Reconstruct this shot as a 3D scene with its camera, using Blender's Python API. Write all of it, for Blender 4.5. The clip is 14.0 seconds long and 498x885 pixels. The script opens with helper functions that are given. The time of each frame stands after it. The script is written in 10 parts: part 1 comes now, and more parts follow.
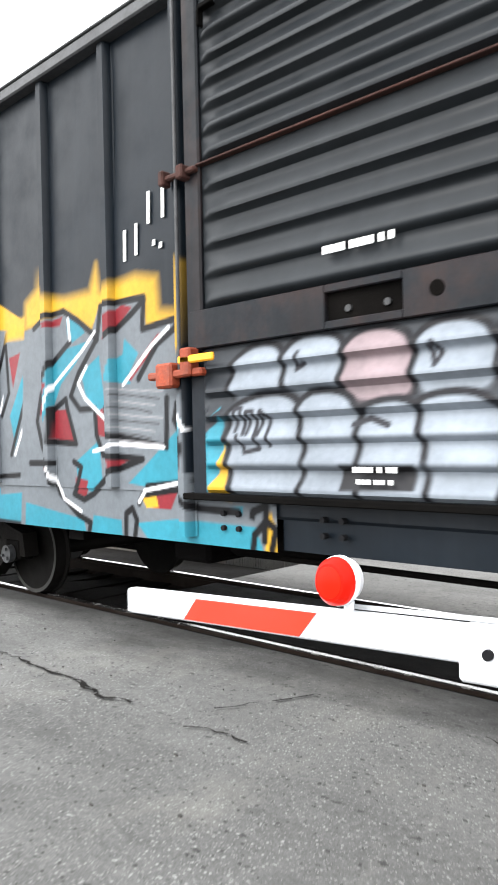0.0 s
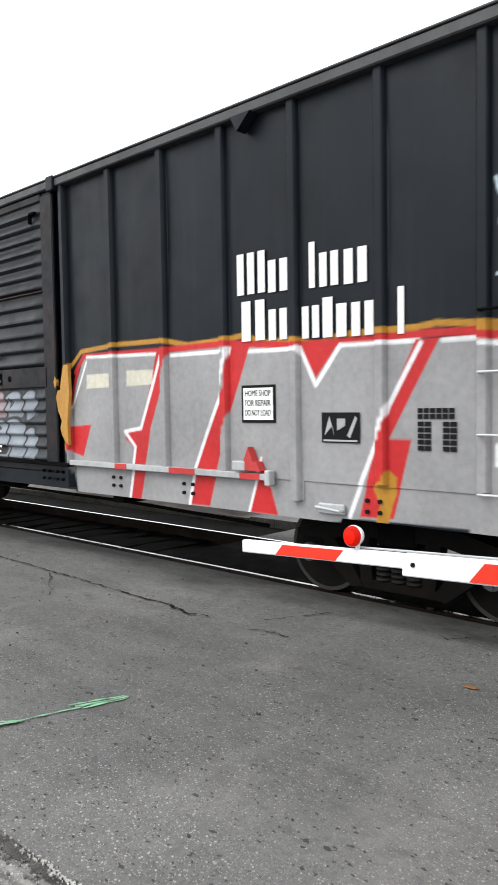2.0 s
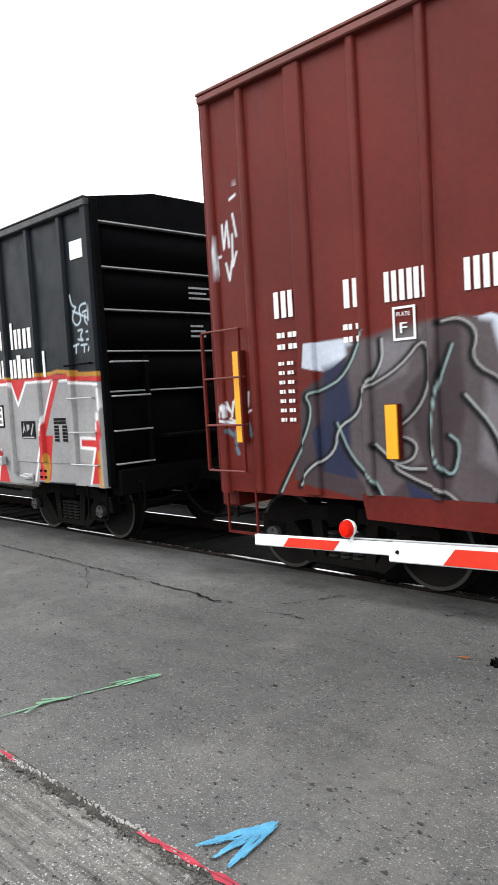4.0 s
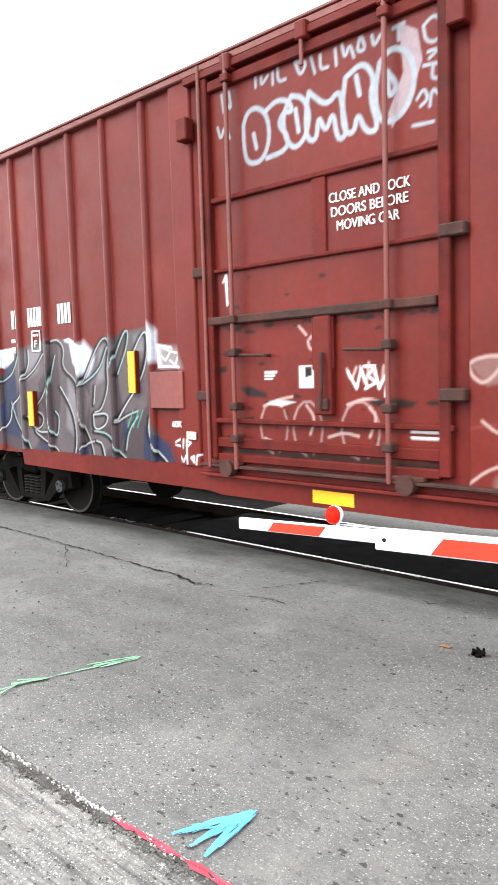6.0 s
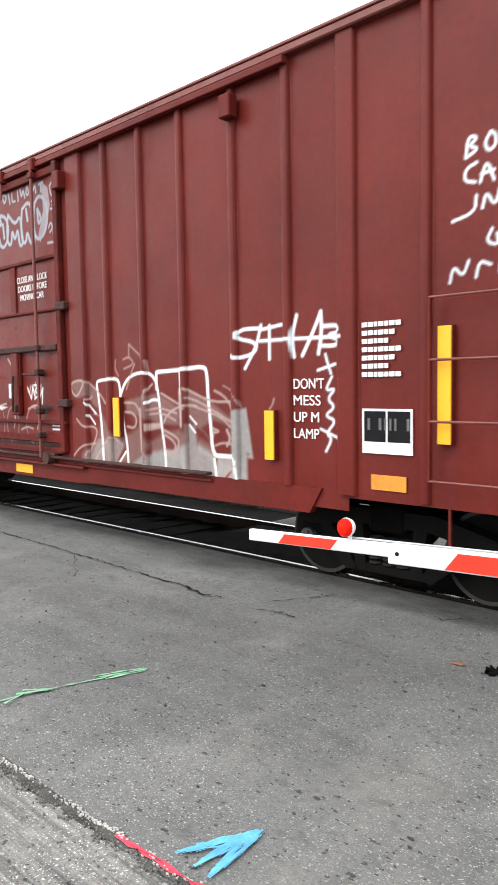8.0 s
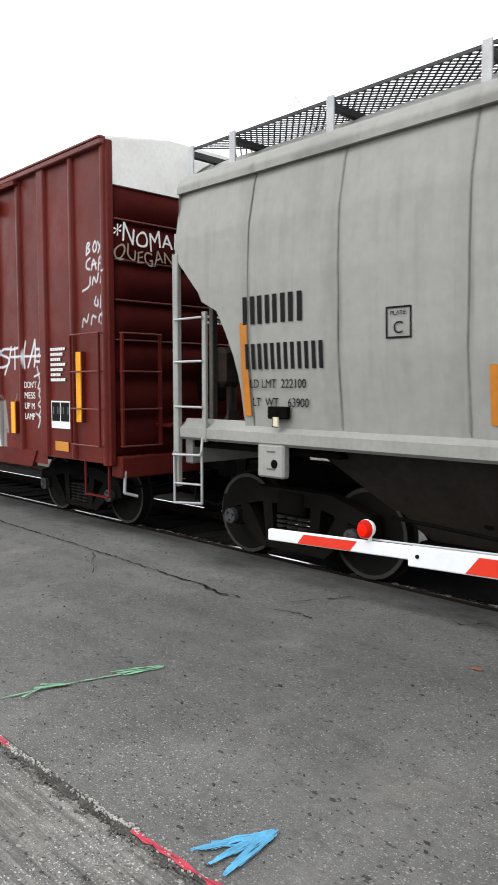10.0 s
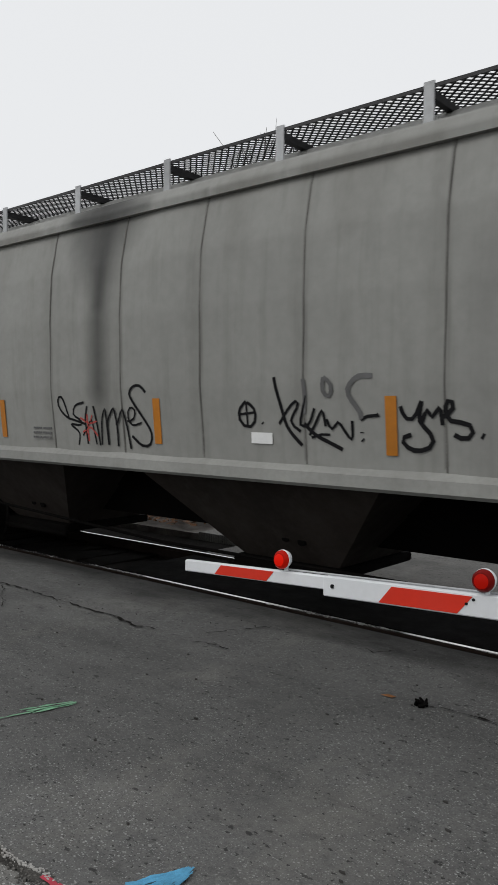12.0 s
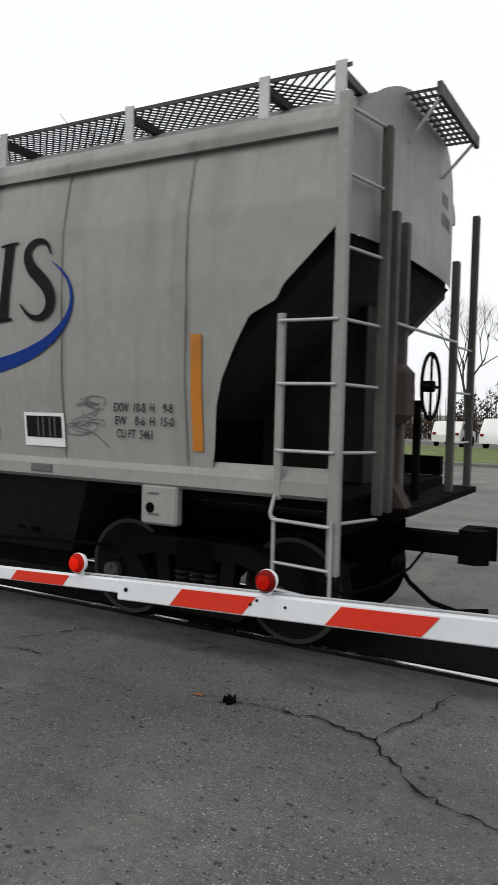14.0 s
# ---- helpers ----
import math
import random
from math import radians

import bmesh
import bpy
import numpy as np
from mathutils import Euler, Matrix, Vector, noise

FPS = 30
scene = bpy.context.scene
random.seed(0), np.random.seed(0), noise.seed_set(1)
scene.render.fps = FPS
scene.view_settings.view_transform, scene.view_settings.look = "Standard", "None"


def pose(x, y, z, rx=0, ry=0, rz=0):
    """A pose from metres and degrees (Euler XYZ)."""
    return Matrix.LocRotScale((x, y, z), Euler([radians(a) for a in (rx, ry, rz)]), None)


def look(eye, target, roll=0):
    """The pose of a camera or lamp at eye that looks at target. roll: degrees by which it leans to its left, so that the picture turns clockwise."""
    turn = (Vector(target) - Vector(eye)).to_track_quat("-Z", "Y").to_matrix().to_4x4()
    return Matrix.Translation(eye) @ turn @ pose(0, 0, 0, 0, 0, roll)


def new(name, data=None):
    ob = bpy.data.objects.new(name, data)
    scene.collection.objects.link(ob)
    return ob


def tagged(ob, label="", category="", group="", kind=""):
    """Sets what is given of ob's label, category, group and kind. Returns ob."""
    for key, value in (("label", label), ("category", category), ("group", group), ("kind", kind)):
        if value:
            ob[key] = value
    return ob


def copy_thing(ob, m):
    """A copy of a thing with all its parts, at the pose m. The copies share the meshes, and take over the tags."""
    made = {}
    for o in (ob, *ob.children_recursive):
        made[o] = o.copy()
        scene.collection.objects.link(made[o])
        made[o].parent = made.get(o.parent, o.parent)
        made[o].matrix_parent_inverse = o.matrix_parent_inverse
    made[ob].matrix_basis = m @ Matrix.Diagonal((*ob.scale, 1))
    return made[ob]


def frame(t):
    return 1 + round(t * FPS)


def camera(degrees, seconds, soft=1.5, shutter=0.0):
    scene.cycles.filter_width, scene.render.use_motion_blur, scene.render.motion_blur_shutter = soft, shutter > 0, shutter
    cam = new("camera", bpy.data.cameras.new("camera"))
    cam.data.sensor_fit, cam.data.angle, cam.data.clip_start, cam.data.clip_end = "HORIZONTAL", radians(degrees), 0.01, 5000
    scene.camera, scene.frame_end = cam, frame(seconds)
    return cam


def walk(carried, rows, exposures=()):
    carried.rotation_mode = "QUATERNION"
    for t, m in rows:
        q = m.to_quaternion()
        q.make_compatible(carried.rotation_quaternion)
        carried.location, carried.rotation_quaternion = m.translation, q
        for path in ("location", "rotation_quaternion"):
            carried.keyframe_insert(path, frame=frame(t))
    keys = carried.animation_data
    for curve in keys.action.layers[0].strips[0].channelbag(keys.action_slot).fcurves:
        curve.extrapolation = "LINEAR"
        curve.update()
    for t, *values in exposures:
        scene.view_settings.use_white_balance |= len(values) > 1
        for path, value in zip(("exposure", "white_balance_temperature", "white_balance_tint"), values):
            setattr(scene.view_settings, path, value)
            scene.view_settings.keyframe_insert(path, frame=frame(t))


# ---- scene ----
# camera: one lens, hand-held at a level crossing
cam = camera(36.88, 14.0, soft=1.15, shutter=0.15)
PATH = [
    (0, (-1.567, 2.005, 1.434), (-3.619, 4.193, 1.437), -1.27),
    (0.5, (-0.790, 0.758, 1.749), (-2.820, 2.959, 1.555), -1.56),
    (1, (-0.498, 0.417, 1.800), (-2.521, 2.627, 1.657), -1.00),
    (1.5, (-0.575, 0.499, 1.785), (-2.619, 2.689, 1.628), -0.57),
    (2, (-0.396, 0.289, 1.798), (-2.447, 2.473, 1.640), -0.89),
    (2.5, (0.120, -0.077, 1.918), (-1.976, 2.057, 1.695), -2.56),
    (3, (0.097, -0.050, 1.943), (-2.032, 2.056, 1.765), -3.13),
    (5.5, (0.095, -0.076, 1.966), (-1.998, 2.055, 1.697), -3.15),
    (6, (0.011, -0.008, 1.949), (-2.061, 2.143, 1.667), -1.65),
    (6.5, (-0.037, 0.028, 1.941), (-2.090, 2.198, 1.663), -0.20),
    (7, (-0.028, 0.038, 1.936), (-2.086, 2.208, 1.698), -0.38),
    (9.5, (-0.039, 0.032, 1.927), (-2.214, 2.083, 1.677), -0.90),
    (10, (-0.042, 0.023, 1.926), (-2.201, 2.094, 1.696), -0.03),
    (10.5, (-0.016, 0.001, 1.949), (-2.124, 2.126, 1.745), -0.31),
    (11, (-0.044, 0.023, 1.940), (-2.114, 2.188, 1.767), -0.33),
    (11.5, (-0.032, 0.002, 1.933), (-2.019, 2.246, 1.802), -0.12),
    (12, (-0.035, -0.007, 1.939), (-1.951, 2.299, 1.827), 0.77),
    (12.5, (-0.017, -0.029, 1.945), (-1.938, 2.273, 1.853), 0.56),
    (13, (-0.023, -0.005, 1.942), (-1.882, 2.348, 1.869), -0.56),
    (13.5, (-0.029, 0.036, 1.962), (-1.552, 2.619, 1.860), 0.44),
    (14, (0.205, 0.250, 1.985), (-1.252, 2.869, 1.852), 1.45),
]
EXPOSURES = [(0, 1.6), (0.5, 1.65), (1, 1.1), (1.5, 0.75), (2, 0.6), (3, 0.15), (5.5, 1.5), (6.5, 1.6), (7, 1.38), (9.5, 0.62), (10, 0.4), (10.5, 0.34), (11, -0.45), (11.5, -0.6), (12, -0.72), (12.5, -0.5), (13.5, -0.42), (14, -0.45)]
walk(cam, [(t, look(eye, target, roll)) for t, eye, target, roll in PATH], EXPOSURES)

# how far the train has rolled towards -x
TRAIN = [(0, -0.549), (0.5, -2.064), (1, -3.497), (1.5, -5.002), (2, -6.418), (2.5, -7.867), (3, -9.347), (5.5, -16.260), (6, -17.725),
         (6.5, -19.170), (7, -20.584), (9.5, -27.652), (10, -29.065), (10.5, -30.474), (11, -31.873), (11.5, -33.259), (12, -34.641),
         (12.5, -36.029), (13, -37.433), (13.5, -38.852), (14, -40.287)]
YC = 6.79  # the track's centre line

# overcast daylight
world = bpy.data.worlds.new("overcast_sky")
scene.world = world
world.use_nodes = True
wn, wl = world.node_tree.nodes, world.node_tree.links
sky = wn.new("ShaderNodeTexSky")
sky.sky_type, sky.sun_disc = "NISHITA", False
sky.sun_elevation, sky.sun_rotation = radians(42), radians(200)
sky.air_density, sky.dust_density, sky.ozone_density = 1.0, 6.0, 0.6
grey = wn.new("ShaderNodeHueSaturation")
grey.inputs["Saturation"].default_value = 0.12
cloud = wn.new("ShaderNodeMix")
cloud.data_type = "RGBA"
cloud.inputs[0].default_value = 0.72
cloud.inputs["B"].default_value = (17.6, 17.9, 18.3, 1)
wl.new(sky.outputs[0], grey.inputs["Color"])
wl.new(grey.outputs[0], cloud.inputs["A"])
wl.new(cloud.outputs["Result"], wn["Background"].inputs["Color"])
wn["Background"].inputs["Strength"].default_value = 0.1
sun = new("sun", bpy.data.lights.new("sun", "SUN"))
sun.data.energy, sun.data.angle, sun.data.color = 0.75, radians(25), (1.0, 0.97, 0.92)
sun.matrix_world = look((-6, -20, 24), (0, 4, 0))


# ---------------------------------------------------------------- materials
def ramp(nt, src, stops):
    r = nt.nodes.new("ShaderNodeValToRGB")
    while len(r.color_ramp.elements) < len(stops):
        r.color_ramp.elements.new(0.5)
    for e, (pos, v) in zip(r.color_ramp.elements, stops):
        e.position, e.color = pos, (v, v, v, 1) if not isinstance(v, tuple) else (*v, 1)
    nt.links.new(src, r.inputs[0])
    return r.outputs[0]


def noise_of(nt, scale, detail=5, stretch=(1, 1, 1), rough=0.6):
    co, mp, nz = nt.nodes.new("ShaderNodeTexCoord"), nt.nodes.new("ShaderNodeMapping"), nt.nodes.new("ShaderNodeTexNoise")
    mp.inputs["Scale"].default_value = stretch
    nz.inputs["Scale"].default_value, nz.inputs["Detail"].default_value, nz.inputs["Roughness"].default_value = scale, detail, rough
    nt.links.new(co.outputs["Object"], mp.inputs[0])
    nt.links.new(mp.outputs[0], nz.inputs["Vector"])
    return nz.outputs["Fac"]


def mixed(nt, fac, a, b, kind="MIX"):
    m = nt.nodes.new("ShaderNodeMix")
    m.data_type, m.blend_type = "RGBA", kind
    for key, val in ((0, fac), ("A", a), ("B", b)):
        if isinstance(val, (int, float)):
            m.inputs[key].default_value = val
        elif isinstance(val, tuple):
            m.inputs[key].default_value = (*val, 1)
        else:
            nt.links.new(val, m.inputs[key])
    return m.outputs["Result"]


def material(name, color=(0.5, 0.5, 0.5), rough=0.6, metal=0.0, grain=8.0, vary=0.25, streak=0.0, dirt=(0.05, 0.045, 0.04), dirty=0.0,
             bump=0.0, bump_scale=60.0, attr=False, emit=0.0, random_tint=0.0, spec=0.4):
    """A worn surface: base colour, broad and fine variation, downward streaks, dirt patches, fine relief."""
    m = bpy.data.materials.new(name)
    m.use_nodes = True
    nt = m.node_tree
    b = nt.nodes["Principled BSDF"]
    if attr:
        a = nt.nodes.new("ShaderNodeVertexColor")
        a.layer_name = "Col"
        c = a.outputs["Color"]
    else:
        rgb = nt.nodes.new("ShaderNodeRGB")
        rgb.outputs[0].default_value = (*color, 1)
        c = rgb.outputs[0]
    if vary:
        c = mixed(nt, 1.0, c, ramp(nt, noise_of(nt, grain * 0.12, 4), [(0.3, 1 - vary), (0.7, 1 + vary * 0.4)]), "MULTIPLY")
        c = mixed(nt, 1.0, c, ramp(nt, noise_of(nt, grain * 2.5, 3), [(0.3, 1 - vary * 0.5), (0.7, 1.0 + vary * 0.2)]), "MULTIPLY")
    if streak:
        c = mixed(nt, ramp(nt, noise_of(nt, 9, 4, (1, 1, 0.06)), [(0.5, 0.0), (0.75, streak)]), c, dirt)
    if dirty:
        c = mixed(nt, ramp(nt, noise_of(nt, 1.7, 6, rough=0.7), [(0.5, 0.0), (0.72, dirty)]), c, dirt)
    if random_tint:
        oi = nt.nodes.new("ShaderNodeObjectInfo")
        c = mixed(nt, 1.0, c, ramp(nt, oi.outputs["Random"], [(0.0, 1 - random_tint), (1.0, 1 + random_tint * 0.3)]), "MULTIPLY")
    nt.links.new(c, b.inputs["Base Color"])
    nt.links.new(ramp(nt, noise_of(nt, grain * 0.6, 4), [(0.3, max(0.05, rough - 0.1)), (0.7, min(1, rough + 0.12))]), b.inputs["Roughness"])
    b.inputs["Metallic"].default_value = metal
    b.inputs["Specular IOR Level"].default_value = spec
    if bump:
        bp = nt.nodes.new("ShaderNodeBump")
        bp.inputs["Strength"].default_value, bp.inputs["Distance"].default_value = bump, 0.01
        nt.links.new(noise_of(nt, bump_scale, 4), bp.inputs["Height"])
        nt.links.new(bp.outputs[0], b.inputs["Normal"])
    if emit:
        b.inputs["Emission Color"].default_value = (*color, 1)
        b.inputs["Emission Strength"].default_value = emit
    return m


M_PAINTED = material("sprayed_steel", attr=True, spec=0.14, rough=0.38, vary=0.24, grain=7, streak=0.09, dirt=(0.045, 0.052, 0.060), bump=0.16, bump_scale=2.6)
M_FLAT = material("matt_end_paint", attr=True, spec=0.02, rough=0.7, vary=0.3, grain=10, streak=0.06, dirt=(0.008, 0.008, 0.008), bump=0.1, bump_scale=14)
M_BLACK = material("black_car_paint", (0.0058, 0.0088, 0.0128), spec=0.15, rough=0.42, vary=0.4, streak=0.12, dirt=(0.045, 0.046, 0.048), dirty=0.1, bump=0.1, bump_scale=12)
M_RUSTBLACK = material("rust_flecked_black_paint", (0.0075, 0.0095, 0.0125), spec=0.15, rough=0.5, vary=0.4, grain=14, streak=0.15, dirt=(0.06, 0.024, 0.013), dirty=0.28, bump=0.15, bump_scale=12)
# pale grey puts the roof rail's edge highlight into its colour
M_EAVE = material("highlit_black_edge", (0.05, 0.052, 0.055), spec=0.3, rough=0.45, vary=0.5, grain=14, dirty=0.3, dirt=(0.02, 0.02, 0.02))
M_RED = material("oxide_red_paint", (0.105, 0.0122, 0.0092), spec=0.12, rough=0.5, vary=0.3, streak=0.15, dirt=(0.05, 0.025, 0.02), dirty=0.15, bump=0.12, bump_scale=12)
M_REDWORN = material("chipped_oxide_paint", (0.098, 0.0118, 0.009), spec=0.1, rough=0.6, vary=0.4, grain=16, streak=0.3, dirt=(0.018, 0.009, 0.007), dirty=0.6, bump=0.3, bump_scale=30)
# lighter copy of the oxide red: light put into the colour of raised parts
M_RED_LIT = material("lit_oxide_edge", (0.15, 0.034, 0.027), rough=0.55, vary=0.3, dirty=0.2)
M_HOP = material("light_grey_paint", (0.268, 0.270, 0.254), rough=0.5, vary=0.2, streak=0.2, dirt=(0.12, 0.115, 0.1), dirty=0.15, bump=0.06, bump_scale=9)
M_UNDER = material("grimy_underframe", (0.0035, 0.0032, 0.003), rough=0.9, vary=0.4, dirty=0.3, dirt=(0.009, 0.007, 0.0055), bump=0.4, bump_scale=40, spec=0.04)
M_SHEET = material("brown_slope_sheet", (0.022, 0.017, 0.014), rough=0.8, vary=0.35, dirty=0.3, streak=0.3, spec=0.2)
M_STEEL = material("wheel_steel", (0.006, 0.0055, 0.005), spec=0.05, rough=0.65, metal=0.0, vary=0.35, dirty=0.3, dirt=(0.012, 0.009, 0.007))
M_TREAD = material("polished_tread", (0.026, 0.025, 0.023), rough=0.5, metal=0.4, vary=0.15)
M_GALV = material("galvanised_steel", (0.42, 0.43, 0.44), rough=0.5, metal=0.3, vary=0.25, dirty=0.2)
M_HOPSIDE = material("weathered_grey_paint", attr=True, spec=0.2, rough=0.5, vary=0.14, grain=3.5, streak=0.22, dirt=(0.10, 0.098, 0.088), dirty=0.12, bump=0.05, bump_scale=5)
M_ENDBROWN = material("rusty_brake_gear", (0.055, 0.042, 0.036), rough=0.8, vary=0.4, streak=0.3, dirt=(0.03, 0.02, 0.015), dirty=0.4, spec=0.15)
M_ENDSTEEL = material("grimy_end_steel", (0.085, 0.08, 0.072), rough=0.7, vary=0.4, streak=0.3, dirt=(0.03, 0.025, 0.02), dirty=0.4, spec=0.2)
M_WELD = material("grimy_weld", (0.17, 0.168, 0.155), rough=0.7, vary=0.4, grain=30, spec=0.15)
M_SHRUB = material("autumn_shrub", (0.055, 0.036, 0.022), rough=0.9, vary=0.5, grain=8)
M_GRATE = material("dark_grating", (0.03, 0.03, 0.032), rough=0.6, vary=0.3)
M_RUST = material("rusty_iron", (0.048, 0.014, 0.009), rough=0.85, vary=0.6, grain=25, dirty=0.6, dirt=(0.012, 0.007, 0.006), bump=0.4)
M_WHITE = material("white_marking", (0.74, 0.75, 0.74), rough=0.55, vary=0.12, dirty=0.12, dirt=(0.35, 0.34, 0.33))
M_INK = material("black_marking", (0.008, 0.008, 0.009), rough=0.7, vary=0.15, spec=0.1)
M_GREYINK = material("faded_black_marking", (0.11, 0.11, 0.11), rough=0.6, vary=0.3)
M_PALEINK = material("faded_cream_spray", (0.30, 0.24, 0.19), rough=0.7, vary=0.4, grain=20)
M_REDINK = material("red_marking", (0.38, 0.05, 0.04), rough=0.6, vary=0.2)
M_BLUE = material("blue_emblem", (0.003, 0.028, 0.19), rough=0.5, vary=0.15, spec=0.1)
M_YELLOW = material("yellow_reflector", (0.80, 0.36, 0.008), rough=0.4, vary=0.1, dirty=0.08)
M_AMBER = material("faded_amber_reflector", (0.44, 0.155, 0.008), rough=0.45, vary=0.15, dirty=0.25)
M_CREAM = material("cream_plate", (0.6, 0.56, 0.42), rough=0.5, vary=0.15)
M_ARM = material("white_gate_sheeting", (0.70, 0.72, 0.74), rough=0.45, vary=0.08, dirty=0.1, dirt=(0.4, 0.4, 0.4))
M_ARMRED = material("red_gate_sheeting", (0.62, 0.03, 0.012), rough=0.4, vary=0.08)
M_LENS = material("red_lamp_lens", (0.42, 0.006, 0.002), rough=0.35, vary=0.05, emit=1.1, spec=0.06)
M_LENSMID = material("dull_red_lens", (0.26, 0.005, 0.002), rough=0.35, vary=0.05, emit=0.75, spec=0.06)
M_LENSDIM = material("unlit_red_lens", (0.16, 0.004, 0.003), rough=0.35, vary=0.05, spec=0.08)
M_RAIL = material("rail_side", (0.014, 0.010, 0.008), rough=0.8, vary=0.4, dirty=0.3, spec=0.05)
M_RAILTOP = material("rail_running_surface", (0.62, 0.61, 0.60), rough=0.22, metal=1.0, vary=0.12)
# creosote black, lowered further for the shade under the train
M_TIE = material("creosoted_tie", (0.0065, 0.0058, 0.0052), rough=0.9, vary=0.4, bump=0.5, spec=0.03)
M_BALLAST = material("ballast_stone", (0.15, 0.135, 0.12), rough=0.9, vary=0.5, grain=30, bump=0.8, bump_scale=45, random_tint=0.3)
# copy of M_BALLAST with the train's shade put into its colour
M_SHADED = material("shaded_ballast", (0.011, 0.010, 0.009), rough=0.95, vary=0.5, grain=30, bump=0.8, bump_scale=45, spec=0.03)
M_LEAF = material("fallen_leaf", (0.20, 0.085, 0.03), rough=0.8, vary=0.5, grain=20)
M_BARK = material("tree_bark", (0.06, 0.05, 0.042), rough=0.9, vary=0.4, bump=0.5)
M_GRASS = material("lawn", (0.12, 0.16, 0.04), rough=0.9, vary=0.4, grain=6, bump=0.5, bump_scale=80)
M_TIN = material("white_car_roof", (0.72, 0.72, 0.70), rough=0.5, vary=0.15, dirty=0.2, dirt=(0.4, 0.33, 0.25))


# ---------------------------------------------------------------- building
class B:
    """Collects vertices and faces for one mesh."""

    def __init__(self):
        self.v, self.f = [], []

    def add(self, verts, faces):
        n = len(self.v)
        self.v += [tuple(p) for p in verts]
        self.f += [tuple(n + i for i in q) for q in faces]
        return self

    def box(self, x0, x1, y0, y1, z0, z1, b=0.0):
        b = min(b, (x1 - x0) * 0.45, (y1 - y0) * 0.45, (z1 - z0) * 0.45)
        if b <= 0:
            v = [(x, y, z) for x in (x0, x1) for y in (y0, y1) for z in (z0, z1)]
            return self.add(v, [(0, 1, 3, 2), (4, 6, 7, 5), (0, 4, 5, 1), (2, 3, 7, 6), (0, 2, 6, 4), (1, 5, 7, 3)])
        v, ix = [], {}
        for i, (x, sx) in enumerate(((x0, 1), (x1, -1))):
            for j, (y, sy) in enumerate(((y0, 1), (y1, -1))):
                for k, (z, sz) in enumerate(((z0, 1), (z1, -1))):
                    for a in range(3):
                        ix[i, j, k, a] = len(v)
                        v.append((x + (0 if a == 0 else sx * b), y + (0 if a == 1 else sy * b), z + (0 if a == 2 else sz * b)))
        f = []
        for i in (0, 1):
            f.append([ix[i, j, k, 0] for j, k in ((0, 0), (0, 1), (1, 1), (1, 0))][:: 1 if i == 0 else -1])
            f.append([ix[j, i, k, 1] for j, k in ((0, 0), (1, 0), (1, 1), (0, 1))][:: 1 if i == 0 else -1])
            f.append([ix[j, k, i, 2] for j, k in ((0, 0), (0, 1), (1, 1), (1, 0))][:: 1 if i == 0 else -1])
            for j in (0, 1):
                f.append([ix[i, j, 0, 0], ix[i, j, 0, 1], ix[i, j, 1, 1], ix[i, j, 1, 0]])
                f.append([ix[i, 0, j, 0], ix[i, 0, j, 2], ix[i, 1, j, 2], ix[i, 1, j, 0]])
                f.append([ix[0, i, j, 1], ix[0, i, j, 2], ix[1, i, j, 2], ix[1, i, j, 1]])
                for k in (0, 1):
                    f.append([ix[i, j, k, a] for a in range(3)])
        return self.add(v, f)

    def cyl(self, p, q, r, n=10, r2=None, cap=True):
        p, q = Vector(p), Vector(q)
        d = (q - p).normalized()
        a = d.orthogonal().normalized()
        c = d.cross(a)
        r2 = r if r2 is None else r2
        ring = [a * math.cos(2 * math.pi * i / n) + c * math.sin(2 * math.pi * i / n) for i in range(n)]
        v = [p + u * r for u in ring] + [q + u * r2 for u in ring]
        f = [(i, (i + 1) % n, n + (i + 1) % n, n + i) for i in range(n)]
        if cap:
            f += [tuple(range(n))[::-1], tuple(range(n, 2 * n))]
        return self.add(v, f)

    def tube(self, pts, r, n=8):
        for p, q in zip(pts, pts[1:]):
            self.cyl(p, q, r, n)
        return self

    def prism(self, pts, y0, y1):
        """An outline in x and z, given thickness from y0 to y1."""
        n = len(pts)
        v = [(x, y0, z) for x, z in pts] + [(x, y1, z) for x, z in pts]
        return self.add(v, [tuple(range(n)), tuple(range(n, 2 * n))[::-1]] + [(i, (i + 1) % n, n + (i + 1) % n, n + i) for i in range(n)])

    def prism_x(self, pts, x0, x1):
        """An outline in y and z, given length from x0 to x1."""
        n = len(pts)
        v = [(x0, y, z) for y, z in pts] + [(x1, y, z) for y, z in pts]
        return self.add(v, [tuple(range(n)), tuple(range(n, 2 * n))[::-1]] + [(i, (i + 1) % n, n + (i + 1) % n, n + i) for i in range(n)])

    def prism_z(self, pts, z0, z1):
        n = len(pts)
        v = [(x, y, z0) for x, y in pts] + [(x, y, z1) for x, y in pts]
        return self.add(v, [tuple(range(n)), tuple(range(n, 2 * n))[::-1]] + [(i, (i + 1) % n, n + (i + 1) % n, n + i) for i in range(n)])

    def wheel(self, x, y, z, profile, n=28):
        """A body turned about an axle along y: profile of (y, radius)."""
        v = [(x + r * math.cos(2 * math.pi * i / n), y + dy, z + r * math.sin(2 * math.pi * i / n)) for dy, r in profile for i in range(n)]
        f = [(k * n + i, k * n + (i + 1) % n, (k + 1) * n + (i + 1) % n, (k + 1) * n + i) for k in range(len(profile) - 1) for i in range(n)]
        f += [tuple(range(n))[::-1], tuple(range((len(profile) - 1) * n, len(profile) * n))]
        return self.add(v, f)


ORIGIN = [0.0]  # where along the train the thing now being built has its base


def finish(me, smooth=35):
    me.polygons.foreach_set("use_smooth", [True] * len(me.polygons))
    me.set_sharp_from_angle(angle=radians(smooth))
    me.update()
    return me


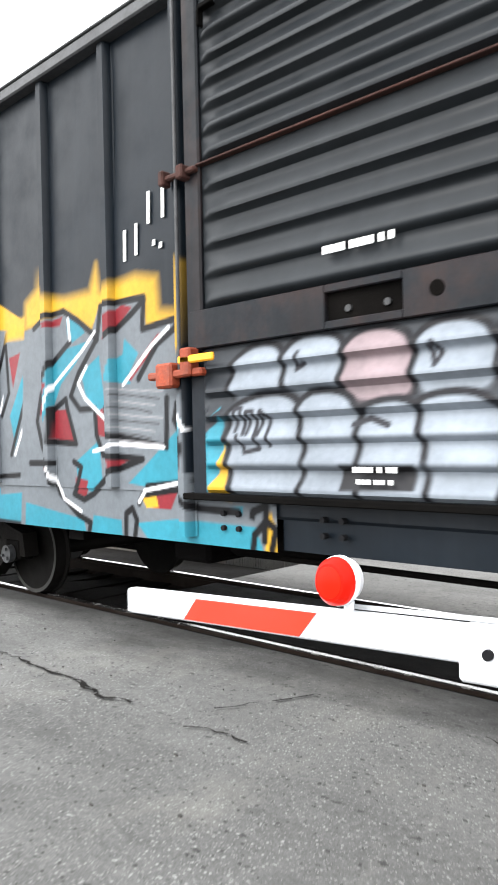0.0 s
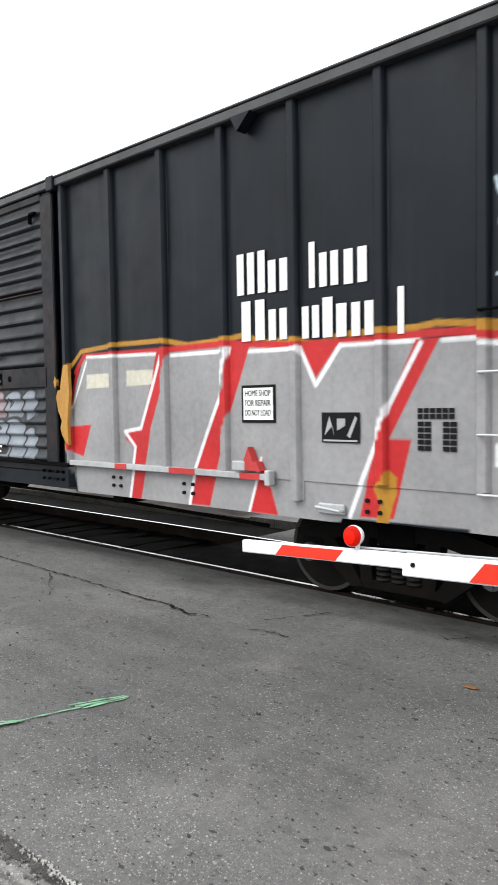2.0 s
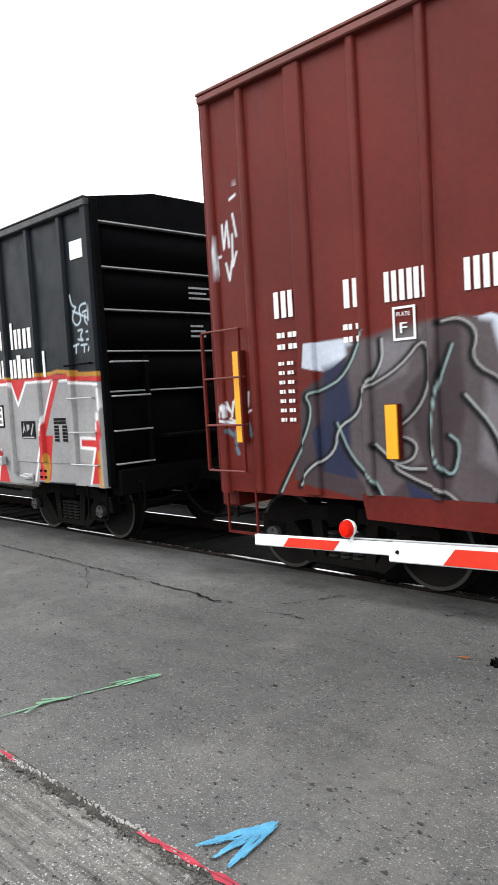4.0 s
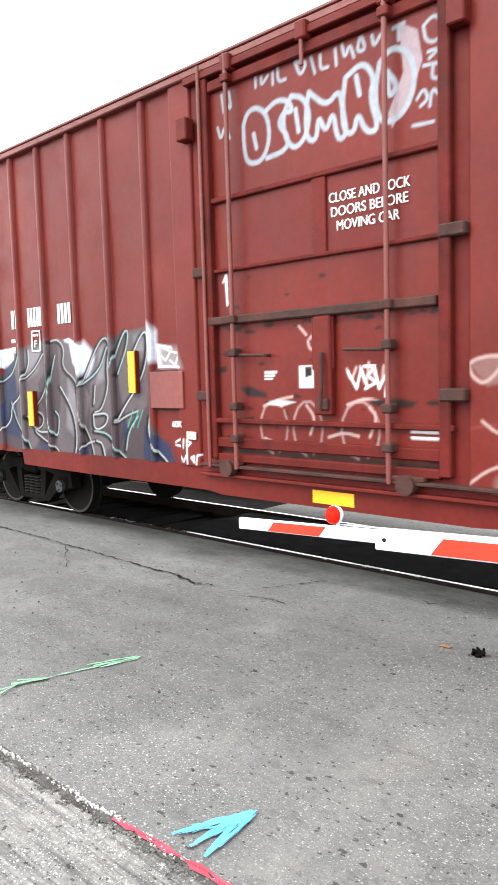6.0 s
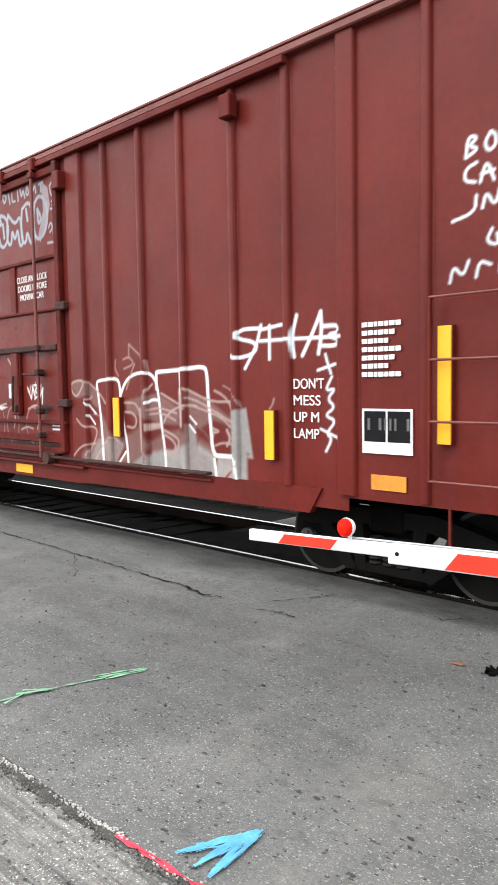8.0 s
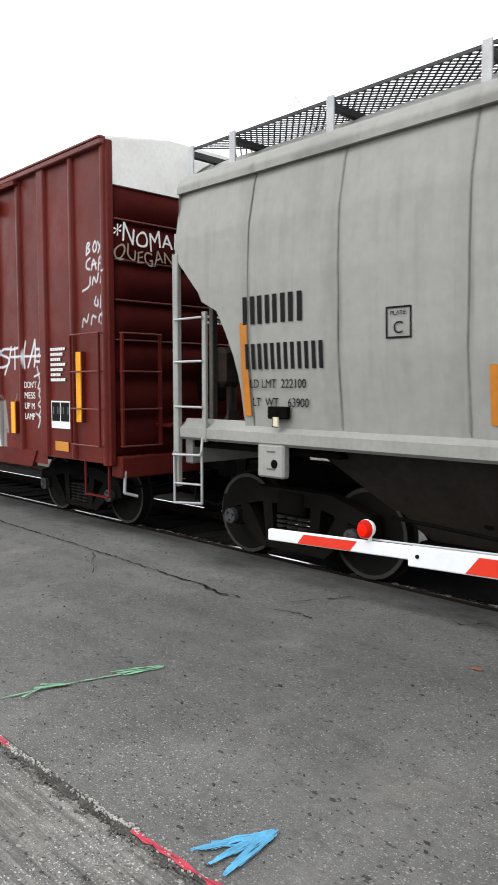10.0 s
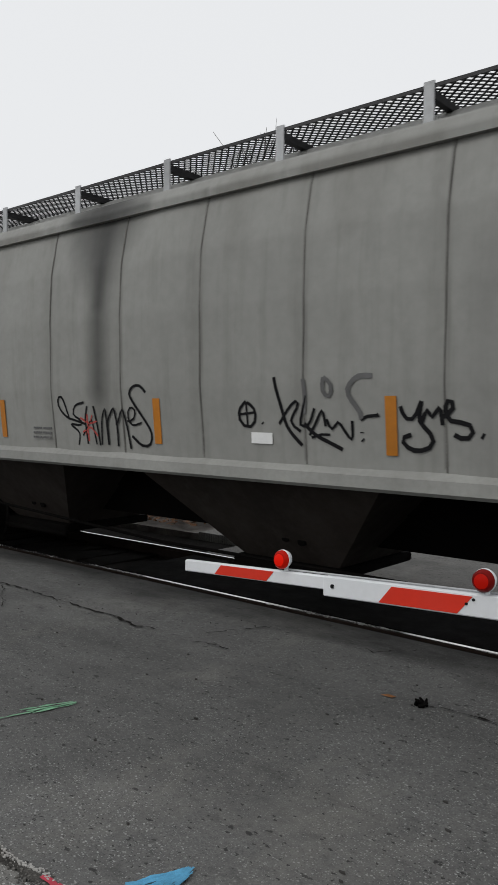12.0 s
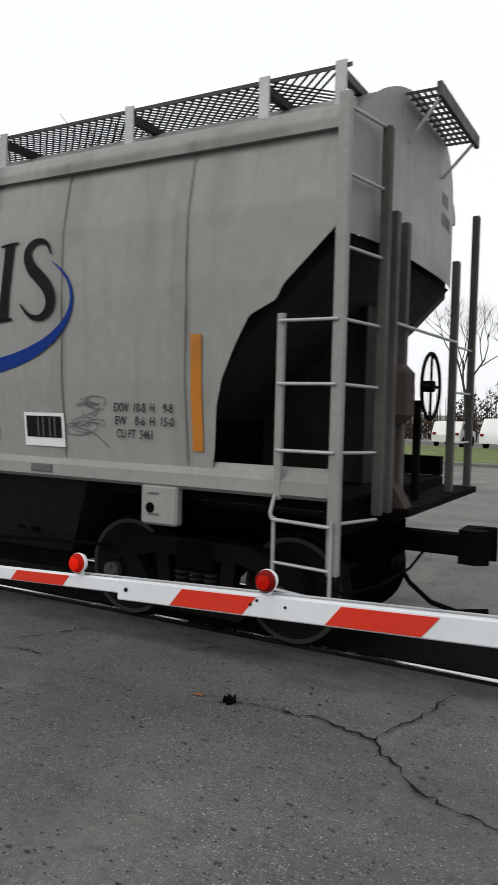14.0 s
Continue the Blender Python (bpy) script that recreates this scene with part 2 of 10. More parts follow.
SPLIT = {"end_rail", "end_post", "end_sill", "end_ladder_bar", "ladder_bar", "brake_beam", "cross_bearer", "bearing_adapter", "end_walk_brace", "gate_bolts", "walk_edge", "hinge_lug", "pane", "axle_box", "door_bar", "door_frame", "sill_flange"}


def islands(b):
    """The separate pieces of a collected mesh."""
    root = list(range(len(b.v)))

    def top(i):
        while root[i] != i:
            root[i] = root[root[i]]
            i = root[i]
        return i

    for f in b.f:
        for i in f[1:]:
            root[top(i)] = top(f[0])
    groups = {}
    for f in b.f:
        groups.setdefault(top(f[0]), []).append(f)
    out = []
    for fs in groups.values():
        ids = sorted({i for f in fs for i in f})
        at = {i: k for k, i in enumerate(ids)}
        piece = B()
        piece.add([b.v[i] for i in ids], [tuple(at[i] for i in f) for f in fs])
        out.append(piece)
    return out


def part(name, b, mat, parent=None, label="", smooth=35):
    """Links a collected mesh as one object under a thing or a part, or as a thing of its own."""
    if name in SPLIT:
        pieces = islands(b)
        if len(pieces) > 1:
            return [part(name + "_", p, mat, parent, label, smooth) for p in pieces][0]
    name = name.rstrip("_")
    me = bpy.data.meshes.new(name)
    me.from_pydata([(x - ORIGIN[0], y, z) for x, y, z in b.v], [], b.f)
    bm = bmesh.new()
    bm.from_mesh(me)
    bmesh.ops.recalc_face_normals(bm, faces=bm.faces)
    bm.to_mesh(me)
    bm.free()
    me.materials.append(mat)
    ob = new(name, finish(me, smooth))
    ob.parent = parent
    return tagged(ob, label) if label else ob


class Paint:
    """Sprayed colour on a car's side, as shapes in metres along the train and above the rail."""

    def __init__(self, base):
        self.base, self.layers = base, []

    def area(self, color, pts, soft=0.012):
        self.layers.append(("area", color, np.array(pts, float), soft, 0))

    def line(self, color, width, pts, soft=0.012):
        self.layers.append(("line", color, np.array(pts, float), soft, width / 2))

    def stroke(self, color, width, pts, soft=0.014):
        """A line with its corners rounded off."""
        for _ in range(2 if len(pts) > 2 else 0):
            cut = [pts[0]]
            for (ax, az), (bx, bz) in zip(pts, pts[1:]):
                cut += [(ax * 0.75 + bx * 0.25, az * 0.75 + bz * 0.25), (ax * 0.25 + bx * 0.75, az * 0.25 + bz * 0.75)]
            pts = cut + [pts[-1]]
        self.line(color, width, pts, soft)

    def ball(self, color, cx, cz, rx, rz, soft=0.014):
        a = np.linspace(0, 2 * math.pi, 25)[:-1]
        self.area(color, np.stack([cx + rx * np.cos(a), cz + rz * np.sin(a)], 1), soft)

    def at(self, x, z):
        out = np.ones((len(x), 3)) * np.array(self.base)
        for kind, color, pts, soft, half in self.layers:
            lo, hi = pts.min(0) - half - soft, pts.max(0) + half + soft
            near = np.where((x > lo[0]) & (x < hi[0]) & (z > lo[1]) & (z < hi[1]))[0]
            if not len(near):
                continue
            px, pz = x[near], z[near]
            ends = np.roll(pts, -1, 0) if kind == "area" else pts[1:]
            gap, inside = np.full(len(near), 1e9), np.zeros(len(near), bool)
            for (ax, az), (bx, bz) in zip(pts, ends):
                ex, ez = bx - ax, bz - az
                u = np.clip(((px - ax) * ex + (pz - az) * ez) / max(ex * ex + ez * ez, 1e-9), 0, 1)
                gap = np.minimum(gap, np.hypot(px - ax - u * ex, pz - az - u * ez))
                if kind == "area" and abs(ez) > 1e-9:
                    inside ^= ((az > pz) != (bz > pz)) & (px < ax + (pz - az) / ez * ex)
            depth = np.where(inside, gap, -gap) if kind == "area" else half - gap
            a = np.clip(0.5 + depth / soft, 0, 1)[:, None]
            out[near] = out[near] * (1 - a) + np.array(color) * a
        return out


def sheet(name, X, Y, Z, paint, mat, parent, label=""):
    """A pressed steel sheet on a grid of points, sprayed point by point."""
    nz, nx = X.shape
    v = np.stack([X.ravel() - ORIGIN[0], Y.ravel(), Z.ravel()], 1)
    i = np.arange(nz * nx).reshape(nz, nx)
    q = np.stack([i[:-1, :-1], i[:-1, 1:], i[1:, 1:], i[1:, :-1]], -1).reshape(-1, 4)
    me = bpy.data.meshes.new(name)
    me.vertices.add(len(v))
    me.vertices.foreach_set("co", v.ravel())
    me.loops.add(q.size)
    me.loops.foreach_set("vertex_index", q.ravel().astype(np.int32))
    me.polygons.add(len(q))
    me.polygons.foreach_set("loop_start", np.arange(0, q.size, 4, dtype=np.int32))
    me.update(calc_edges=True)
    me.validate()
    c = np.ones((len(v), 4))
    c[:, :3] = paint.at(X.ravel(), Z.ravel())
    me.color_attributes.new("Col", "FLOAT_COLOR", "POINT").data.foreach_set("color", c.ravel())
    me.materials.append(mat)
    ob = new(name, finish(me, 40))
    ob.parent = parent
    return tagged(ob, label) if label else ob


def levels(z0, z1, fine_to, step=0.013):
    """Heights for a sheet: close together where it is sprayed, wide apart above."""
    if fine_to <= z0:
        return np.linspace(z0, z1, max(3, int((z1 - z0) / 0.2)))
    low = np.linspace(z0, min(fine_to, z1), max(3, int((min(fine_to, z1) - z0) / step)))
    return low if fine_to >= z1 else np.concatenate([low, np.linspace(fine_to, z1, max(3, int((z1 - fine_to) / 0.15)))[1:]])


def bay(parent, paint, x0, x1, z0, z1, y, fine_to, step=0.014, dent=0.006, name="side_panel"):
    xs = np.linspace(x0, x1, max(4, int((x1 - x0) / (step if fine_to > z0 else 0.15))))
    X, Z = np.meshgrid(xs, levels(z0, z1, fine_to))
    ph = x0 * 7.3
    Y = y + dent * np.sin(2.4 * X + ph) * np.sin(1.9 * Z + ph * 0.7) + dent * 0.5 * np.sin(5.1 * X + 3.3 * Z + ph)
    return sheet(name, X, Y, Z, paint, M_PAINTED, parent)


def post(parent, paint, x, w, z0, z1, y, out, fine_to, name="side_post"):
    """A hat-section stiffener standing out from the side."""
    dx = np.array([-w / 2 - 0.02, -w / 2 - 0.004, -w / 2 + 0.006, -w / 2 + 0.018, 0, w / 2 - 0.018, w / 2 - 0.006, w / 2 + 0.004, w / 2 + 0.02])
    dy = np.array([0.004, 0, -out * 0.8, -out, -out, -out, -out * 0.8, 0, 0.004])
    if w > 0.15:
        mid = np.linspace(-w / 2 + 0.03, w / 2 - 0.03, 22)
        dx, dy = np.concatenate([dx[:4], mid, dx[5:]]), np.concatenate([dy[:4], np.full(22, -out), dy[5:]])
    zs = levels(z0, z1, fine_to)
    X, Z = np.meshgrid(x + dx, zs)
    Y = np.tile(y + dy, (len(zs), 1))
    return sheet(name, X, Y, Z, paint, M_PAINTED, parent)


def empty(name, x, label, category, group=""):
    ob = new(name)
    ob.location = (x, YC, 0)
    ORIGIN[0] = x
    return tagged(ob, label, category, group)


FONT = bpy.data.curves.new("letters", "FONT")


def writing(text, height, x, z, y, mat, parent, name="lettering", wide=1.0, label="", slope=0.0):
    """Stencilled lettering that stands on a side facing -y; x, z: its lower left corner."""
    cu = bpy.data.curves.new("letters", "FONT")
    cu.body, cu.size, cu.extrude = text, height * 1.4, 0.001
    tmp = bpy.data.objects.new("letters", cu)
    scene.collection.objects.link(tmp)
    me = bpy.data.meshes.new_from_object(tmp.evaluated_get(bpy.context.evaluated_depsgraph_get()))
    bpy.data.objects.remove(tmp)
    n = len(me.vertices)
    co = np.zeros(n * 3)
    me.vertices.foreach_get("co", co)
    co = co.reshape(-1, 3)
    span = co[:, 0].max() - co[:, 0].min()
    sx = wide / span if wide > 0 else 1.0
    out = np.stack([x + (co[:, 0] - co[:, 0].min()) * sx - ORIGIN[0], y - co[:, 2], z + co[:, 1] + slope * (co[:, 0] - co[:, 0].min()) * sx], 1)
    me.vertices.foreach_set("co", out.ravel())
    me.materials.append(mat)
    me.update()
    ob = new(name, me)
    ob.parent = parent
    return tagged(ob, label) if label else ob


def bars(parent, x, z, y, cols, h, w, gap, mat, name="stencil_bar", slant=0.0):
    """Writing that is not spelled out: a row of plain bars."""
    b = B()
    px = x
    for k, s in enumerate(cols):
        if s > 0:
            b.box(px, px + w * s, y - 0.003, y + 0.001, z + slant * (px - x), z + h + slant * (px - x))
        px += w * abs(s) + gap
    return tagged(part(name, b, mat, parent), kind="stuff")


# ---------------------------------------------------------------- ground and track
def scattered(nt, scale, share, size, much, thin=None, bend=0.0):
    """A mask of separate grains: cells of a Voronoi pattern, of which only a few are taken."""
    co, mp, vo = nt.nodes.new("ShaderNodeTexCoord"), nt.nodes.new("ShaderNodeMapping"), nt.nodes.new("ShaderNodeTexVoronoi")
    mp.inputs["Scale"].default_value = (0.8, 1.0, 1.0)
    vo.voronoi_dimensions = "2D"
    vo.inputs["Scale"].default_value = scale
    nt.links.new(co.outputs["Object"], mp.inputs[0])
    place = mp.outputs[0]
    if bend:
        nz, add = nt.nodes.new("ShaderNodeTexNoise"), nt.nodes.new("ShaderNodeVectorMath")
        nz.inputs["Scale"].default_value, nz.inputs["Detail"].default_value = 1.3 * scale, 3
        add.operation = "MULTIPLY_ADD"
        add.inputs[1].default_value = (bend * 2.2, bend, 0)
        nt.links.new(co.outputs["Object"], nz.inputs["Vector"])
        nt.links.new(nz.outputs["Color"], add.inputs[0])
        nt.links.new(mp.outputs[0], add.inputs[2])
        place = add.outputs[0]
    nt.links.new(place, vo.inputs["Vector"])
    sep = nt.nodes.new("ShaderNodeSeparateColor")
    nt.links.new(vo.outputs["Color"], sep.inputs[0])
    taken = ramp(nt, sep.outputs[0], [(share - 0.004, 0.0), (share, 1.0)])
    inside = ramp(nt, vo.outputs["Distance"], [(size * 0.7, much), (size, 0.0)])
    out = mixed(nt, 1.0, taken, inside, "MULTIPLY")
    return mixed(nt, 1.0, out, thin, "MULTIPLY") if thin is not None else out


def asphalt(name, base, speck, worn=0.3, spec=0.25, grains=0.6, grooves=False, tar_and_shade=False):
    m = material(name, base, rough=0.85, vary=0.0, bump=0.0, spec=spec)
    nt = m.node_tree
    b = nt.nodes["Principled BSDF"]
    c = mixed(nt, ramp(nt, noise_of(nt, 0.35, 6, rough=0.65), [(0.3, 0.0), (0.7, 1.0)]), tuple(v * (1 - worn) for v in base), tuple(v * (1 + worn * 0.6) for v in base))
    c = mixed(nt, ramp(nt, noise_of(nt, 2.2, 5, (0.35, 1, 1)), [(0.45, 0.0), (0.75, 0.35)]), c, tuple(v * 0.62 for v in base))
    c = mixed(nt, 1.0, c, ramp(nt, noise_of(nt, 95, 3, rough=0.7), [(0.34, 0.78), (0.5, 1.0), (0.66, 1.22)]), "MULTIPLY")
    c = mixed(nt, 1.0, c, ramp(nt, noise_of(nt, 28, 4, rough=0.7), [(0.34, 0.84), (0.66, 1.15)]), "MULTIPLY")
    c = mixed(nt, ramp(nt, noise_of(nt, 60, 1), [(0.69, 0.0), (0.72, 0.7)]), c, speck)
    c = mixed(nt, ramp(nt, noise_of(nt, 26, 2, (0.7, 1, 1)), [(0.70, 0.0), (0.73, 0.6)]), c, speck)
    c = mixed(nt, ramp(nt, noise_of(nt, 42, 1), [(0.70, 0.0), (0.73, 0.8)]), c, tuple(v * 0.22 for v in base))
    c = mixed(nt, ramp(nt, noise_of(nt, 0.9, 6, (0.35, 1, 1), 0.7), [(0.48, 0.0), (0.68, 0.62)]), c, tuple(v * 0.45 for v in base))
    c = mixed(nt, ramp(nt, noise_of(nt, 0.55, 7, (1, 0.5, 1), 0.75), [(0.52, 0.0), (0.66, 0.5)]), c, tuple(v * f for v, f in zip(base, (1.65, 1.6, 1.5))))
    c = mixed(nt, ramp(nt, noise_of(nt, 5.5, 6, (0.5, 1, 1), 0.8), [(0.56, 0.0), (0.64, 0.45)]), c, tuple(v * 0.5 for v in base))
    # loose pale grains, dark grains and small pits, scattered in drifts
    drift = ramp(nt, noise_of(nt, 0.8, 4), [(0.36, 0.15), (0.62, 1.0)])
    dark = tuple(v * 0.22 for v in base)
    for scale, share, size, tone, much in ((125, 0.90, 0.42, speck, grains), (70, 0.958, 0.40, tuple(v * 1.15 for v in speck), grains), (95, 0.90, 0.40, dark, grains * 0.9), (48, 0.955, 0.36, dark, 0.9), (23, 0.974, 0.32, dark, 0.85)):
        c = mixed(nt, scattered(nt, scale, share, size, much, drift if scale > 60 else None, 0.0 if scale > 60 else 0.9 / scale), c, tone)
    if grooves:
        c = mixed(nt, 1.0, c, ramp(nt, noise_of(nt, 34, 3, (0.05, 1, 1), 0.7), [(0.36, 0.62), (0.5, 1.0), (0.66, 1.35)]), "MULTIPLY")
    if tar_and_shade:
        # tar stain plus the train's shade, put into the colour towards the rail
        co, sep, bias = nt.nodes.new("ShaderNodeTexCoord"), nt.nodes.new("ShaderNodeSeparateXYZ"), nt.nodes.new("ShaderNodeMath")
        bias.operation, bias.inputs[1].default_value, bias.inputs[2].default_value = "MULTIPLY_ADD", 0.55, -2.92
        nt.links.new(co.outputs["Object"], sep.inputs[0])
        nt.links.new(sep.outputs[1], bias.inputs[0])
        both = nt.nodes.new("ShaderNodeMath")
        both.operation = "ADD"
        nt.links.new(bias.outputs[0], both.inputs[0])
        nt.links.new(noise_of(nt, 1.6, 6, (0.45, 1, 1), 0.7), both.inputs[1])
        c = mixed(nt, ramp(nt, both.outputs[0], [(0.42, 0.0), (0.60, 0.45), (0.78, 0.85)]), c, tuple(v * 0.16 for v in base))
    nt.links.new(c, b.inputs["Base Color"])
    bp = nt.nodes.new("ShaderNodeBump")
    bp.inputs["Strength"].default_value, bp.inputs["Distance"].default_value = 0.4, 0.006
    nt.links.new(noise_of(nt, 110, 3), bp.inputs["Height"])
    nt.links.new(bp.outputs[0], b.inputs["Normal"])
    return m


M_ROAD = asphalt("worn_asphalt", (0.108, 0.1078, 0.1052), (0.32, 0.325, 0.315), tar_and_shade=True)
M_SHOULDER = asphalt("coarse_old_asphalt", (0.128, 0.126, 0.120), (0.42, 0.425, 0.41), worn=0.45, grains=0.95, grooves=True)
# oily black deepened so that the colour carries the shade under the train
M_BED = asphalt("dark_crossing_asphalt", (0.0042, 0.0041, 0.004), (0.011, 0.011, 0.010), spec=0.02)
M_FAR = asphalt("pale_concrete", (0.17, 0.166, 0.156), (0.26, 0.25, 0.235), worn=0.15)
M_CRACK = material("crack_shadow", (0.018, 0.017, 0.016), rough=1.0, vary=0.2, spec=0.05)
M_CHALKG = material("green_survey_paint", (0.17, 0.36, 0.22), rough=0.8, vary=0.4, grain=60)
M_CHALKB = material("blue_survey_paint", (0.10, 0.36, 0.58), rough=0.8, vary=0.4, grain=60)
M_CHALKR = material("red_survey_paint", (0.48, 0.05, 0.08), rough=0.8, vary=0.4, grain=60)
M_GRIT = material("dark_joint_grit", (0.09, 0.086, 0.08), rough=1.0, vary=0.6, grain=60, bump=0.8, bump_scale=120, spec=0.1)
M_CHIP = material("grey_chips", (0.13, 0.125, 0.115), rough=0.95, vary=0.5, grain=40)
M_SEAM = material("pale_joint_grit", (0.42, 0.41, 0.39), rough=0.95, vary=0.5, grain=40, bump=0.8)

NEAR_RAIL, FAR_RAIL = YC - 0.79, YC + 0.79


def slab(name, x0, x1, y0, y1, z0, z1, mat, label, cell=0.0, rise=0.0):
    b = B()
    if cell:
        nx, ny = int((x1 - x0) / cell) + 1, int((y1 - y0) / cell) + 1
        for j in range(ny):
            for i in range(nx):
                x, y = x0 + (x1 - x0) * i / (nx - 1), y0 + (y1 - y0) * j / (ny - 1)
                edge = i in (0, nx - 1) or j in (0, ny - 1)
                b.v.append((x, y, z1 + (0 if edge else rise * (noise.noise((x * 0.7, y * 0.7, 3)) + 0.5 * noise.noise((x * 2.1, y * 2.1, 9))))))
        b.f = [(j * nx + i, j * nx + i + 1, (j + 1) * nx + i + 1, (j + 1) * nx + i) for j in range(ny - 1) for i in range(nx - 1)]
        n = len(b.v)
        b.add([(x0, y0, z1), (x1, y0, z1), (x1, y1, z1), (x0, y1, z1), (x0, y0, z0), (x1, y0, z0), (x1, y1, z0), (x0, y1, z0)],
              [(0, 1, 5, 4), (1, 2, 6, 5), (2, 3, 7, 6), (3, 0, 4, 7), (4, 5, 6, 7)])
    else:
        b.box(x0, x1, y0, y1, z0, z1)
    return tagged(part(name, b, mat), label, name.split("_")[0], kind="structure")


def ragged(name, pts, width, mat, label, z=0.003, seed=1, jag=0.4, wander=0.03, kind="structure", cat="marking"):
    """A thin uneven strip lying on the road along a line: a crack, a seam or a line of paint."""
    rnd = random.Random(seed)
    b, line = B(), []
    for (ax, ay), (bx, by) in zip(pts, pts[1:]):
        n = max(2, int(math.hypot(bx - ax, by - ay) / 0.05))
        line += [(ax + (bx - ax) * i / n + rnd.uniform(-wander, wander), ay + (by - ay) * i / n + rnd.uniform(-wander, wander)) for i in range(n)]
    line.append(pts[-1])
    for i, (x, y) in enumerate(line):
        dx, dy = (line[min(i + 1, len(line) - 1)][0] - line[max(i - 1, 0)][0], line[min(i + 1, len(line) - 1)][1] - line[max(i - 1, 0)][1])
        d = math.hypot(dx, dy) or 1
        w = width / 2 * rnd.uniform(1 - jag, 1 + jag)
        b.v += [(x - dy / d * w, y + dx / d * w, z), (x + dy / d * w, y - dx / d * w, z)]
    b.f = [(2 * i, 2 * i + 1, 2 * i + 3, 2 * i + 2) for i in range(len(line) - 1)]
    return tagged(part(name, b, mat), label, cat, kind=kind)


def build_ground():
    slab("ground", -900, 900, -900, 1400, -0.6, -0.30, M_FAR, "pale grey paved ground reaching to the horizon")
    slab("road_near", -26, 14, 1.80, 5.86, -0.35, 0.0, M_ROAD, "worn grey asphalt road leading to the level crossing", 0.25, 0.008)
    slab("road_shoulder", -26, 14, -8, 1.799, -0.35, -0.006, M_SHOULDER, "coarse pale old asphalt beside the road", 0.25, 0.012)
    slab("crossing_apron", -7.2, 14, 5.862, NEAR_RAIL - 0.09, -0.35, -0.012, M_BED, "oily asphalt against the near rail, train shade in its black")
    slab("crossing_infill", -7.2, 14, NEAR_RAIL + 0.12, FAR_RAIL - 0.12, -0.35, -0.02, M_BED, "oily asphalt between the rails, train shade in its black")
    slab("crossing_far", -7.2, 14, FAR_RAIL + 0.09, 9.0, -0.35, -0.012, M_FAR, "pale asphalt beyond the far rail")
    slab("road_far", -8.6, 60, 9.02, 30, -0.35, -0.03, M_FAR, "pale concrete road beyond the track")
    slab("trackbed", -60, -7.22, 5.87, 9.0, -0.45, -0.16, M_SHADED, "stony brown trackbed beside the crossing", 0.2, 0.05)
    slab("verge_far", -60, -8.62, 9.02, 16, -0.4, -0.06, M_BALLAST, "leaf-strewn gravel verge beyond the track", 0.3, 0.06)
    slab("lawn", -60, 60, 30.5, 46, -0.35, 0.02, M_GRASS, "green autumn lawn beside the car park", 0.8, 0.05)
    b = B()
    b.box(-60, 60, 30.05, 30.45, -0.3, 0.10, 0.03)
    tagged(part("kerb", b, M_FAR), "pale concrete kerb along the lawn", "kerb", kind="structure")
    for y, lab in ((NEAR_RAIL, "near steel rail with a polished top"), (FAR_RAIL, "far steel rail with a polished top")):
        rail = new("rail")
        rail.location = (0, y, 0)
        tagged(rail, lab, "rail", "track rails", "structure")
        prof = [(-0.07, -0.18), (0.07, -0.18), (0.07, -0.165), (0.012, -0.15), (0.012, -0.045), (0.035, -0.035), (0.036, -0.006), (-0.036, -0.006), (-0.035, -0.035), (-0.012, -0.045), (-0.012, -0.15), (-0.07, -0.165)]
        part("rail_body", B().prism_x(prof, -80, 40), M_RAIL, rail)
        part("rail_head", B().prism_x([(-0.030, -0.0055), (0.030, -0.0055), (0.022, 0.001), (-0.022, 0.001)], -80, 40), M_RAILTOP, rail, "polished running surface")
    tie = B().box(-0.11, 0.11, -1.3, 1.3, -0.13, 0.04, 0.012)
    first = part("tie", tie, M_TIE)
    first.location = (-7.6, YC, -0.18)
    tagged(first, "weathered dark timber railway tie in ballast", "tie", "railway ties", "structure")
    for k in range(1, 60):
        copy_thing(first, pose(-7.6 - 0.54 * k, YC, -0.18, 0, 0, 0.8 * math.sin(k * 2.3)))
    # seams, cracks and survey marks on the road
    joint = [(-26, 1.72), (-6, 1.74), (-3.85, 1.76), (-2.1, 1.82), (0, 1.86), (14, 2.1)]
    ragged("road_joint", [(x, y - 0.022) for x, y in joint], 0.04, M_GRIT, "dark gritty joint along the road edge", z=0.002, seed=2, wander=0.010, jag=0.9)
    rnd = random.Random(5)
    chips = B()
    for k in range(1900):
        x = rnd.uniform(-9, 1.5)
        y = float(np.interp(x, [p[0] for p in joint], [p[1] for p in joint])) + rnd.gauss(-0.035, 0.028)
        r, n = rnd.uniform(0.0025, 0.008), rnd.randint(4, 6)
        chips.prism_z([(x + r * rnd.uniform(0.6, 1.5) * math.cos(6.283 * i / n), y + r * rnd.uniform(0.5, 1.1) * math.sin(6.283 * i / n)) for i in range(n)], -0.012, 0.003 + rnd.uniform(0, 0.003))
    edge = B()
    for k in range(2600):
        x = rnd.uniform(-9, 1.5)
        y = float(np.interp(x, [p[0] for p in joint], [p[1] for p in joint])) + rnd.gauss(0.002, 0.009) + 0.006 * math.sin(x * 9) + 0.004 * math.sin(x * 23)
        if rnd.random() < 0.35 + 0.35 * math.sin(x * 5.3):
            continue
        r, n = rnd.uniform(0.003, 0.009), rnd.randint(4, 6)
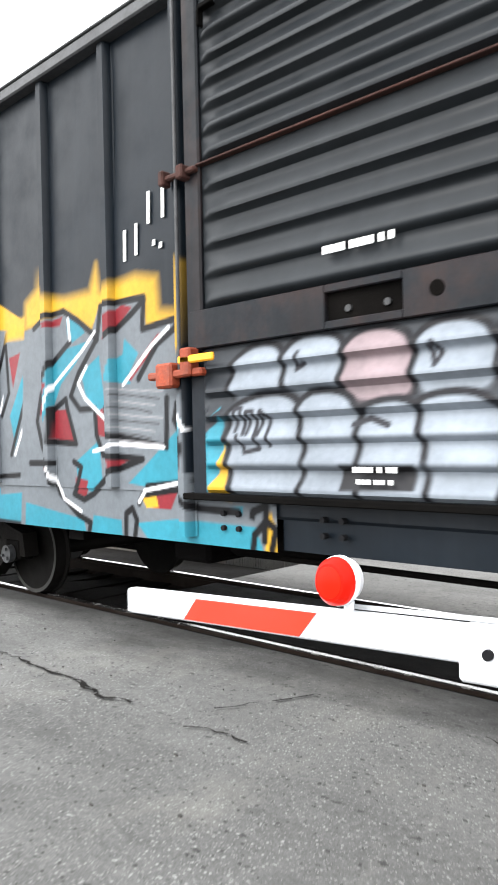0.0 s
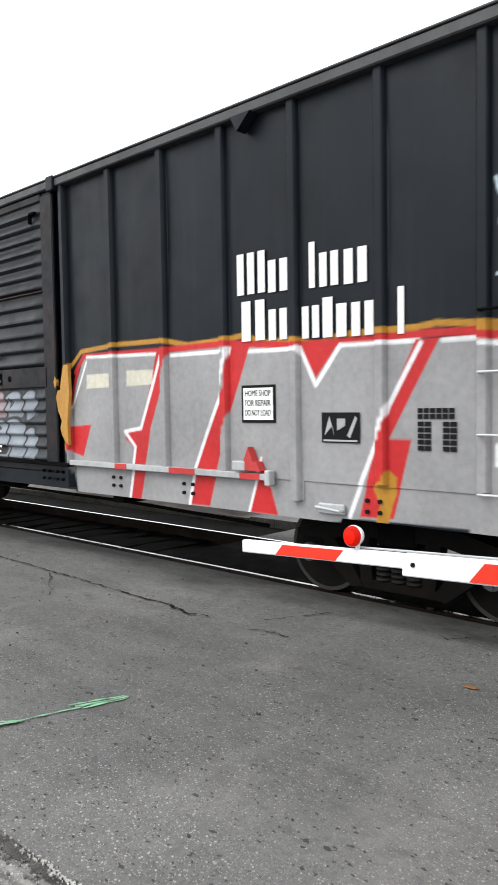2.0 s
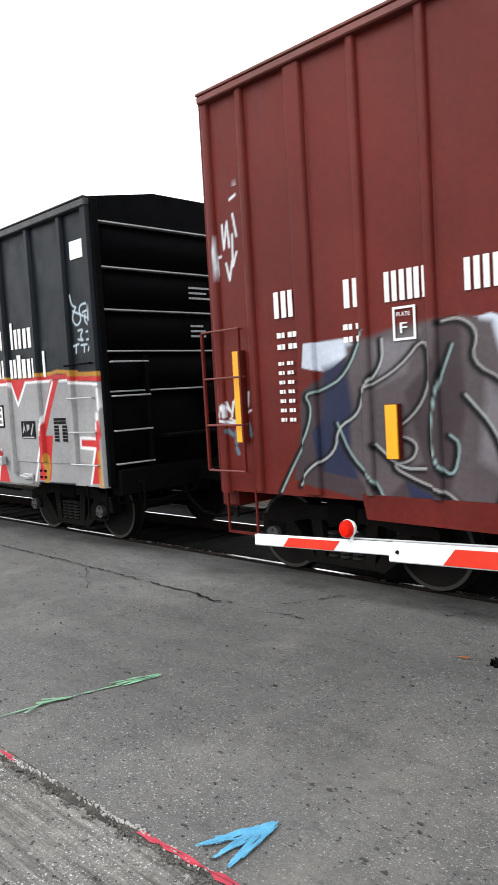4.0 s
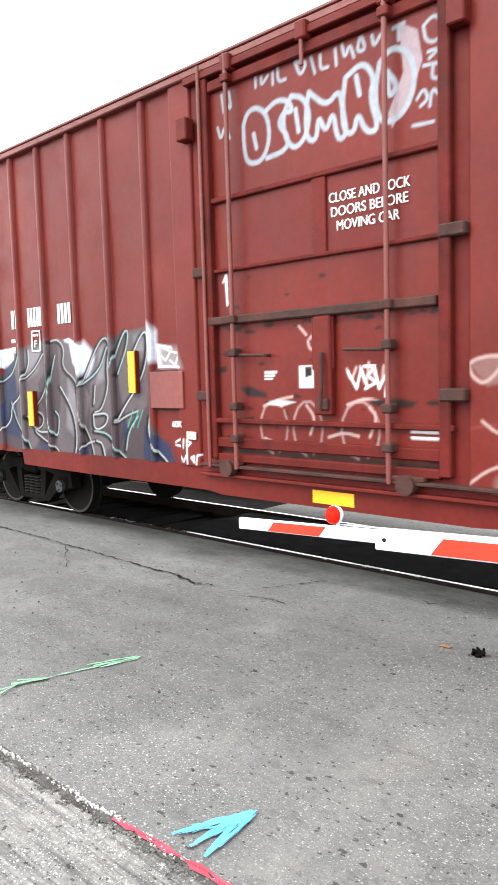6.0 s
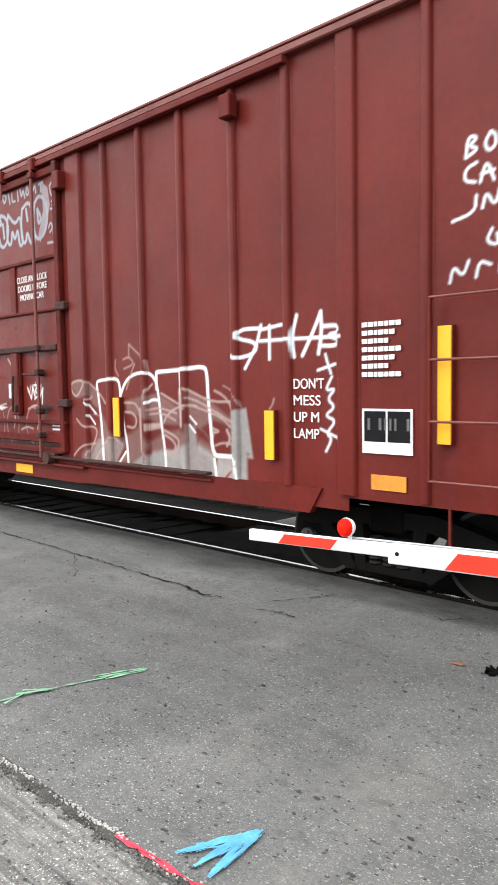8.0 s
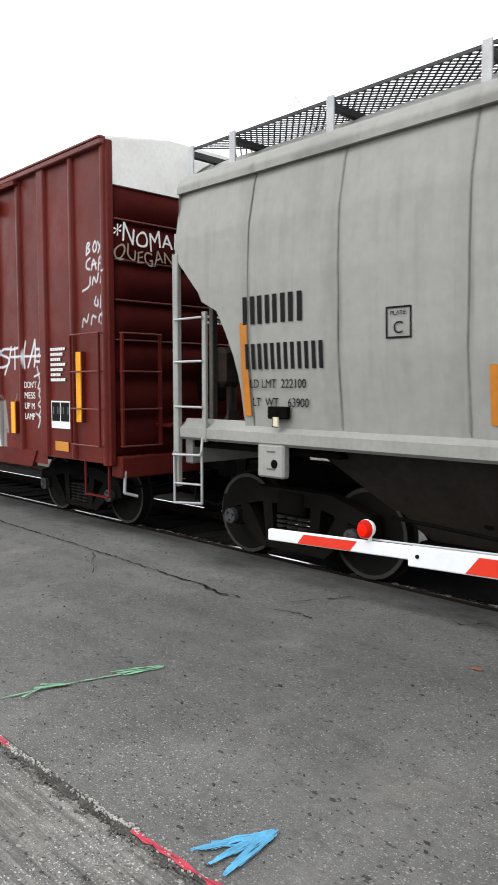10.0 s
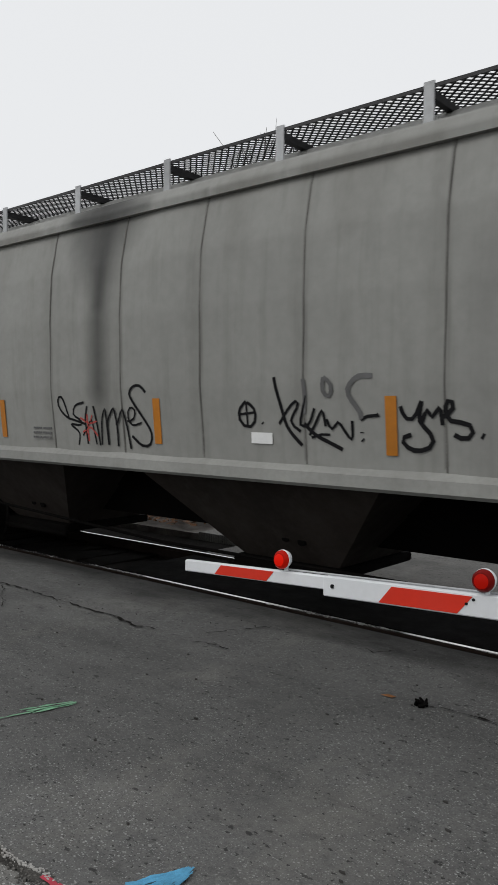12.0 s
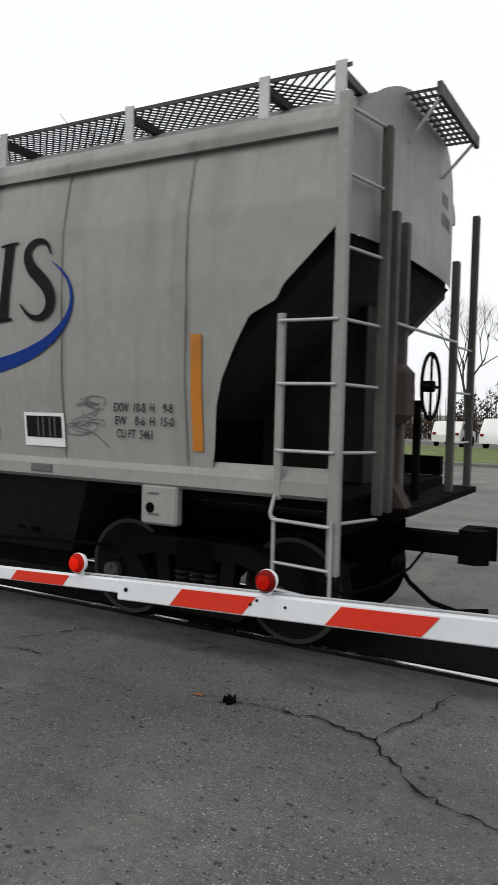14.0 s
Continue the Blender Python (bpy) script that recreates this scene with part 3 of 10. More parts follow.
        edge.prism_z([(x + r * rnd.uniform(0.6, 1.6) * math.cos(6.283 * i / n), y + r * rnd.uniform(0.4, 1.0) * math.sin(6.283 * i / n)) for i in range(n)], -0.012, 0.006 + rnd.uniform(0, 0.003))
    tagged(part("joint_edge", edge, M_SEAM), "crumbling whitish chips along the road joint", "gravel", kind="stuff")
    tagged(part("joint_grit", chips, M_CHIP), "pale gravel chips along the road joint", "gravel", kind="stuff")
    for k, (x0, x1) in enumerate(((-2.62, -1.2), (-5.2, -3.7))):
        for j in range(2):
            xs = np.linspace(x0 + 0.1 * j, x1 - 0.05 * j, 8)
            ragged("red_mark", [(float(x), float(np.interp(x, [p[0] for p in joint], [p[1] for p in joint])) + 0.010 * (j - 0.5)) for x in xs], 0.017, M_CHALKR, "red survey paint on the road joint", z=0.008 + 0.003 * j, seed=3 + k * 5 + j, wander=0.008, jag=0.8)
    for k, pts in enumerate(([(-4.04, 3.05), (-4.25, 2.35), (-4.32, 1.95)], [(-4.02, 3.03), (-4.10, 2.75)], [(-4.06, 3.04), (-4.2, 2.72)], [(-4.04, 3.0), (-4.15, 2.74)], [(-4.2, 2.42), (-4.33, 2.28)], [(-4.22, 2.40), (-4.30, 2.22)], [(-4.28, 2.3), (-4.22, 2.1)])):
        ragged("green_mark", pts, 0.018, M_CHALKG, "green sprayed survey arrow on the road", z=0.010 + 0.0012 * k, seed=10 + k, wander=0.006, jag=0.8)
    rb = random.Random(9)
    for k in range(52):
        tail = ((-2.345, 1.865), (-2.215, 1.88), (-2.12, 1.87), (rb.uniform(-2.31, -2.15), 1.98))[k % 4]
        u = rb.uniform(-1, 1)
        tip = (-2.185 + 0.035 * u, 2.255 - 0.05 * abs(u) - rb.uniform(0, 0.05))
        back = rb.uniform(0.0, 0.3 if k % 4 < 3 else 0.6)
        start = (tail[0] + (tip[0] - tail[0]) * back + rb.uniform(-0.013, 0.013), tail[1] + (tip[1] - tail[1]) * back)
        ragged("blue_mark", [start, ((start[0] + tip[0]) / 2 + rb.uniform(-0.008, 0.008), (start[1] + tip[1]) / 2), tip], rb.uniform(0.004, 0.011), M_CHALKB, "blue sprayed survey arrow on the road", z=0.0125 + 0.00006 * k, seed=20 + k, wander=0.005, jag=0.95)
    for k, (pts, w) in enumerate((([(-16, 4.85), (-9.8, 4.72), (-7.2, 4.65), (-5.46, 4.58), (-5.2, 4.53)], 0.014), ([(-5.5, 4.6), (-5.1, 4.52), (-4.9, 4.56)], 0.016), ([(-4.42, 4.53), (-4.2, 4.6), (-4.03, 4.57)], 0.010),
                                  ([(-4.46, 4.78), (-4.25, 5.2), (-4.2, 5.3)], 0.009), ([(-2.85, 5.6), (-3.1, 5.3), (-3.2, 5.35)], 0.010), ([(-1.9, 4.6), (-1.65, 4.62), (-1.43, 4.54), (-1.24, 4.51)], 0.014),
                                  ([(-1.02, 5.5), (-1.1, 5.0), (-1.2, 4.73), (-1.24, 4.5)], 0.012), ([(-1.24, 4.51), (-1.12, 4.35), (-0.85, 4.04), (-0.41, 3.87), (0.4, 3.5)], 0.013), ([(-6.6, 4.1), (-7.4, 4.6)], 0.008), ([(-2.3, 4.56), (-1.9, 4.6)], 0.006))):
        ragged("crack", pts, w * 1.1, M_CRACK, "dark jagged crack in the asphalt", z=0.0125, seed=40 + k, jag=0.9, wander=0.024)
    pit = material("shallow_pit", (0.055, 0.053, 0.05), rough=0.95, vary=0.3, spec=0.1)
    for k in range(95):
        x, y = rnd.uniform(-9, 2.0), rnd.uniform(2.0, 5.5)
        n = rnd.randint(5, 8)
        r = rnd.uniform(0.003, 0.010) * (1.6 if k % 17 == 0 else 1)
        pts = [(x + r * rnd.uniform(0.5, 2.2) * math.cos(6.283 * i / n), y + r * rnd.uniform(0.3, 1.0) * math.sin(6.283 * i / n)) for i in range(n)]
        tagged(part("pit", B().prism_z(pts, 0.001, 0.0105), pit), "small dark pit in the worn asphalt", "pit", "pits in the road", "structure")
    b = B()
    for i in range(9):
        a = rnd.uniform(0, 6.28)
        b.cyl((-2.29 + 0.03 * math.cos(a), 4.55 + 0.03 * math.sin(a), 0.006), (-2.29 + 0.05 * math.cos(a + 1), 4.55 + 0.05 * math.sin(a + 1), rnd.uniform(0.02, 0.05)), 0.018, 6, 0.006)
    tagged(part("clod", b, M_UNDER), "small dark clod of debris lying on the road", "debris")
    b = B().add([(-2.58, 4.52, 0.012), (-2.53, 4.54, 0.02), (-2.48, 4.56, 0.012), (-2.5, 4.53, 0.008), (-2.55, 4.57, 0.012)], [(0, 3, 1), (1, 3, 2), (0, 1, 4), (1, 2, 4)])
    tagged(part("dead_leaf", b, M_LEAF), "orange dead leaf lying on the road", "leaf")


# ---------------------------------------------------------------- crossing gate
def build_gate():
    gate = new("crossing_gate")
    gate.location = (-3.36, 3.39, 0)
    tagged(gate, "lowered crossing gate arm in red and white sheeting with red lamps", "crossing gate")
    ORIGIN[0] = 0.0
    d = Vector((2.839, -0.214, 0.188))
    d.normalize()
    m = Matrix.Translation((0, 0, 0.975)) @ Matrix(((d.x, -d.y, 0, 0), (d.y, d.x, 0, 0), (d.z, 0, 1, 0), (0, 0, 0, 1)))

    def piece(name, b, mat, parent, label=""):
        b.v = [tuple(m @ Vector(p)) for p in b.v]
        return part(name, b, mat, parent, label)

    # outer section, then the deeper inner section from the joint
    outer = piece("outer_arm", B().box(0, 1.20, -0.018, 0.018, -0.036, 0.036, 0.006), M_ARM, gate, "white tapered outer arm")
    inner = piece("inner_arm", B().box(1.125, 7.3, -0.026, 0.026, -0.068, 0.038, 0.006), M_ARM, gate, "white deeper inner arm")
    for k, (s, w, z0, z1, y, par) in enumerate(((0.335, 0.43, -0.030, 0.028, -0.0195, outer), (1.555, 0.43, -0.060, 0.026, -0.0275, inner), (2.415, 0.43, -0.060, 0.026, -0.0275, inner), (3.275, 0.43, -0.060, 0.026, -0.0275, inner), (4.135, 0.43, -0.060, 0.026, -0.0275, inner), (4.995, 0.43, -0.060, 0.026, -0.0275, inner))):
        lean = 0.055 if par is outer else 0.075
        piece("red_stripe", B().prism([(s - lean, z0), (s + w - lean, z0), (s + w, z1), (s, z1)], y - 0.002, y + 0.004), M_ARMRED, par, "red reflective stripe")
    for s in (1.19,):
        piece("joint_bolt", B().cyl((s, -0.033, -0.01), (s, -0.02, -0.01), 0.011, 10), M_INK, inner, "black bolt")
    for s, z in ((1.99, 0.012), (1.955, -0.01), (2.14, -0.006)):
        piece("joint_bolt", B().cyl((s, -0.031, z), (s, -0.02, z), 0.007, 8), M_INK, inner, "black bolt")
    for s, mat, lab in ((0.84, M_LENS, "glowing red gate lamp"), (2.04, M_LENSMID, "faintly glowing red gate lamp"), (5.6, M_LENS, "glowing red gate lamp")):
        z = 0.105
        body = B()
        body.wheel(s, 0, z, [(-0.036, 0.050), (-0.034, 0.0545), (-0.022, 0.055), (-0.018, 0.052), (0.0, 0.046), (0.015, 0.03)], 24)
        body.cyl((s, 0.005, 0.03), (s, 0.005, z - 0.05), 0.012, 8)
        lamp = piece("gate_lamp", body, M_ARM, gate, "round lamp housing with a white rim")
        lens = B()
        lens.wheel(s, 0, z, [(-0.034, 0.053), (-0.046, 0.0515), (-0.059, 0.040), (-0.064, 0.018), (-0.066, 0.004)], 24)
        piece("lens", lens, M_LENSDIM if mat is M_LENSMID else M_LENSMID, lamp, lab)
        core = B()
        core.wheel(s, 0, z, [(-0.052, 0.036), (-0.0615, 0.034), (-0.067, 0.017), (-0.0685, 0.004)], 20)
        piece("lens_centre", core, mat, lamp, "bright centre of the lamp lens")
    cable = B().tube([(0.84, 0.012, 0.044), (6.4, 0.012, 0.046)], 0.006, 6)
    piece("cable", cable, M_GALV, gate, "thin lamp cable along the arm")
    tip = m @ Vector((7.2, 0, 0))
    base = B().cyl((tip.x, tip.y + 0.12, -tip.z * 0 - 0.03), (tip.x, tip.y + 0.12, 3.2), 0.065, 16).box(tip.x - 0.18, tip.x + 0.18, tip.y - 0.02, tip.y + 0.3, 0.75, 1.75, 0.02)
    part("gate_post", base, M_GALV, gate, "galvanised gate post and drive box")


# ---------------------------------------------------------------- running gear shared by all cars
WHEELS = []


M_CAST = material("cast_truck_steel", (0.0055, 0.005, 0.0045), rough=0.8, vary=0.45, dirty=0.3, dirt=(0.012, 0.010, 0.008), bump=0.4, bump_scale=40, spec=0.05)
M_SPRING = material("grimy_spring_steel", (0.018, 0.017, 0.016), rough=0.7, vary=0.4, dirty=0.3, dirt=(0.006, 0.005, 0.005), spec=0.1)
M_CAP = material("bearing_cap_steel", (0.05, 0.052, 0.055), rough=0.55, metal=0.3, vary=0.4, grain=30, dirty=0.4, dirt=(0.02, 0.016, 0.012))
# darker than the black of the car's sides
M_ENDBLACK = material("deep_black_end_paint", (0.0022, 0.0026, 0.003), rough=0.75, vary=0.3, spec=0.04)
M_LATCH = material("orange_sprayed_iron", (0.30, 0.045, 0.012), rough=0.7, vary=0.5, grain=30, dirty=0.5, bump=0.3)


def wheelset(parent, x, r=0.42):
    """Two wheels on an axle, turned about the axle, with its own place on the car."""
    keep = ORIGIN[0]
    ORIGIN[0] = 0.0
    b = B().cyl((0, -1.12, 0), (0, 1.12, 0), 0.075, 12)
    for s in (-1, 1):
        y = s * 0.79
        b.wheel(0, y, 0, [(s * 0.068, 0.09), (s * 0.07, r * 0.84), (s * 0.074, r * 0.99), (s * -0.035, r), (s * -0.05, r + 0.028), (s * -0.066, r + 0.026), (s * -0.06, r * 0.84), (s * -0.05, 0.1)], 36)
    ax = part("wheelset", b, M_STEEL, parent, "grimy steel wheels on their axle")
    for s in (-1, 1):
        ring = B()
        y = s * 0.79
        n = 36
        inner = [(r * 0.90 * math.cos(6.2832 * i / n), y + s * 0.0755, r * 0.90 * math.sin(6.2832 * i / n)) for i in range(n)]
        outer = [(r * 0.985 * math.cos(6.2832 * i / n), y + s * 0.0765, r * 0.985 * math.sin(6.2832 * i / n)) for i in range(n)]
        ring.add(inner + outer, [(i, (i + 1) % n, n + (i + 1) % n, n + i) for i in range(n)])
        part("rim_face", ring, M_TREAD, ax, "worn steel rim face")
    for s in (-1, 1):
        cap = B().cyl((0, s * 1.10, 0), (0, s * 1.16, 0), 0.085, 12)
        for i in range(3):
            a = 2.094 * i
            cap.cyl((0.05 * math.cos(a), s * 1.155, 0.05 * math.sin(a)), (0.05 * math.cos(a), s * 1.18, 0.05 * math.sin(a)), 0.016, 6)
        part("axle_cap", cap, M_CAP, ax, "bolted bearing end cap")
    ORIGIN[0] = keep
    ax.location = (x - keep, 0, r)
    WHEELS.append((ax, x - keep, r))
    return ax


def truck(parent, xc, gap=1.78, r=0.42):
    """A three-piece freight truck: side frames, bolster, springs, and two wheelsets."""
    for s in (-1, 1):
        y0, y1 = (-1.08, -0.93) if s < 0 else (0.93, 1.08)
        h = gap / 2
        k = r / 0.42
        b = B()
        outline = [(-h - 0.22, 0.40), (-h - 0.18, 0.62), (-0.52, 0.76), (0.52, 0.76), (h + 0.18, 0.62), (h + 0.22, 0.40), (h + 0.10, 0.40), (h + 0.06, 0.50), (0.44, 0.61), (-0.44, 0.61), (-h - 0.06, 0.50), (-h - 0.10, 0.40)]
        b.prism([(xc + x, z * k) for x, z in outline], y0, y1)
        for e in (-1, 1):
            b.prism([(xc + e * x, z * k) for x, z in ((h - 0.10, 0.40), (h - 0.10, 0.56), (h - 0.24, 0.56), (0.44, 0.32), (0.34, 0.17), (0.46, 0.15))], y0 + 0.004, y1 - 0.004)
            b.prism([(xc + e * x, z * k) for x, z in ((0.24, 0.20), (0.36, 0.20), (0.42, 0.64), (0.28, 0.64))], y0 + 0.008, y1 - 0.008)
        b.box(xc - 0.40, xc + 0.40, y0 + 0.012, y1 - 0.012, 0.15 * k, 0.24 * k, 0.012)
        fr = part("truck_frame", b, M_CAST, parent, "cast truck side frame caked in grime")
        for d in (-0.15, 0, 0.15):
            spring = B()
            for i in range(6):
                spring.cyl((xc + d, (y0 + y1) / 2 + s * 0.02, (0.25 + i * 0.045) * k), (xc + d, (y0 + y1) / 2 + s * 0.02, (0.272 + i * 0.045) * k), 0.070, 12)
            part("spring", spring, M_SPRING, fr, "coil spring")
        b2 = B().box(xc - h - 0.13, xc - h + 0.13, y0 - 0.01, y1 + 0.01, 0.36, 0.56, 0.02)
        b2.box(xc + h - 0.13, xc + h + 0.13, y0 - 0.01, y1 + 0.01, 0.36, 0.56, 0.02)
        part("bearing_adapter", b2, M_UNDER, fr)
    part("bolster", B().box(xc - 0.2, xc + 0.2, -1.1, 1.1, 0.55, 0.82, 0.03), M_UNDER, parent)
    part("brake_beam", B().box(xc - 0.52, xc - 0.44, -0.8, 0.8, 0.34, 0.44, 0.01).box(xc + 0.44, xc + 0.52, -0.8, 0.8, 0.34, 0.44, 0.01), M_UNDER, parent)
    wheelset(parent, xc - gap / 2, r)
    wheelset(parent, xc + gap / 2, r)


def coupler(parent, x, s, reach=0.75, z=0.86):
    """Drawbar, knuckle and hose at a car's end; s: +1 towards +x."""
    a, e = x, x + s * reach
    b = B().box(min(a - s * 0.6, e), max(a - s * 0.6, e), -0.10, 0.10, z - 0.09, z + 0.09, 0.02)
    b.box(min(a, a - s * 0.4), max(a, a - s * 0.4), -0.22, 0.22, z - 0.17, z + 0.17, 0.02)
    cp = part("coupler", b, M_UNDER, parent, "heavy black knuckle coupler")
    k = [(e - s * 0.05, -0.16), (e + s * 0.10, -0.19), (e + s * 0.2, -0.10), (e + s * 0.14, -0.02), (e + s * 0.02, 0.0), (e + s * 0.12, 0.10), (e + s * 0.22, 0.13), (e + s * 0.18, 0.2), (e - s * 0.05, 0.17)]
    part("knuckle", B().prism_z(k, z - 0.14, z + 0.15), M_UNDER, cp)
    hose = [(a + s * 0.1, -0.35, 0.72), (a + s * 0.22, -0.36, 0.55), (a + s * 0.4, -0.33, 0.40), (a + s * 0.6, -0.25, 0.33), (a + s * 0.85, -0.2, 0.36)]
    part("brake_hose", B().tube(hose, 0.022, 8), M_UNDER, cp, "rubber brake hose")
    rod = [(a - s * 0.05, -1.35, 0.86), (a - s * 0.02, -1.35, 0.62), (a + s * 0.06, -1.25, 0.62), (a + s * 0.12, -0.8, 0.60), (a + s * 0.2, -0.3, 0.66), (a + s * 0.35, -0.16, 0.9)]
    part("uncoupling_rod", B().tube(rod, 0.012, 8), M_UNDER, cp, "bent uncoupling rod")


def rungs(parent, xs, y, zs, mat, r=0.011, stand=0.06, name="rung"):
    for z in zs:
        b = B().tube([(xs[0], y + stand, z), (xs[0], y, z), (xs[1], y, z), (xs[1], y + stand, z)], r, 8)
        part(name, b, mat, parent)


def rungs_end(parent, x, ys, zs, mat, s=1, r=0.011, stand=0.06):
    for z in zs:
        b = B().tube([(x - s * stand, ys[0], z), (x, ys[0], z), (x, ys[1], z), (x - s * stand, ys[1], z)], r, 8)
        part("end_rung", b, mat, parent)


def stirrup(parent, x0, x1, y, z0, z1, mat):
    b = B().box(x0, x0 + 0.02, y - 0.012, y + 0.012, z0, z1).box(x1 - 0.02, x1, y - 0.012, y + 0.012, z0, z1).box(x0 + 0.02, x1 - 0.02, y - 0.03, y + 0.03, z0, z0 + 0.016)
    part("sill_step", b, mat, parent, "bent steel sill step")


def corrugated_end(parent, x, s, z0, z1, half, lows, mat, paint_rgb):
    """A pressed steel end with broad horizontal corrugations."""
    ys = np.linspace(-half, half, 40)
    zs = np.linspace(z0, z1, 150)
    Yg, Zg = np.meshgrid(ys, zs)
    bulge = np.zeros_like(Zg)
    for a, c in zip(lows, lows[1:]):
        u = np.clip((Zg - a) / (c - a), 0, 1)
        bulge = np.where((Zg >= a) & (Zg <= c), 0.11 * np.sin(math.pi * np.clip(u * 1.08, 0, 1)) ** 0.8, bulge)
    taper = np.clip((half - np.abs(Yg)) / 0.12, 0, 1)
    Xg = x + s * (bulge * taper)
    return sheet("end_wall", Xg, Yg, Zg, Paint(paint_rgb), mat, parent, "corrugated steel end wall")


def roof_of(parent, x0, x1, half, eave, ridge, mat, seam=1.2):
    prof = [(-half, eave - 0.03), (-half, eave), (-half * 0.35, ridge), (half * 0.35, ridge), (half, eave), (half, eave - 0.03)]
    rf = part("roof", B().prism_x(prof, x0, x1), mat, parent, "low-pitched steel roof")
    b = B()
    n = int((x1 - x0) / seam)
    for i in range(n + 1):
        x = x0 + 0.04 + (x1 - x0 - 0.08) * i / n
        b.prism_x([(p, q + 0.03) for p, q in prof[1:5]] + [(p, q - 0.01) for p, q in prof[4:0:-1]], x - 0.03, x + 0.03)
    part("roof_rib", b, mat, rf)


# colours of spray paint
SILVER, GOLD, RED, WHITE, CREAM, CHALK = (0.275, 0.275, 0.28), (0.40, 0.20, 0.028), (0.47, 0.028, 0.03), (0.72, 0.73, 0.75), (0.55, 0.53, 0.44), (0.62, 0.66, 0.70)
YELLOW, GREY, CYAN, MAROON, INK, BLACK = (0.46, 0.27, 0.022), (0.12, 0.133, 0.147), (0.026, 0.185, 0.245), (0.17, 0.015, 0.021), (0.005, 0.005, 0.006), (0.02, 0.02, 0.025)
PALEBLUE, FROST, ROSE, LABEL = (0.185, 0.21, 0.24), (0.25, 0.28, 0.315), (0.20, 0.155, 0.165), (0.015, 0.015, 0.017)
SKYWHITE, SLATE, NAVY, TEAL = (0.50, 0.55, 0.64), (0.050, 0.036, 0.040), (0.020, 0.024, 0.055), (0.26, 0.36, 0.36)
DUST, RUSTRED, PALE = (0.17, 0.082, 0.074), (0.14, 0.030, 0.025), (0.36, 0.25, 0.23)
CAR_BLACK, CAR_RED, CAR_GREY = (0.0058, 0.0090, 0.0130), (0.112, 0.0140, 0.0100), (0.268, 0.270, 0.254)
HAZE = (0.26, 0.20, 0.22)

GOLD_EDGE = ([(-1.60, 2.28), (-1.46, 2.27), (-1.44, 1.95), (-1.52, 1.60), (-1.50, 1.34), (-1.60, 1.38), (-1.70, 1.46), (-1.74, 1.54), (-1.69, 1.62), (-1.80, 1.74), (-1.86, 1.90), (-1.80, 1.98), (-1.72, 1.99), (-1.68, 2.12)], [(-1.93, 2.08), (-1.88, 2.15), (-1.83, 2.08), (-1.88, 2.0)])

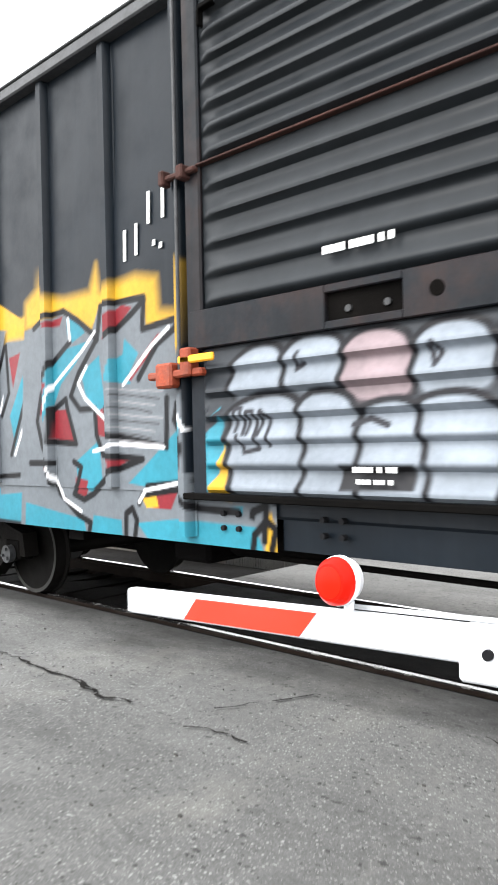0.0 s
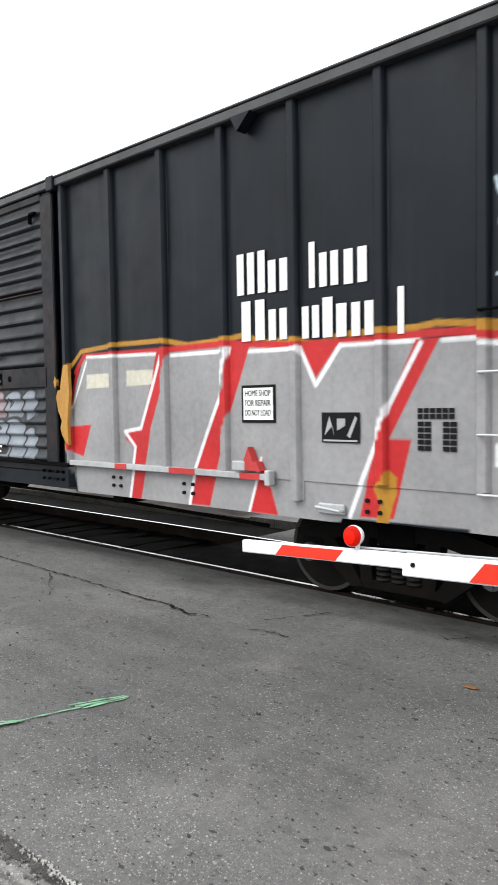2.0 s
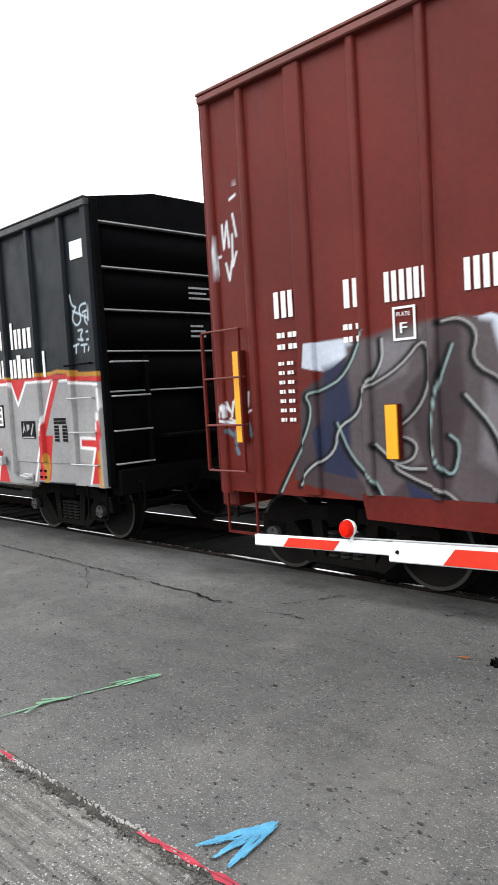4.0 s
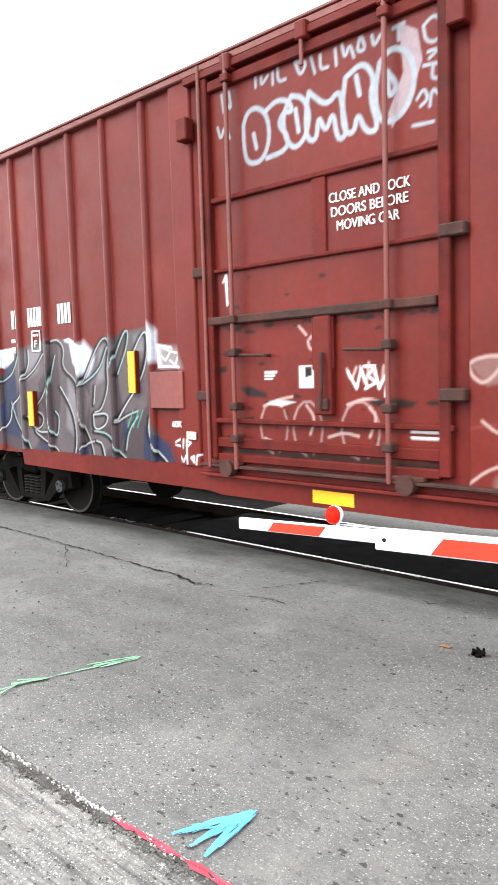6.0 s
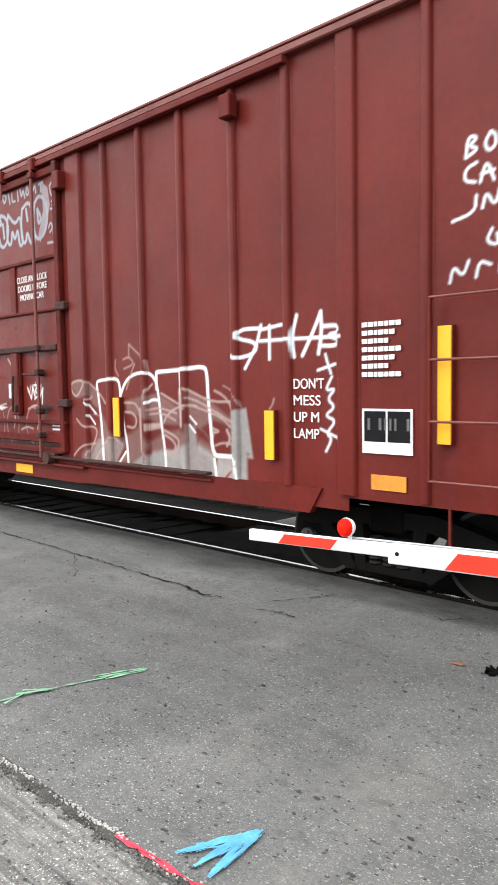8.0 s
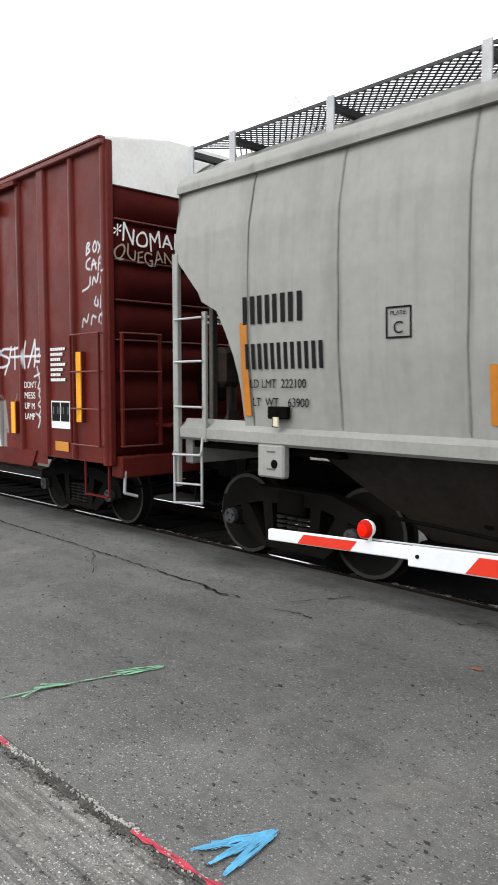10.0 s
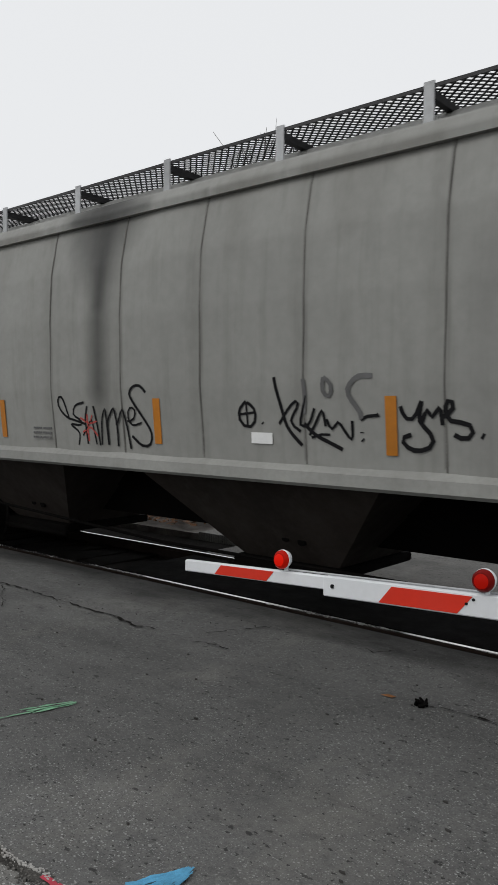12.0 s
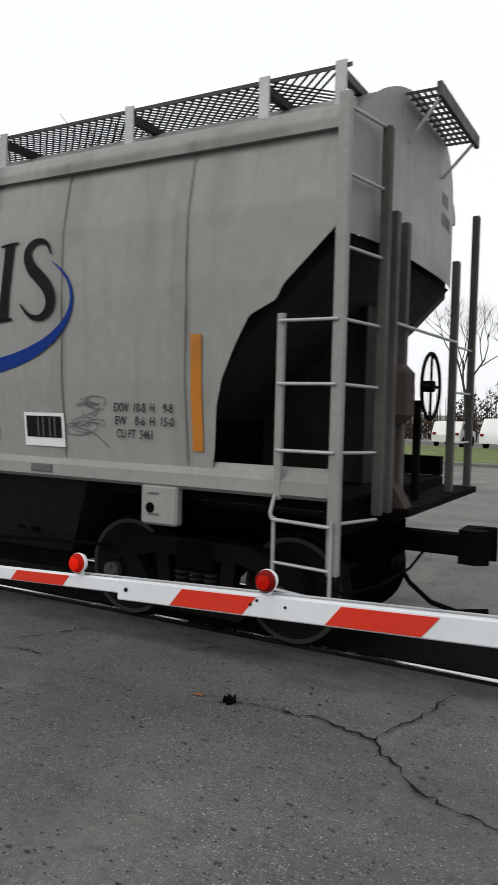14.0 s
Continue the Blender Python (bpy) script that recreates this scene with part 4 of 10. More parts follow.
def black_car_graffiti():
    p = Paint(CAR_BLACK)
    p.area(SILVER, [(3.5, 2.22), (4.36, 2.18), (4.36, 0.78), (3.5, 0.8)])
    p.area(SILVER, [(-1.25,2.38),(0.06,2.37),(1.06,2.36),(1.28,2.32),(1.91,2.29),(2.03,2.28),(2.79,2.26),(3.10,2.26),(3.74,2.25),(3.72,0.86),(2.54,0.84),(2.07,0.75),(0.44,0.77),(-1.46,0.77),(-1.58,1.36),(-1.62,1.68)])
    p.line(GOLD, 0.05, [(-1.58,1.30),(-1.77,1.55),(-1.83,1.94),(-1.60,2.20),(-1.31,2.42),(-0.58,2.46),(0.15,2.45),(0.52,2.38),(1.07,2.40),(1.25,2.42),(1.55,2.34),(1.91,2.34),(2.12,2.28),(2.36,2.35),(2.80,2.35),(3.08,2.35),(3.24,2.37),(3.74,2.33)])
    p.line(RED, 0.06, [(-1.43,2.19),(-1.26,2.36),(0.06,2.35),(1.06,2.36),(1.91,2.29),(2.80,2.29),(3.19,2.30),(3.74,2.28)])
    p.line(WHITE, 0.035, [(-1.20,2.35),(0.03,2.32)])
    p.line(WHITE, 0.035, [(0.27,2.29),(1.02,2.29)])
    p.line(WHITE, 0.035, [(1.33,2.27),(1.93,2.26)])
    p.line(WHITE, 0.035, [(2.36,2.26),(3.09,2.25)])
    p.line(WHITE, 0.035, [(3.29,2.24),(3.74,2.24)])
    p.area(RED, [(-1.62,1.55),(-1.14,1.58),(-1.31,1.21),(-1.51,1.25)])
    p.line(RED, 0.05, [(-1.37,2.25),(-1.61,1.65),(-1.54,1.30)])
    p.area(RED, [(0.03,2.36),(0.26,2.37),(-0.08,1.56),(-0.12,1.36),(-0.28,0.79),(-0.47,0.77),(-0.34,1.33),(-0.51,1.43),(-0.48,1.53),(-0.23,1.55)])
    p.area(RED, [(1.10,2.33),(1.35,2.32),(1.03,1.57),(0.78,0.80),(0.49,0.80),(0.58,1.14),(0.92,1.78),(1.04,1.94)])
    p.area(RED, [(1.48,1.32),(1.66,0.79),(1.32,0.79)])
    p.area(RED, [(1.94,2.28),(2.36,2.30),(2.11,2.00)])
    p.area(RED, [(3.07,2.26),(3.27,2.26),(2.83,1.50),(3.03,1.50),(2.86,0.87),(2.54,0.86),(2.69,1.41),(2.82,1.75)])
    p.line(WHITE, 0.04, [(0.10,2.33),(-0.24,1.55),(-0.52,1.51),(-0.34,1.35),(-0.47,0.79)])
    p.line(WHITE, 0.04, [(1.09,2.31),(0.95,1.86),(0.58,1.14),(0.49,0.80)])
    p.line(WHITE, 0.04, [(2.36,2.26),(2.11,1.94),(1.94,2.27)])
    p.line(WHITE, 0.04, [(3.11,2.23),(2.83,1.76),(2.68,1.41),(2.44,0.85)])
    p.line(WHITE, 0.03, [(1.48,1.30),(1.30,0.78)])
    p.line(WHITE, 0.03, [(-1.21,2.30),(-1.50,1.78)])
    p.area(GOLD, [(2.82,1.26),(2.90,1.20),(2.89,1.07),(2.81,0.88),(2.72,0.88),(2.75,1.10)])
    p.area(CREAM, [(-1.21,2.15),(-0.78,2.15),(-0.79,2.00),(-1.22,1.99)])
    p.area(CREAM, [(-0.47,2.17),(-0.03,2.16),(-0.06,2.01),(-0.48,2.00)])
    p.area(RED, [(4.28,1.85),(4.30,1.51),(4.18,0.87),(3.88,0.87),(4.05,1.31),(3.71,1.34),(3.74,1.48),(4.15,1.49)])
    p.line(WHITE, 0.04, [(4.28,2.09),(4.29,1.87),(4.15,1.53)])
    p.line(WHITE, 0.04, [(4.15,1.46),(3.72,1.47),(3.72,1.34),(4.05,1.33),(3.88,0.87)])
    p.area(GOLD, [(4.19,1.30),(4.27,1.33),(4.29,0.84),(4.19,0.84),(4.19,1.07)])
    p.line(GOLD, 0.06, [(3.60, 2.31), (3.9, 2.295), (4.36, 2.28)])
    p.line(RED, 0.06, [(3.6, 2.255), (4.38, 2.215)])
    p.line(WHITE, 0.035, [(3.6, 2.20), (4.28, 2.15)])
    p.area(GOLD, [(2.67, 1.11), (2.84, 1.21), (2.85, 0.96), (2.81, 0.83), (2.69, 0.82), (2.74, 0.96)])
    p.stroke((0.46, 0.56, 0.63), 0.023, [(3.70,3.33),(3.73,3.20),(3.82,3.16)])
    p.stroke((0.46, 0.56, 0.63), 0.023, [(3.82,3.16),(3.71,3.03),(3.81,2.91),(3.94,2.99),(3.88,3.15),(4.01,3.20),(4.21,3.14)])
    p.stroke((0.46, 0.56, 0.63), 0.023, [(3.97,3.08),(4.13,3.11),(4.21,3.00),(4.12,2.89),(4.00,2.96),(4.02,3.05)])
    p.stroke((0.46, 0.56, 0.63), 0.023, [(3.75,3.12),(4.21,2.95)])
    p.stroke((0.46, 0.56, 0.63), 0.023, [(3.84,2.86),(3.96,2.87),(3.87,2.78),(3.96,2.72),(3.83,2.75)])
    p.stroke((0.46, 0.56, 0.63), 0.023, [(4.02,2.83),(4.17,2.84),(4.05,2.78),(4.17,2.74),(4.02,2.73)])
    p.stroke((0.46, 0.56, 0.63), 0.023, [(3.71,2.67),(3.83,2.69)])
    p.stroke((0.46, 0.56, 0.63), 0.023, [(3.77,2.68),(3.76,2.58)])
    p.stroke((0.46, 0.56, 0.63), 0.023, [(3.89,2.67),(4.02,2.67)])
    p.stroke((0.46, 0.56, 0.63), 0.023, [(3.96,2.67),(3.95,2.58)])
    p.stroke((0.46, 0.56, 0.63), 0.023, [(4.04,2.59),(4.08,2.67),(4.18,2.65),(4.10,2.60)])
    p.area(YELLOW, [(-7.13,2.73),(-6.69,2.52),(-6.14,2.59),(-6.15,2.48),(-6.00,2.41),(-6.18,2.19),(-7.20,2.24)])
    p.area(GREY, [(-7.29,2.49),(-6.48,2.41),(-6.06,2.39),(-5.88,2.12),(-6.03,0.82),(-7.50,0.87)])
    p.area(CYAN, [(-6.89,1.85),(-6.41,2.08),(-6.24,2.19),(-6.48,1.49),(-6.84,1.30)])
    p.area(CYAN, [(-7.22,1.10),(-6.43,1.01),(-6.23,0.84),(-7.26,0.85)])
    p.line(INK, 0.05, [(-6.40,2.35),(-6.22,2.35),(-6.14,1.84),(-6.13,1.31),(-6.27,1.49),(-6.57,1.25)])
    p.line(INK, 0.05, [(-6.44,2.32),(-6.68,1.73),(-6.57,1.25),(-6.45,0.83)])
    p.line(INK, 0.05, [(-6.94,2.41),(-7.26,1.74),(-6.97,1.24),(-7.07,0.92)])
    p.area(MAROON, [(-6.73,2.22),(-6.49,2.32),(-6.59,1.97)])
    p.line(WHITE, 0.026, [(-6.38,2.20),(-6.55,1.85),(-6.46,1.49)])
    p.line(WHITE, 0.026, [(-6.85,2.22),(-7.08,1.74)])
    p.area(YELLOW, [(-6.20,2.32),(-6.16,2.65),(-6.10,2.53),(-5.58,2.48),(-5.54,2.66),(-5.40,2.51),(-4.95,2.55),(-4.90,2.30),(-4.74,2.32),(-4.72,2.58),(-4.64,2.55),(-4.65,2.02),(-4.74,2.21),(-5.03,2.22),(-5.90,2.34)])
    p.area(GREY, [(-6.26,2.30),(-6.02,2.40),(-5.68,2.33),(-5.51,2.34),(-5.02,2.40),(-5.00,2.23),(-4.74,2.22),(-4.65,2.02),(-4.64,1.26),(-3.90,1.06),(-3.88,0.79),(-6.31,0.82)])
    p.area(CYAN, [(-5.87,2.38),(-5.73,2.36),(-5.82,2.19)])
    p.area(CYAN, [(-6.04,1.68),(-5.83,2.05),(-5.63,2.08),(-5.92,1.76)])
    p.area(CYAN, [(-5.69,1.90),(-5.50,2.04),(-5.42,1.62),(-5.54,1.69)])
    p.area(CYAN, [(-5.21,2.14),(-5.07,2.21),(-5.24,1.90)])
    p.area(CYAN, [(-5.08,2.03),(-4.96,2.10),(-5.04,1.90)])
    p.area(CYAN, [(-5.71,1.50),(-5.57,1.47),(-5.60,1.25)])
    p.area(CYAN, [(-5.45,0.98),(-5.29,1.09),(-5.21,0.92),(-5.50,0.86)])
    p.area(CYAN, [(-4.68,1.73),(-4.63,1.76),(-4.66,1.26),(-4.98,1.25)])
    p.area(CYAN, [(-4.35,1.03),(-4.17,1.05),(-4.20,0.88),(-4.37,0.89)])
    p.area(CYAN, [(-6.25,1.04),(-5.95,0.94),(-5.90,0.84),(-6.25,0.87)])
    p.area(CYAN, [(-4.98,1.04),(-4.79,1.02),(-4.84,0.81),(-5.06,0.83)])
    p.area(MAROON, [(-6.09,2.36),(-5.92,2.37),(-5.96,2.32)])
    p.area(MAROON, [(-5.46,2.25),(-5.24,2.37),(-5.36,2.21)])
    p.area(MAROON, [(-5.21,1.90),(-5.03,2.08),(-4.93,2.13),(-5.14,1.88)])
    p.area(MAROON, [(-5.54,1.69),(-5.40,1.62),(-5.43,1.54),(-5.53,1.56)])
    p.area(MAROON, [(-5.77,1.21),(-5.58,1.19),(-5.63,1.10),(-5.75,1.12)])
    p.area(MAROON, [(-5.34,1.37),(-5.21,1.39),(-5.32,1.31)])
    p.area(MAROON, [(-4.92,1.18),(-4.74,1.18),(-4.74,1.08),(-4.91,1.08)])
    p.area(MAROON, [(-6.08,1.35),(-6.00,1.35),(-6.07,1.29)])
    p.area(MAROON, [(-6.01,1.63),(-5.84,1.69),(-5.75,1.50),(-6.02,1.48)])
    p.area(MAROON, [(-6.16,1.76),(-6.06,1.98),(-6.00,2.02),(-6.10,1.79)])
    p.area(YELLOW, [(-5.08,1.11),(-4.94,1.17),(-4.92,1.09),(-5.06,1.06)])
    p.area(YELLOW, [(-4.34,1.46),(-4.28,1.52),(-4.28,1.15),(-4.45,1.23)])
    p.area(YELLOW, [(-3.95,1.04),(-3.91,0.92),(-3.89,0.79),(-4.00,0.78),(-3.98,0.92)])
    p.line(INK, 0.05, [(-6.12,2.37),(-5.90,2.41),(-5.80,2.37),(-5.57,2.27),(-6.00,2.03),(-6.19,1.68),(-6.06,1.22),(-5.80,1.03),(-5.61,0.94),(-5.63,0.82)])
    p.line(INK, 0.05, [(-5.52,2.18),(-5.46,2.38),(-5.04,2.40),(-5.08,2.22),(-5.34,2.07),(-5.66,1.97)])
    p.line(INK, 0.05, [(-5.66,2.04),(-5.53,1.72),(-5.48,1.46),(-5.05,1.38)])
    p.line(INK, 0.05, [(-4.74,2.22),(-5.03,2.13),(-5.21,1.86)])
    p.line(INK, 0.05, [(-4.74,1.96),(-4.68,1.66),(-4.66,1.50),(-4.68,1.69)])
    p.line(INK, 0.05, [(-6.08,1.35),(-5.95,1.13)])
    p.line(INK, 0.05, [(-5.72,1.14),(-5.47,1.14),(-5.18,1.20),(-5.15,1.34)])
    p.line(INK, 0.05, [(-5.23,0.83),(-5.18,1.08),(-5.12,1.10),(-5.13,0.82)])
    p.line(INK, 0.05, [(-4.64,1.08),(-5.02,1.07),(-5.11,1.12),(-4.95,1.20)])
    p.line(INK, 0.05, [(-4.13,0.84),(-4.09,1.02),(-3.98,1.06),(-4.00,0.85)])
    p.line(INK, 0.05, [(-6.01,1.68),(-5.73,1.72),(-5.75,1.49),(-6.02,1.48),(-6.01,1.68)])
    p.line(INK, 0.05, [(-4.57,1.20),(-4.47,1.60),(-4.32,1.70)])
    p.line(INK, 0.05, [(-5.54,1.53),(-4.83,1.47)])
    p.line(WHITE, 0.022, [(-5.59,2.07),(-5.96,1.97),(-6.20,1.68)])
    p.line(WHITE, 0.022, [(-5.71,2.00),(-5.63,1.76),(-5.43,1.61),(-5.19,1.79)])
    p.line(WHITE, 0.022, [(-5.09,1.86),(-5.00,1.96),(-4.92,2.05)])
    p.line(WHITE, 0.022, [(-5.08,1.13),(-4.95,1.17),(-4.69,1.20),(-4.66,1.46)])
    p.line(WHITE, 0.022, [(-5.20,0.85),(-5.15,1.07)])
    p.line(WHITE, 0.022, [(-5.67,1.83),(-5.69,2.01),(-5.52,2.08)])
    p.line(WHITE, 0.022, [(-5.49,1.37),(-5.44,1.26),(-5.28,1.23)])
    p.line(WHITE, 0.022, [(-5.51,1.44),(-5.05,1.42)])
    p.line(WHITE, 0.022, [(-4.53,1.24),(-4.45,1.57)])
    p.area(YELLOW, [(-6.94, 2.52), (-6.22, 2.5), (-5.83, 2.5), (-5.56, 2.47), (-5.58, 2.34), (-6.24, 2.34), (-6.96, 2.35)], 0.08)
    p.area(GREY, [(-6.96, 2.35), (-6.53, 2.33), (-6.13, 2.29), (-5.84, 2.38), (-5.57, 2.31), (-5.72, 0.83), (-7.15, 0.82)])
    p.area(CYAN, [(-5.84, 2.37), (-5.61, 2.31), (-5.75, 2.16), (-5.89, 2.17)])
    p.area(CYAN, [(-6.04, 2.02), (-5.7, 2.16), (-5.77, 2.04), (-6.16, 1.7)])
    p.area(CYAN, [(-7.13, 1.03), (-6.38, 1.09), (-6.41, 0.81), (-7.15, 0.82)])
    p.area(CYAN, [(-6.26, 1.09), (-5.71, 0.95), (-5.72, 0.83), (-6.24, 0.8)])
    p.area(CYAN, [(-5.78, 1.93), (-5.6, 2.0), (-5.62, 1.82), (-5.72, 1.73)])
    p.area(CYAN, [(-6.91, 1.71), (-6.69, 2.04), (-6.64, 1.88), (-6.82, 1.45)])
    p.area(MAROON, [(-6.56, 2.31), (-6.41, 2.32), (-6.47, 2.1), (-6.6, 1.97)])
    p.area(MAROON, [(-6.64, 1.41), (-6.44, 1.61), (-6.47, 1.43)])
    p.area(MAROON, [(-6.14, 2.38), (-5.92, 2.37), (-5.96, 2.31)])
    p.area(MAROON, [(-5.88, 1.76), (-5.78, 1.7), (-5.87, 1.61), (-5.94, 1.67)])
    p.area(MAROON, [(-6.91, 2.21), (-6.72, 2.24), (-6.85, 1.95)])
    p.line(INK, 0.045, [(-6.41, 2.31), (-6.56, 2.31), (-6.64, 1.88), (-6.89, 1.38)])
    p.line(INK, 0.045, [(-6.15, 2.3), (-5.96, 2.3), (-5.88, 2.38), (-5.57, 2.31)])
    p.line(INK, 0.045, [(-5.58, 2.21), (-5.96, 2.08), (-6.14, 1.7), (-6.23, 1.61), (-6.13, 1.29), (-5.93, 1.04), (-5.62, 0.93)])
    p.line(INK, 0.045, [(-6.36, 2.03), (-6.45, 1.42), (-6.65, 1.4), (-6.43, 1.64)])
    p.line(INK, 0.045, [(-7.11, 1.19), (-6.72, 1.21), (-6.48, 1.15), (-6.4, 0.79)])
    p.line(INK, 0.045, [(-6.05, 1.67), (-6.06, 1.47), (-5.83, 1.46), (-5.89, 1.7)])
    p.line(INK, 0.045, [(-5.75, 1.92), (-5.77, 1.48)])
    p.line(INK, 0.045, [(-6.96, 2.32), (-6.92, 1.91), (-7.04, 1.72)])
    p.line(INK, 0.045, [(-6.29, 1.06), (-6.21, 0.8)])
    p.line(WHITE, 0.026, [(-6.36, 2.27), (-6.35, 2.06), (-6.6, 1.77), (-6.83, 1.38)])
    p.line(WHITE, 0.026, [(-6.02, 1.97), (-5.64, 2.16)])
    p.line(WHITE, 0.026, [(-6.17, 1.74), (-6.0, 1.97)])
    p.line(WHITE, 0.026, [(-6.73, 1.17), (-6.49, 1.12)])
    p.line(WHITE, 0.026, [(-6.33, 1.03), (-6.26, 0.82)])
    p.area(CAR_BLACK, [(-6.58, 3.04), (-4.61, 2.81), (-4.63, 2.17), (-5.02, 2.20), (-5.06, 2.42), (-5.61, 2.46), (-6.07, 2.45), (-6.64, 2.37)])
    p.area(YELLOW, [(-6.62, 2.64), (-6.37, 2.77), (-6.31, 2.65), (-6.05, 2.60), (-5.71, 2.60), (-5.62, 2.79), (-5.58, 2.58), (-5.38, 2.61), (-5.15, 2.63), (-4.92, 2.58), (-4.90, 2.35), (-4.71, 2.32), (-4.66, 2.64), (-4.61, 2.60), (-4.64, 2.10), (-4.71, 2.03), (-4.73, 2.23), (-5.06, 2.21), (-5.06, 2.43), (-5.58, 2.46), (-5.70, 2.28), (-6.06, 2.47), (-6.42, 2.43), (-6.64, 2.41)], 0.09)
    p.area(GREY, [(-6.64, 2.41), (-6.38, 2.43), (-6.06, 2.49), (-5.70, 2.29), (-5.60, 2.47), (-5.06, 2.46), (-5.04, 2.24), (-4.73, 2.26), (-4.71, 2.03), (-4.62, 1.71), (-4.61, 1.13), (-4.07, 0.96), (-3.97, 0.69), (-6.79, 0.74)], 0.02)
    p.area(CYAN, [(-6.02, 2.43), (-5.90, 2.44), (-5.78, 2.30), (-5.95, 2.24), (-6.01, 2.31)])
    p.area(CYAN, [(-6.20, 2.14), (-6.02, 2.20), (-5.76, 2.23), (-5.90, 2.08), (-6.11, 1.93), (-6.33, 1.60), (-6.37, 1.77)])
    p.area(CYAN, [(-5.29, 2.20), (-5.13, 2.08), (-5.25, 1.94), (-5.35, 1.91)])
    p.area(CYAN, [(-5.84, 2.00), (-5.61, 2.11), (-5.54, 1.72), (-5.67, 1.68), (-5.79, 1.84)])
    p.area(CYAN, [(-5.50, 1.91), (-5.23, 1.87), (-5.27, 2.10), (-5.42, 2.06)])
    p.area(CYAN, [(-6.70, 0.98), (-5.86, 0.88), (-5.81, 0.72), (-6.72, 0.76)])
    p.area(CYAN, [(-5.73, 0.92), (-5.39, 0.90), (-5.37, 0.71), (-5.78, 0.72)])
    p.area(CYAN, [(-5.21, 0.89), (-4.78, 0.94), (-4.07, 0.93), (-3.97, 0.69), (-4.97, 0.68)])
    p.area(CYAN, [(-4.75, 1.53), (-4.64, 1.60), (-4.68, 1.20), (-5.05, 1.14), (-5.28, 1.17)])
    p.area(CYAN, [(-5.93, 1.32), (-5.62, 1.48), (-5.58, 1.17), (-5.72, 1.08), (-5.91, 1.15)])
    p.area(CYAN, [(-4.58, 1.20), (-4.47, 1.51), (-4.31, 1.65), (-4.44, 1.46), (-4.50, 1.21)])
    p.area(MAROON, [(-6.31, 2.43), (-6.07, 2.46), (-6.11, 2.39), (-6.28, 2.39)])
    p.area(MAROON, [(-5.49, 2.38), (-5.31, 2.44), (-5.19, 2.41), (-5.47, 2.22), (-5.57, 2.23)])
    p.area(MAROON, [(-5.29, 1.91), (-4.92, 2.19), (-4.84, 2.19), (-5.02, 2.05), (-5.23, 1.89)])
    p.area(MAROON, [(-6.44, 1.73), (-6.32, 1.98), (-6.25, 1.94), (-6.41, 1.69)])
    p.area(MAROON, [(-6.23, 1.73), (-6.05, 1.73), (-5.92, 1.46), (-6.25, 1.51)])
    p.area(MAROON, [(-5.67, 1.68), (-5.57, 1.72), (-5.53, 1.50), (-5.65, 1.52)])
    p.area(MAROON, [(-5.48, 1.34), (-5.24, 1.34), (-5.45, 1.27)])
    p.area(MAROON, [(-6.37, 1.32), (-6.25, 1.31), (-6.32, 1.24)])
    p.area(MAROON, [(-5.94, 1.20), (-5.77, 1.18), (-5.82, 1.05), (-5.95, 1.08)])
    p.area(MAROON, [(-5.00, 1.11), (-4.77, 1.12), (-4.84, 1.00), (-5.03, 1.00)])
    p.area(YELLOW, [(-5.16, 1.09), (-5.00, 1.11), (-4.97, 1.01), (-5.10, 1.00)])
    p.area(YELLOW, [(-4.26, 1.48), (-4.27, 1.07), (-4.48, 1.13), (-4.34, 1.32)])
    p.area(YELLOW, [(-3.92, 0.97), (-3.85, 0.79), (-3.83, 0.70), (-3.96, 0.68), (-3.89, 0.82)])
    p.line(INK, 0.05, [(-6.49, 2.41), (-6.34, 2.48), (-6.06, 2.50), (-5.87, 2.40), (-5.70, 2.29), (-5.64, 2.23)])
    p.line(INK, 0.05, [(-5.63, 2.23), (-5.58, 2.47), (-5.06, 2.46), (-5.08, 2.26)])
    p.line(INK, 0.05, [(-5.08, 2.24), (-4.73, 2.27), (-4.74, 2.21), (-4.93, 2.12), (-5.14, 1.90)])
    p.line(INK, 0.05, [(-5.50, 2.22), (-5.20, 2.36), (-5.06, 2.44)])
    p.line(INK, 0.05, [(-5.98, 2.25), (-6.23, 2.10), (-6.40, 1.86), (-6.47, 1.65), (-6.40, 1.44), (-6.27, 1.27), (-6.18, 1.07), (-5.93, 0.91), (-5.77, 0.86), (-5.81, 0.72)])
    p.line(INK, 0.05, [(-6.23, 1.73), (-6.25, 1.48), (-5.92, 1.46), (-6.03, 1.73), (-6.05, 1.81), (-6.23, 1.73)])
    p.line(INK, 0.05, [(-5.64, 2.23), (-5.87, 2.00), (-5.98, 1.83), (-5.86, 1.72), (-5.67, 1.72), (-5.65, 1.52), (-5.57, 1.37), (-5.12, 1.34), (-5.46, 1.25), (-5.58, 1.17)])
    p.line(INK, 0.05, [(-6.59, 1.31), (-6.23, 1.31)])
    p.line(INK, 0.05, [(-5.96, 1.32), (-5.86, 1.28), (-5.91, 1.16), (-5.98, 1.07), (-5.85, 1.03), (-5.72, 1.08), (-5.58, 1.17)])
    p.line(INK, 0.05, [(-5.54, 1.72), (-5.50, 1.52), (-4.86, 1.42), (-4.84, 1.75)])
    p.line(INK, 0.05, [(-5.08, 1.15), (-4.72, 1.18), (-4.65, 1.42), (-4.77, 1.60), (-4.74, 1.71)])
    p.line(INK, 0.05, [(-5.18, 1.03), (-5.14, 1.09), (-4.77, 1.14), (-4.57, 1.02), (-4.21, 1.01)])
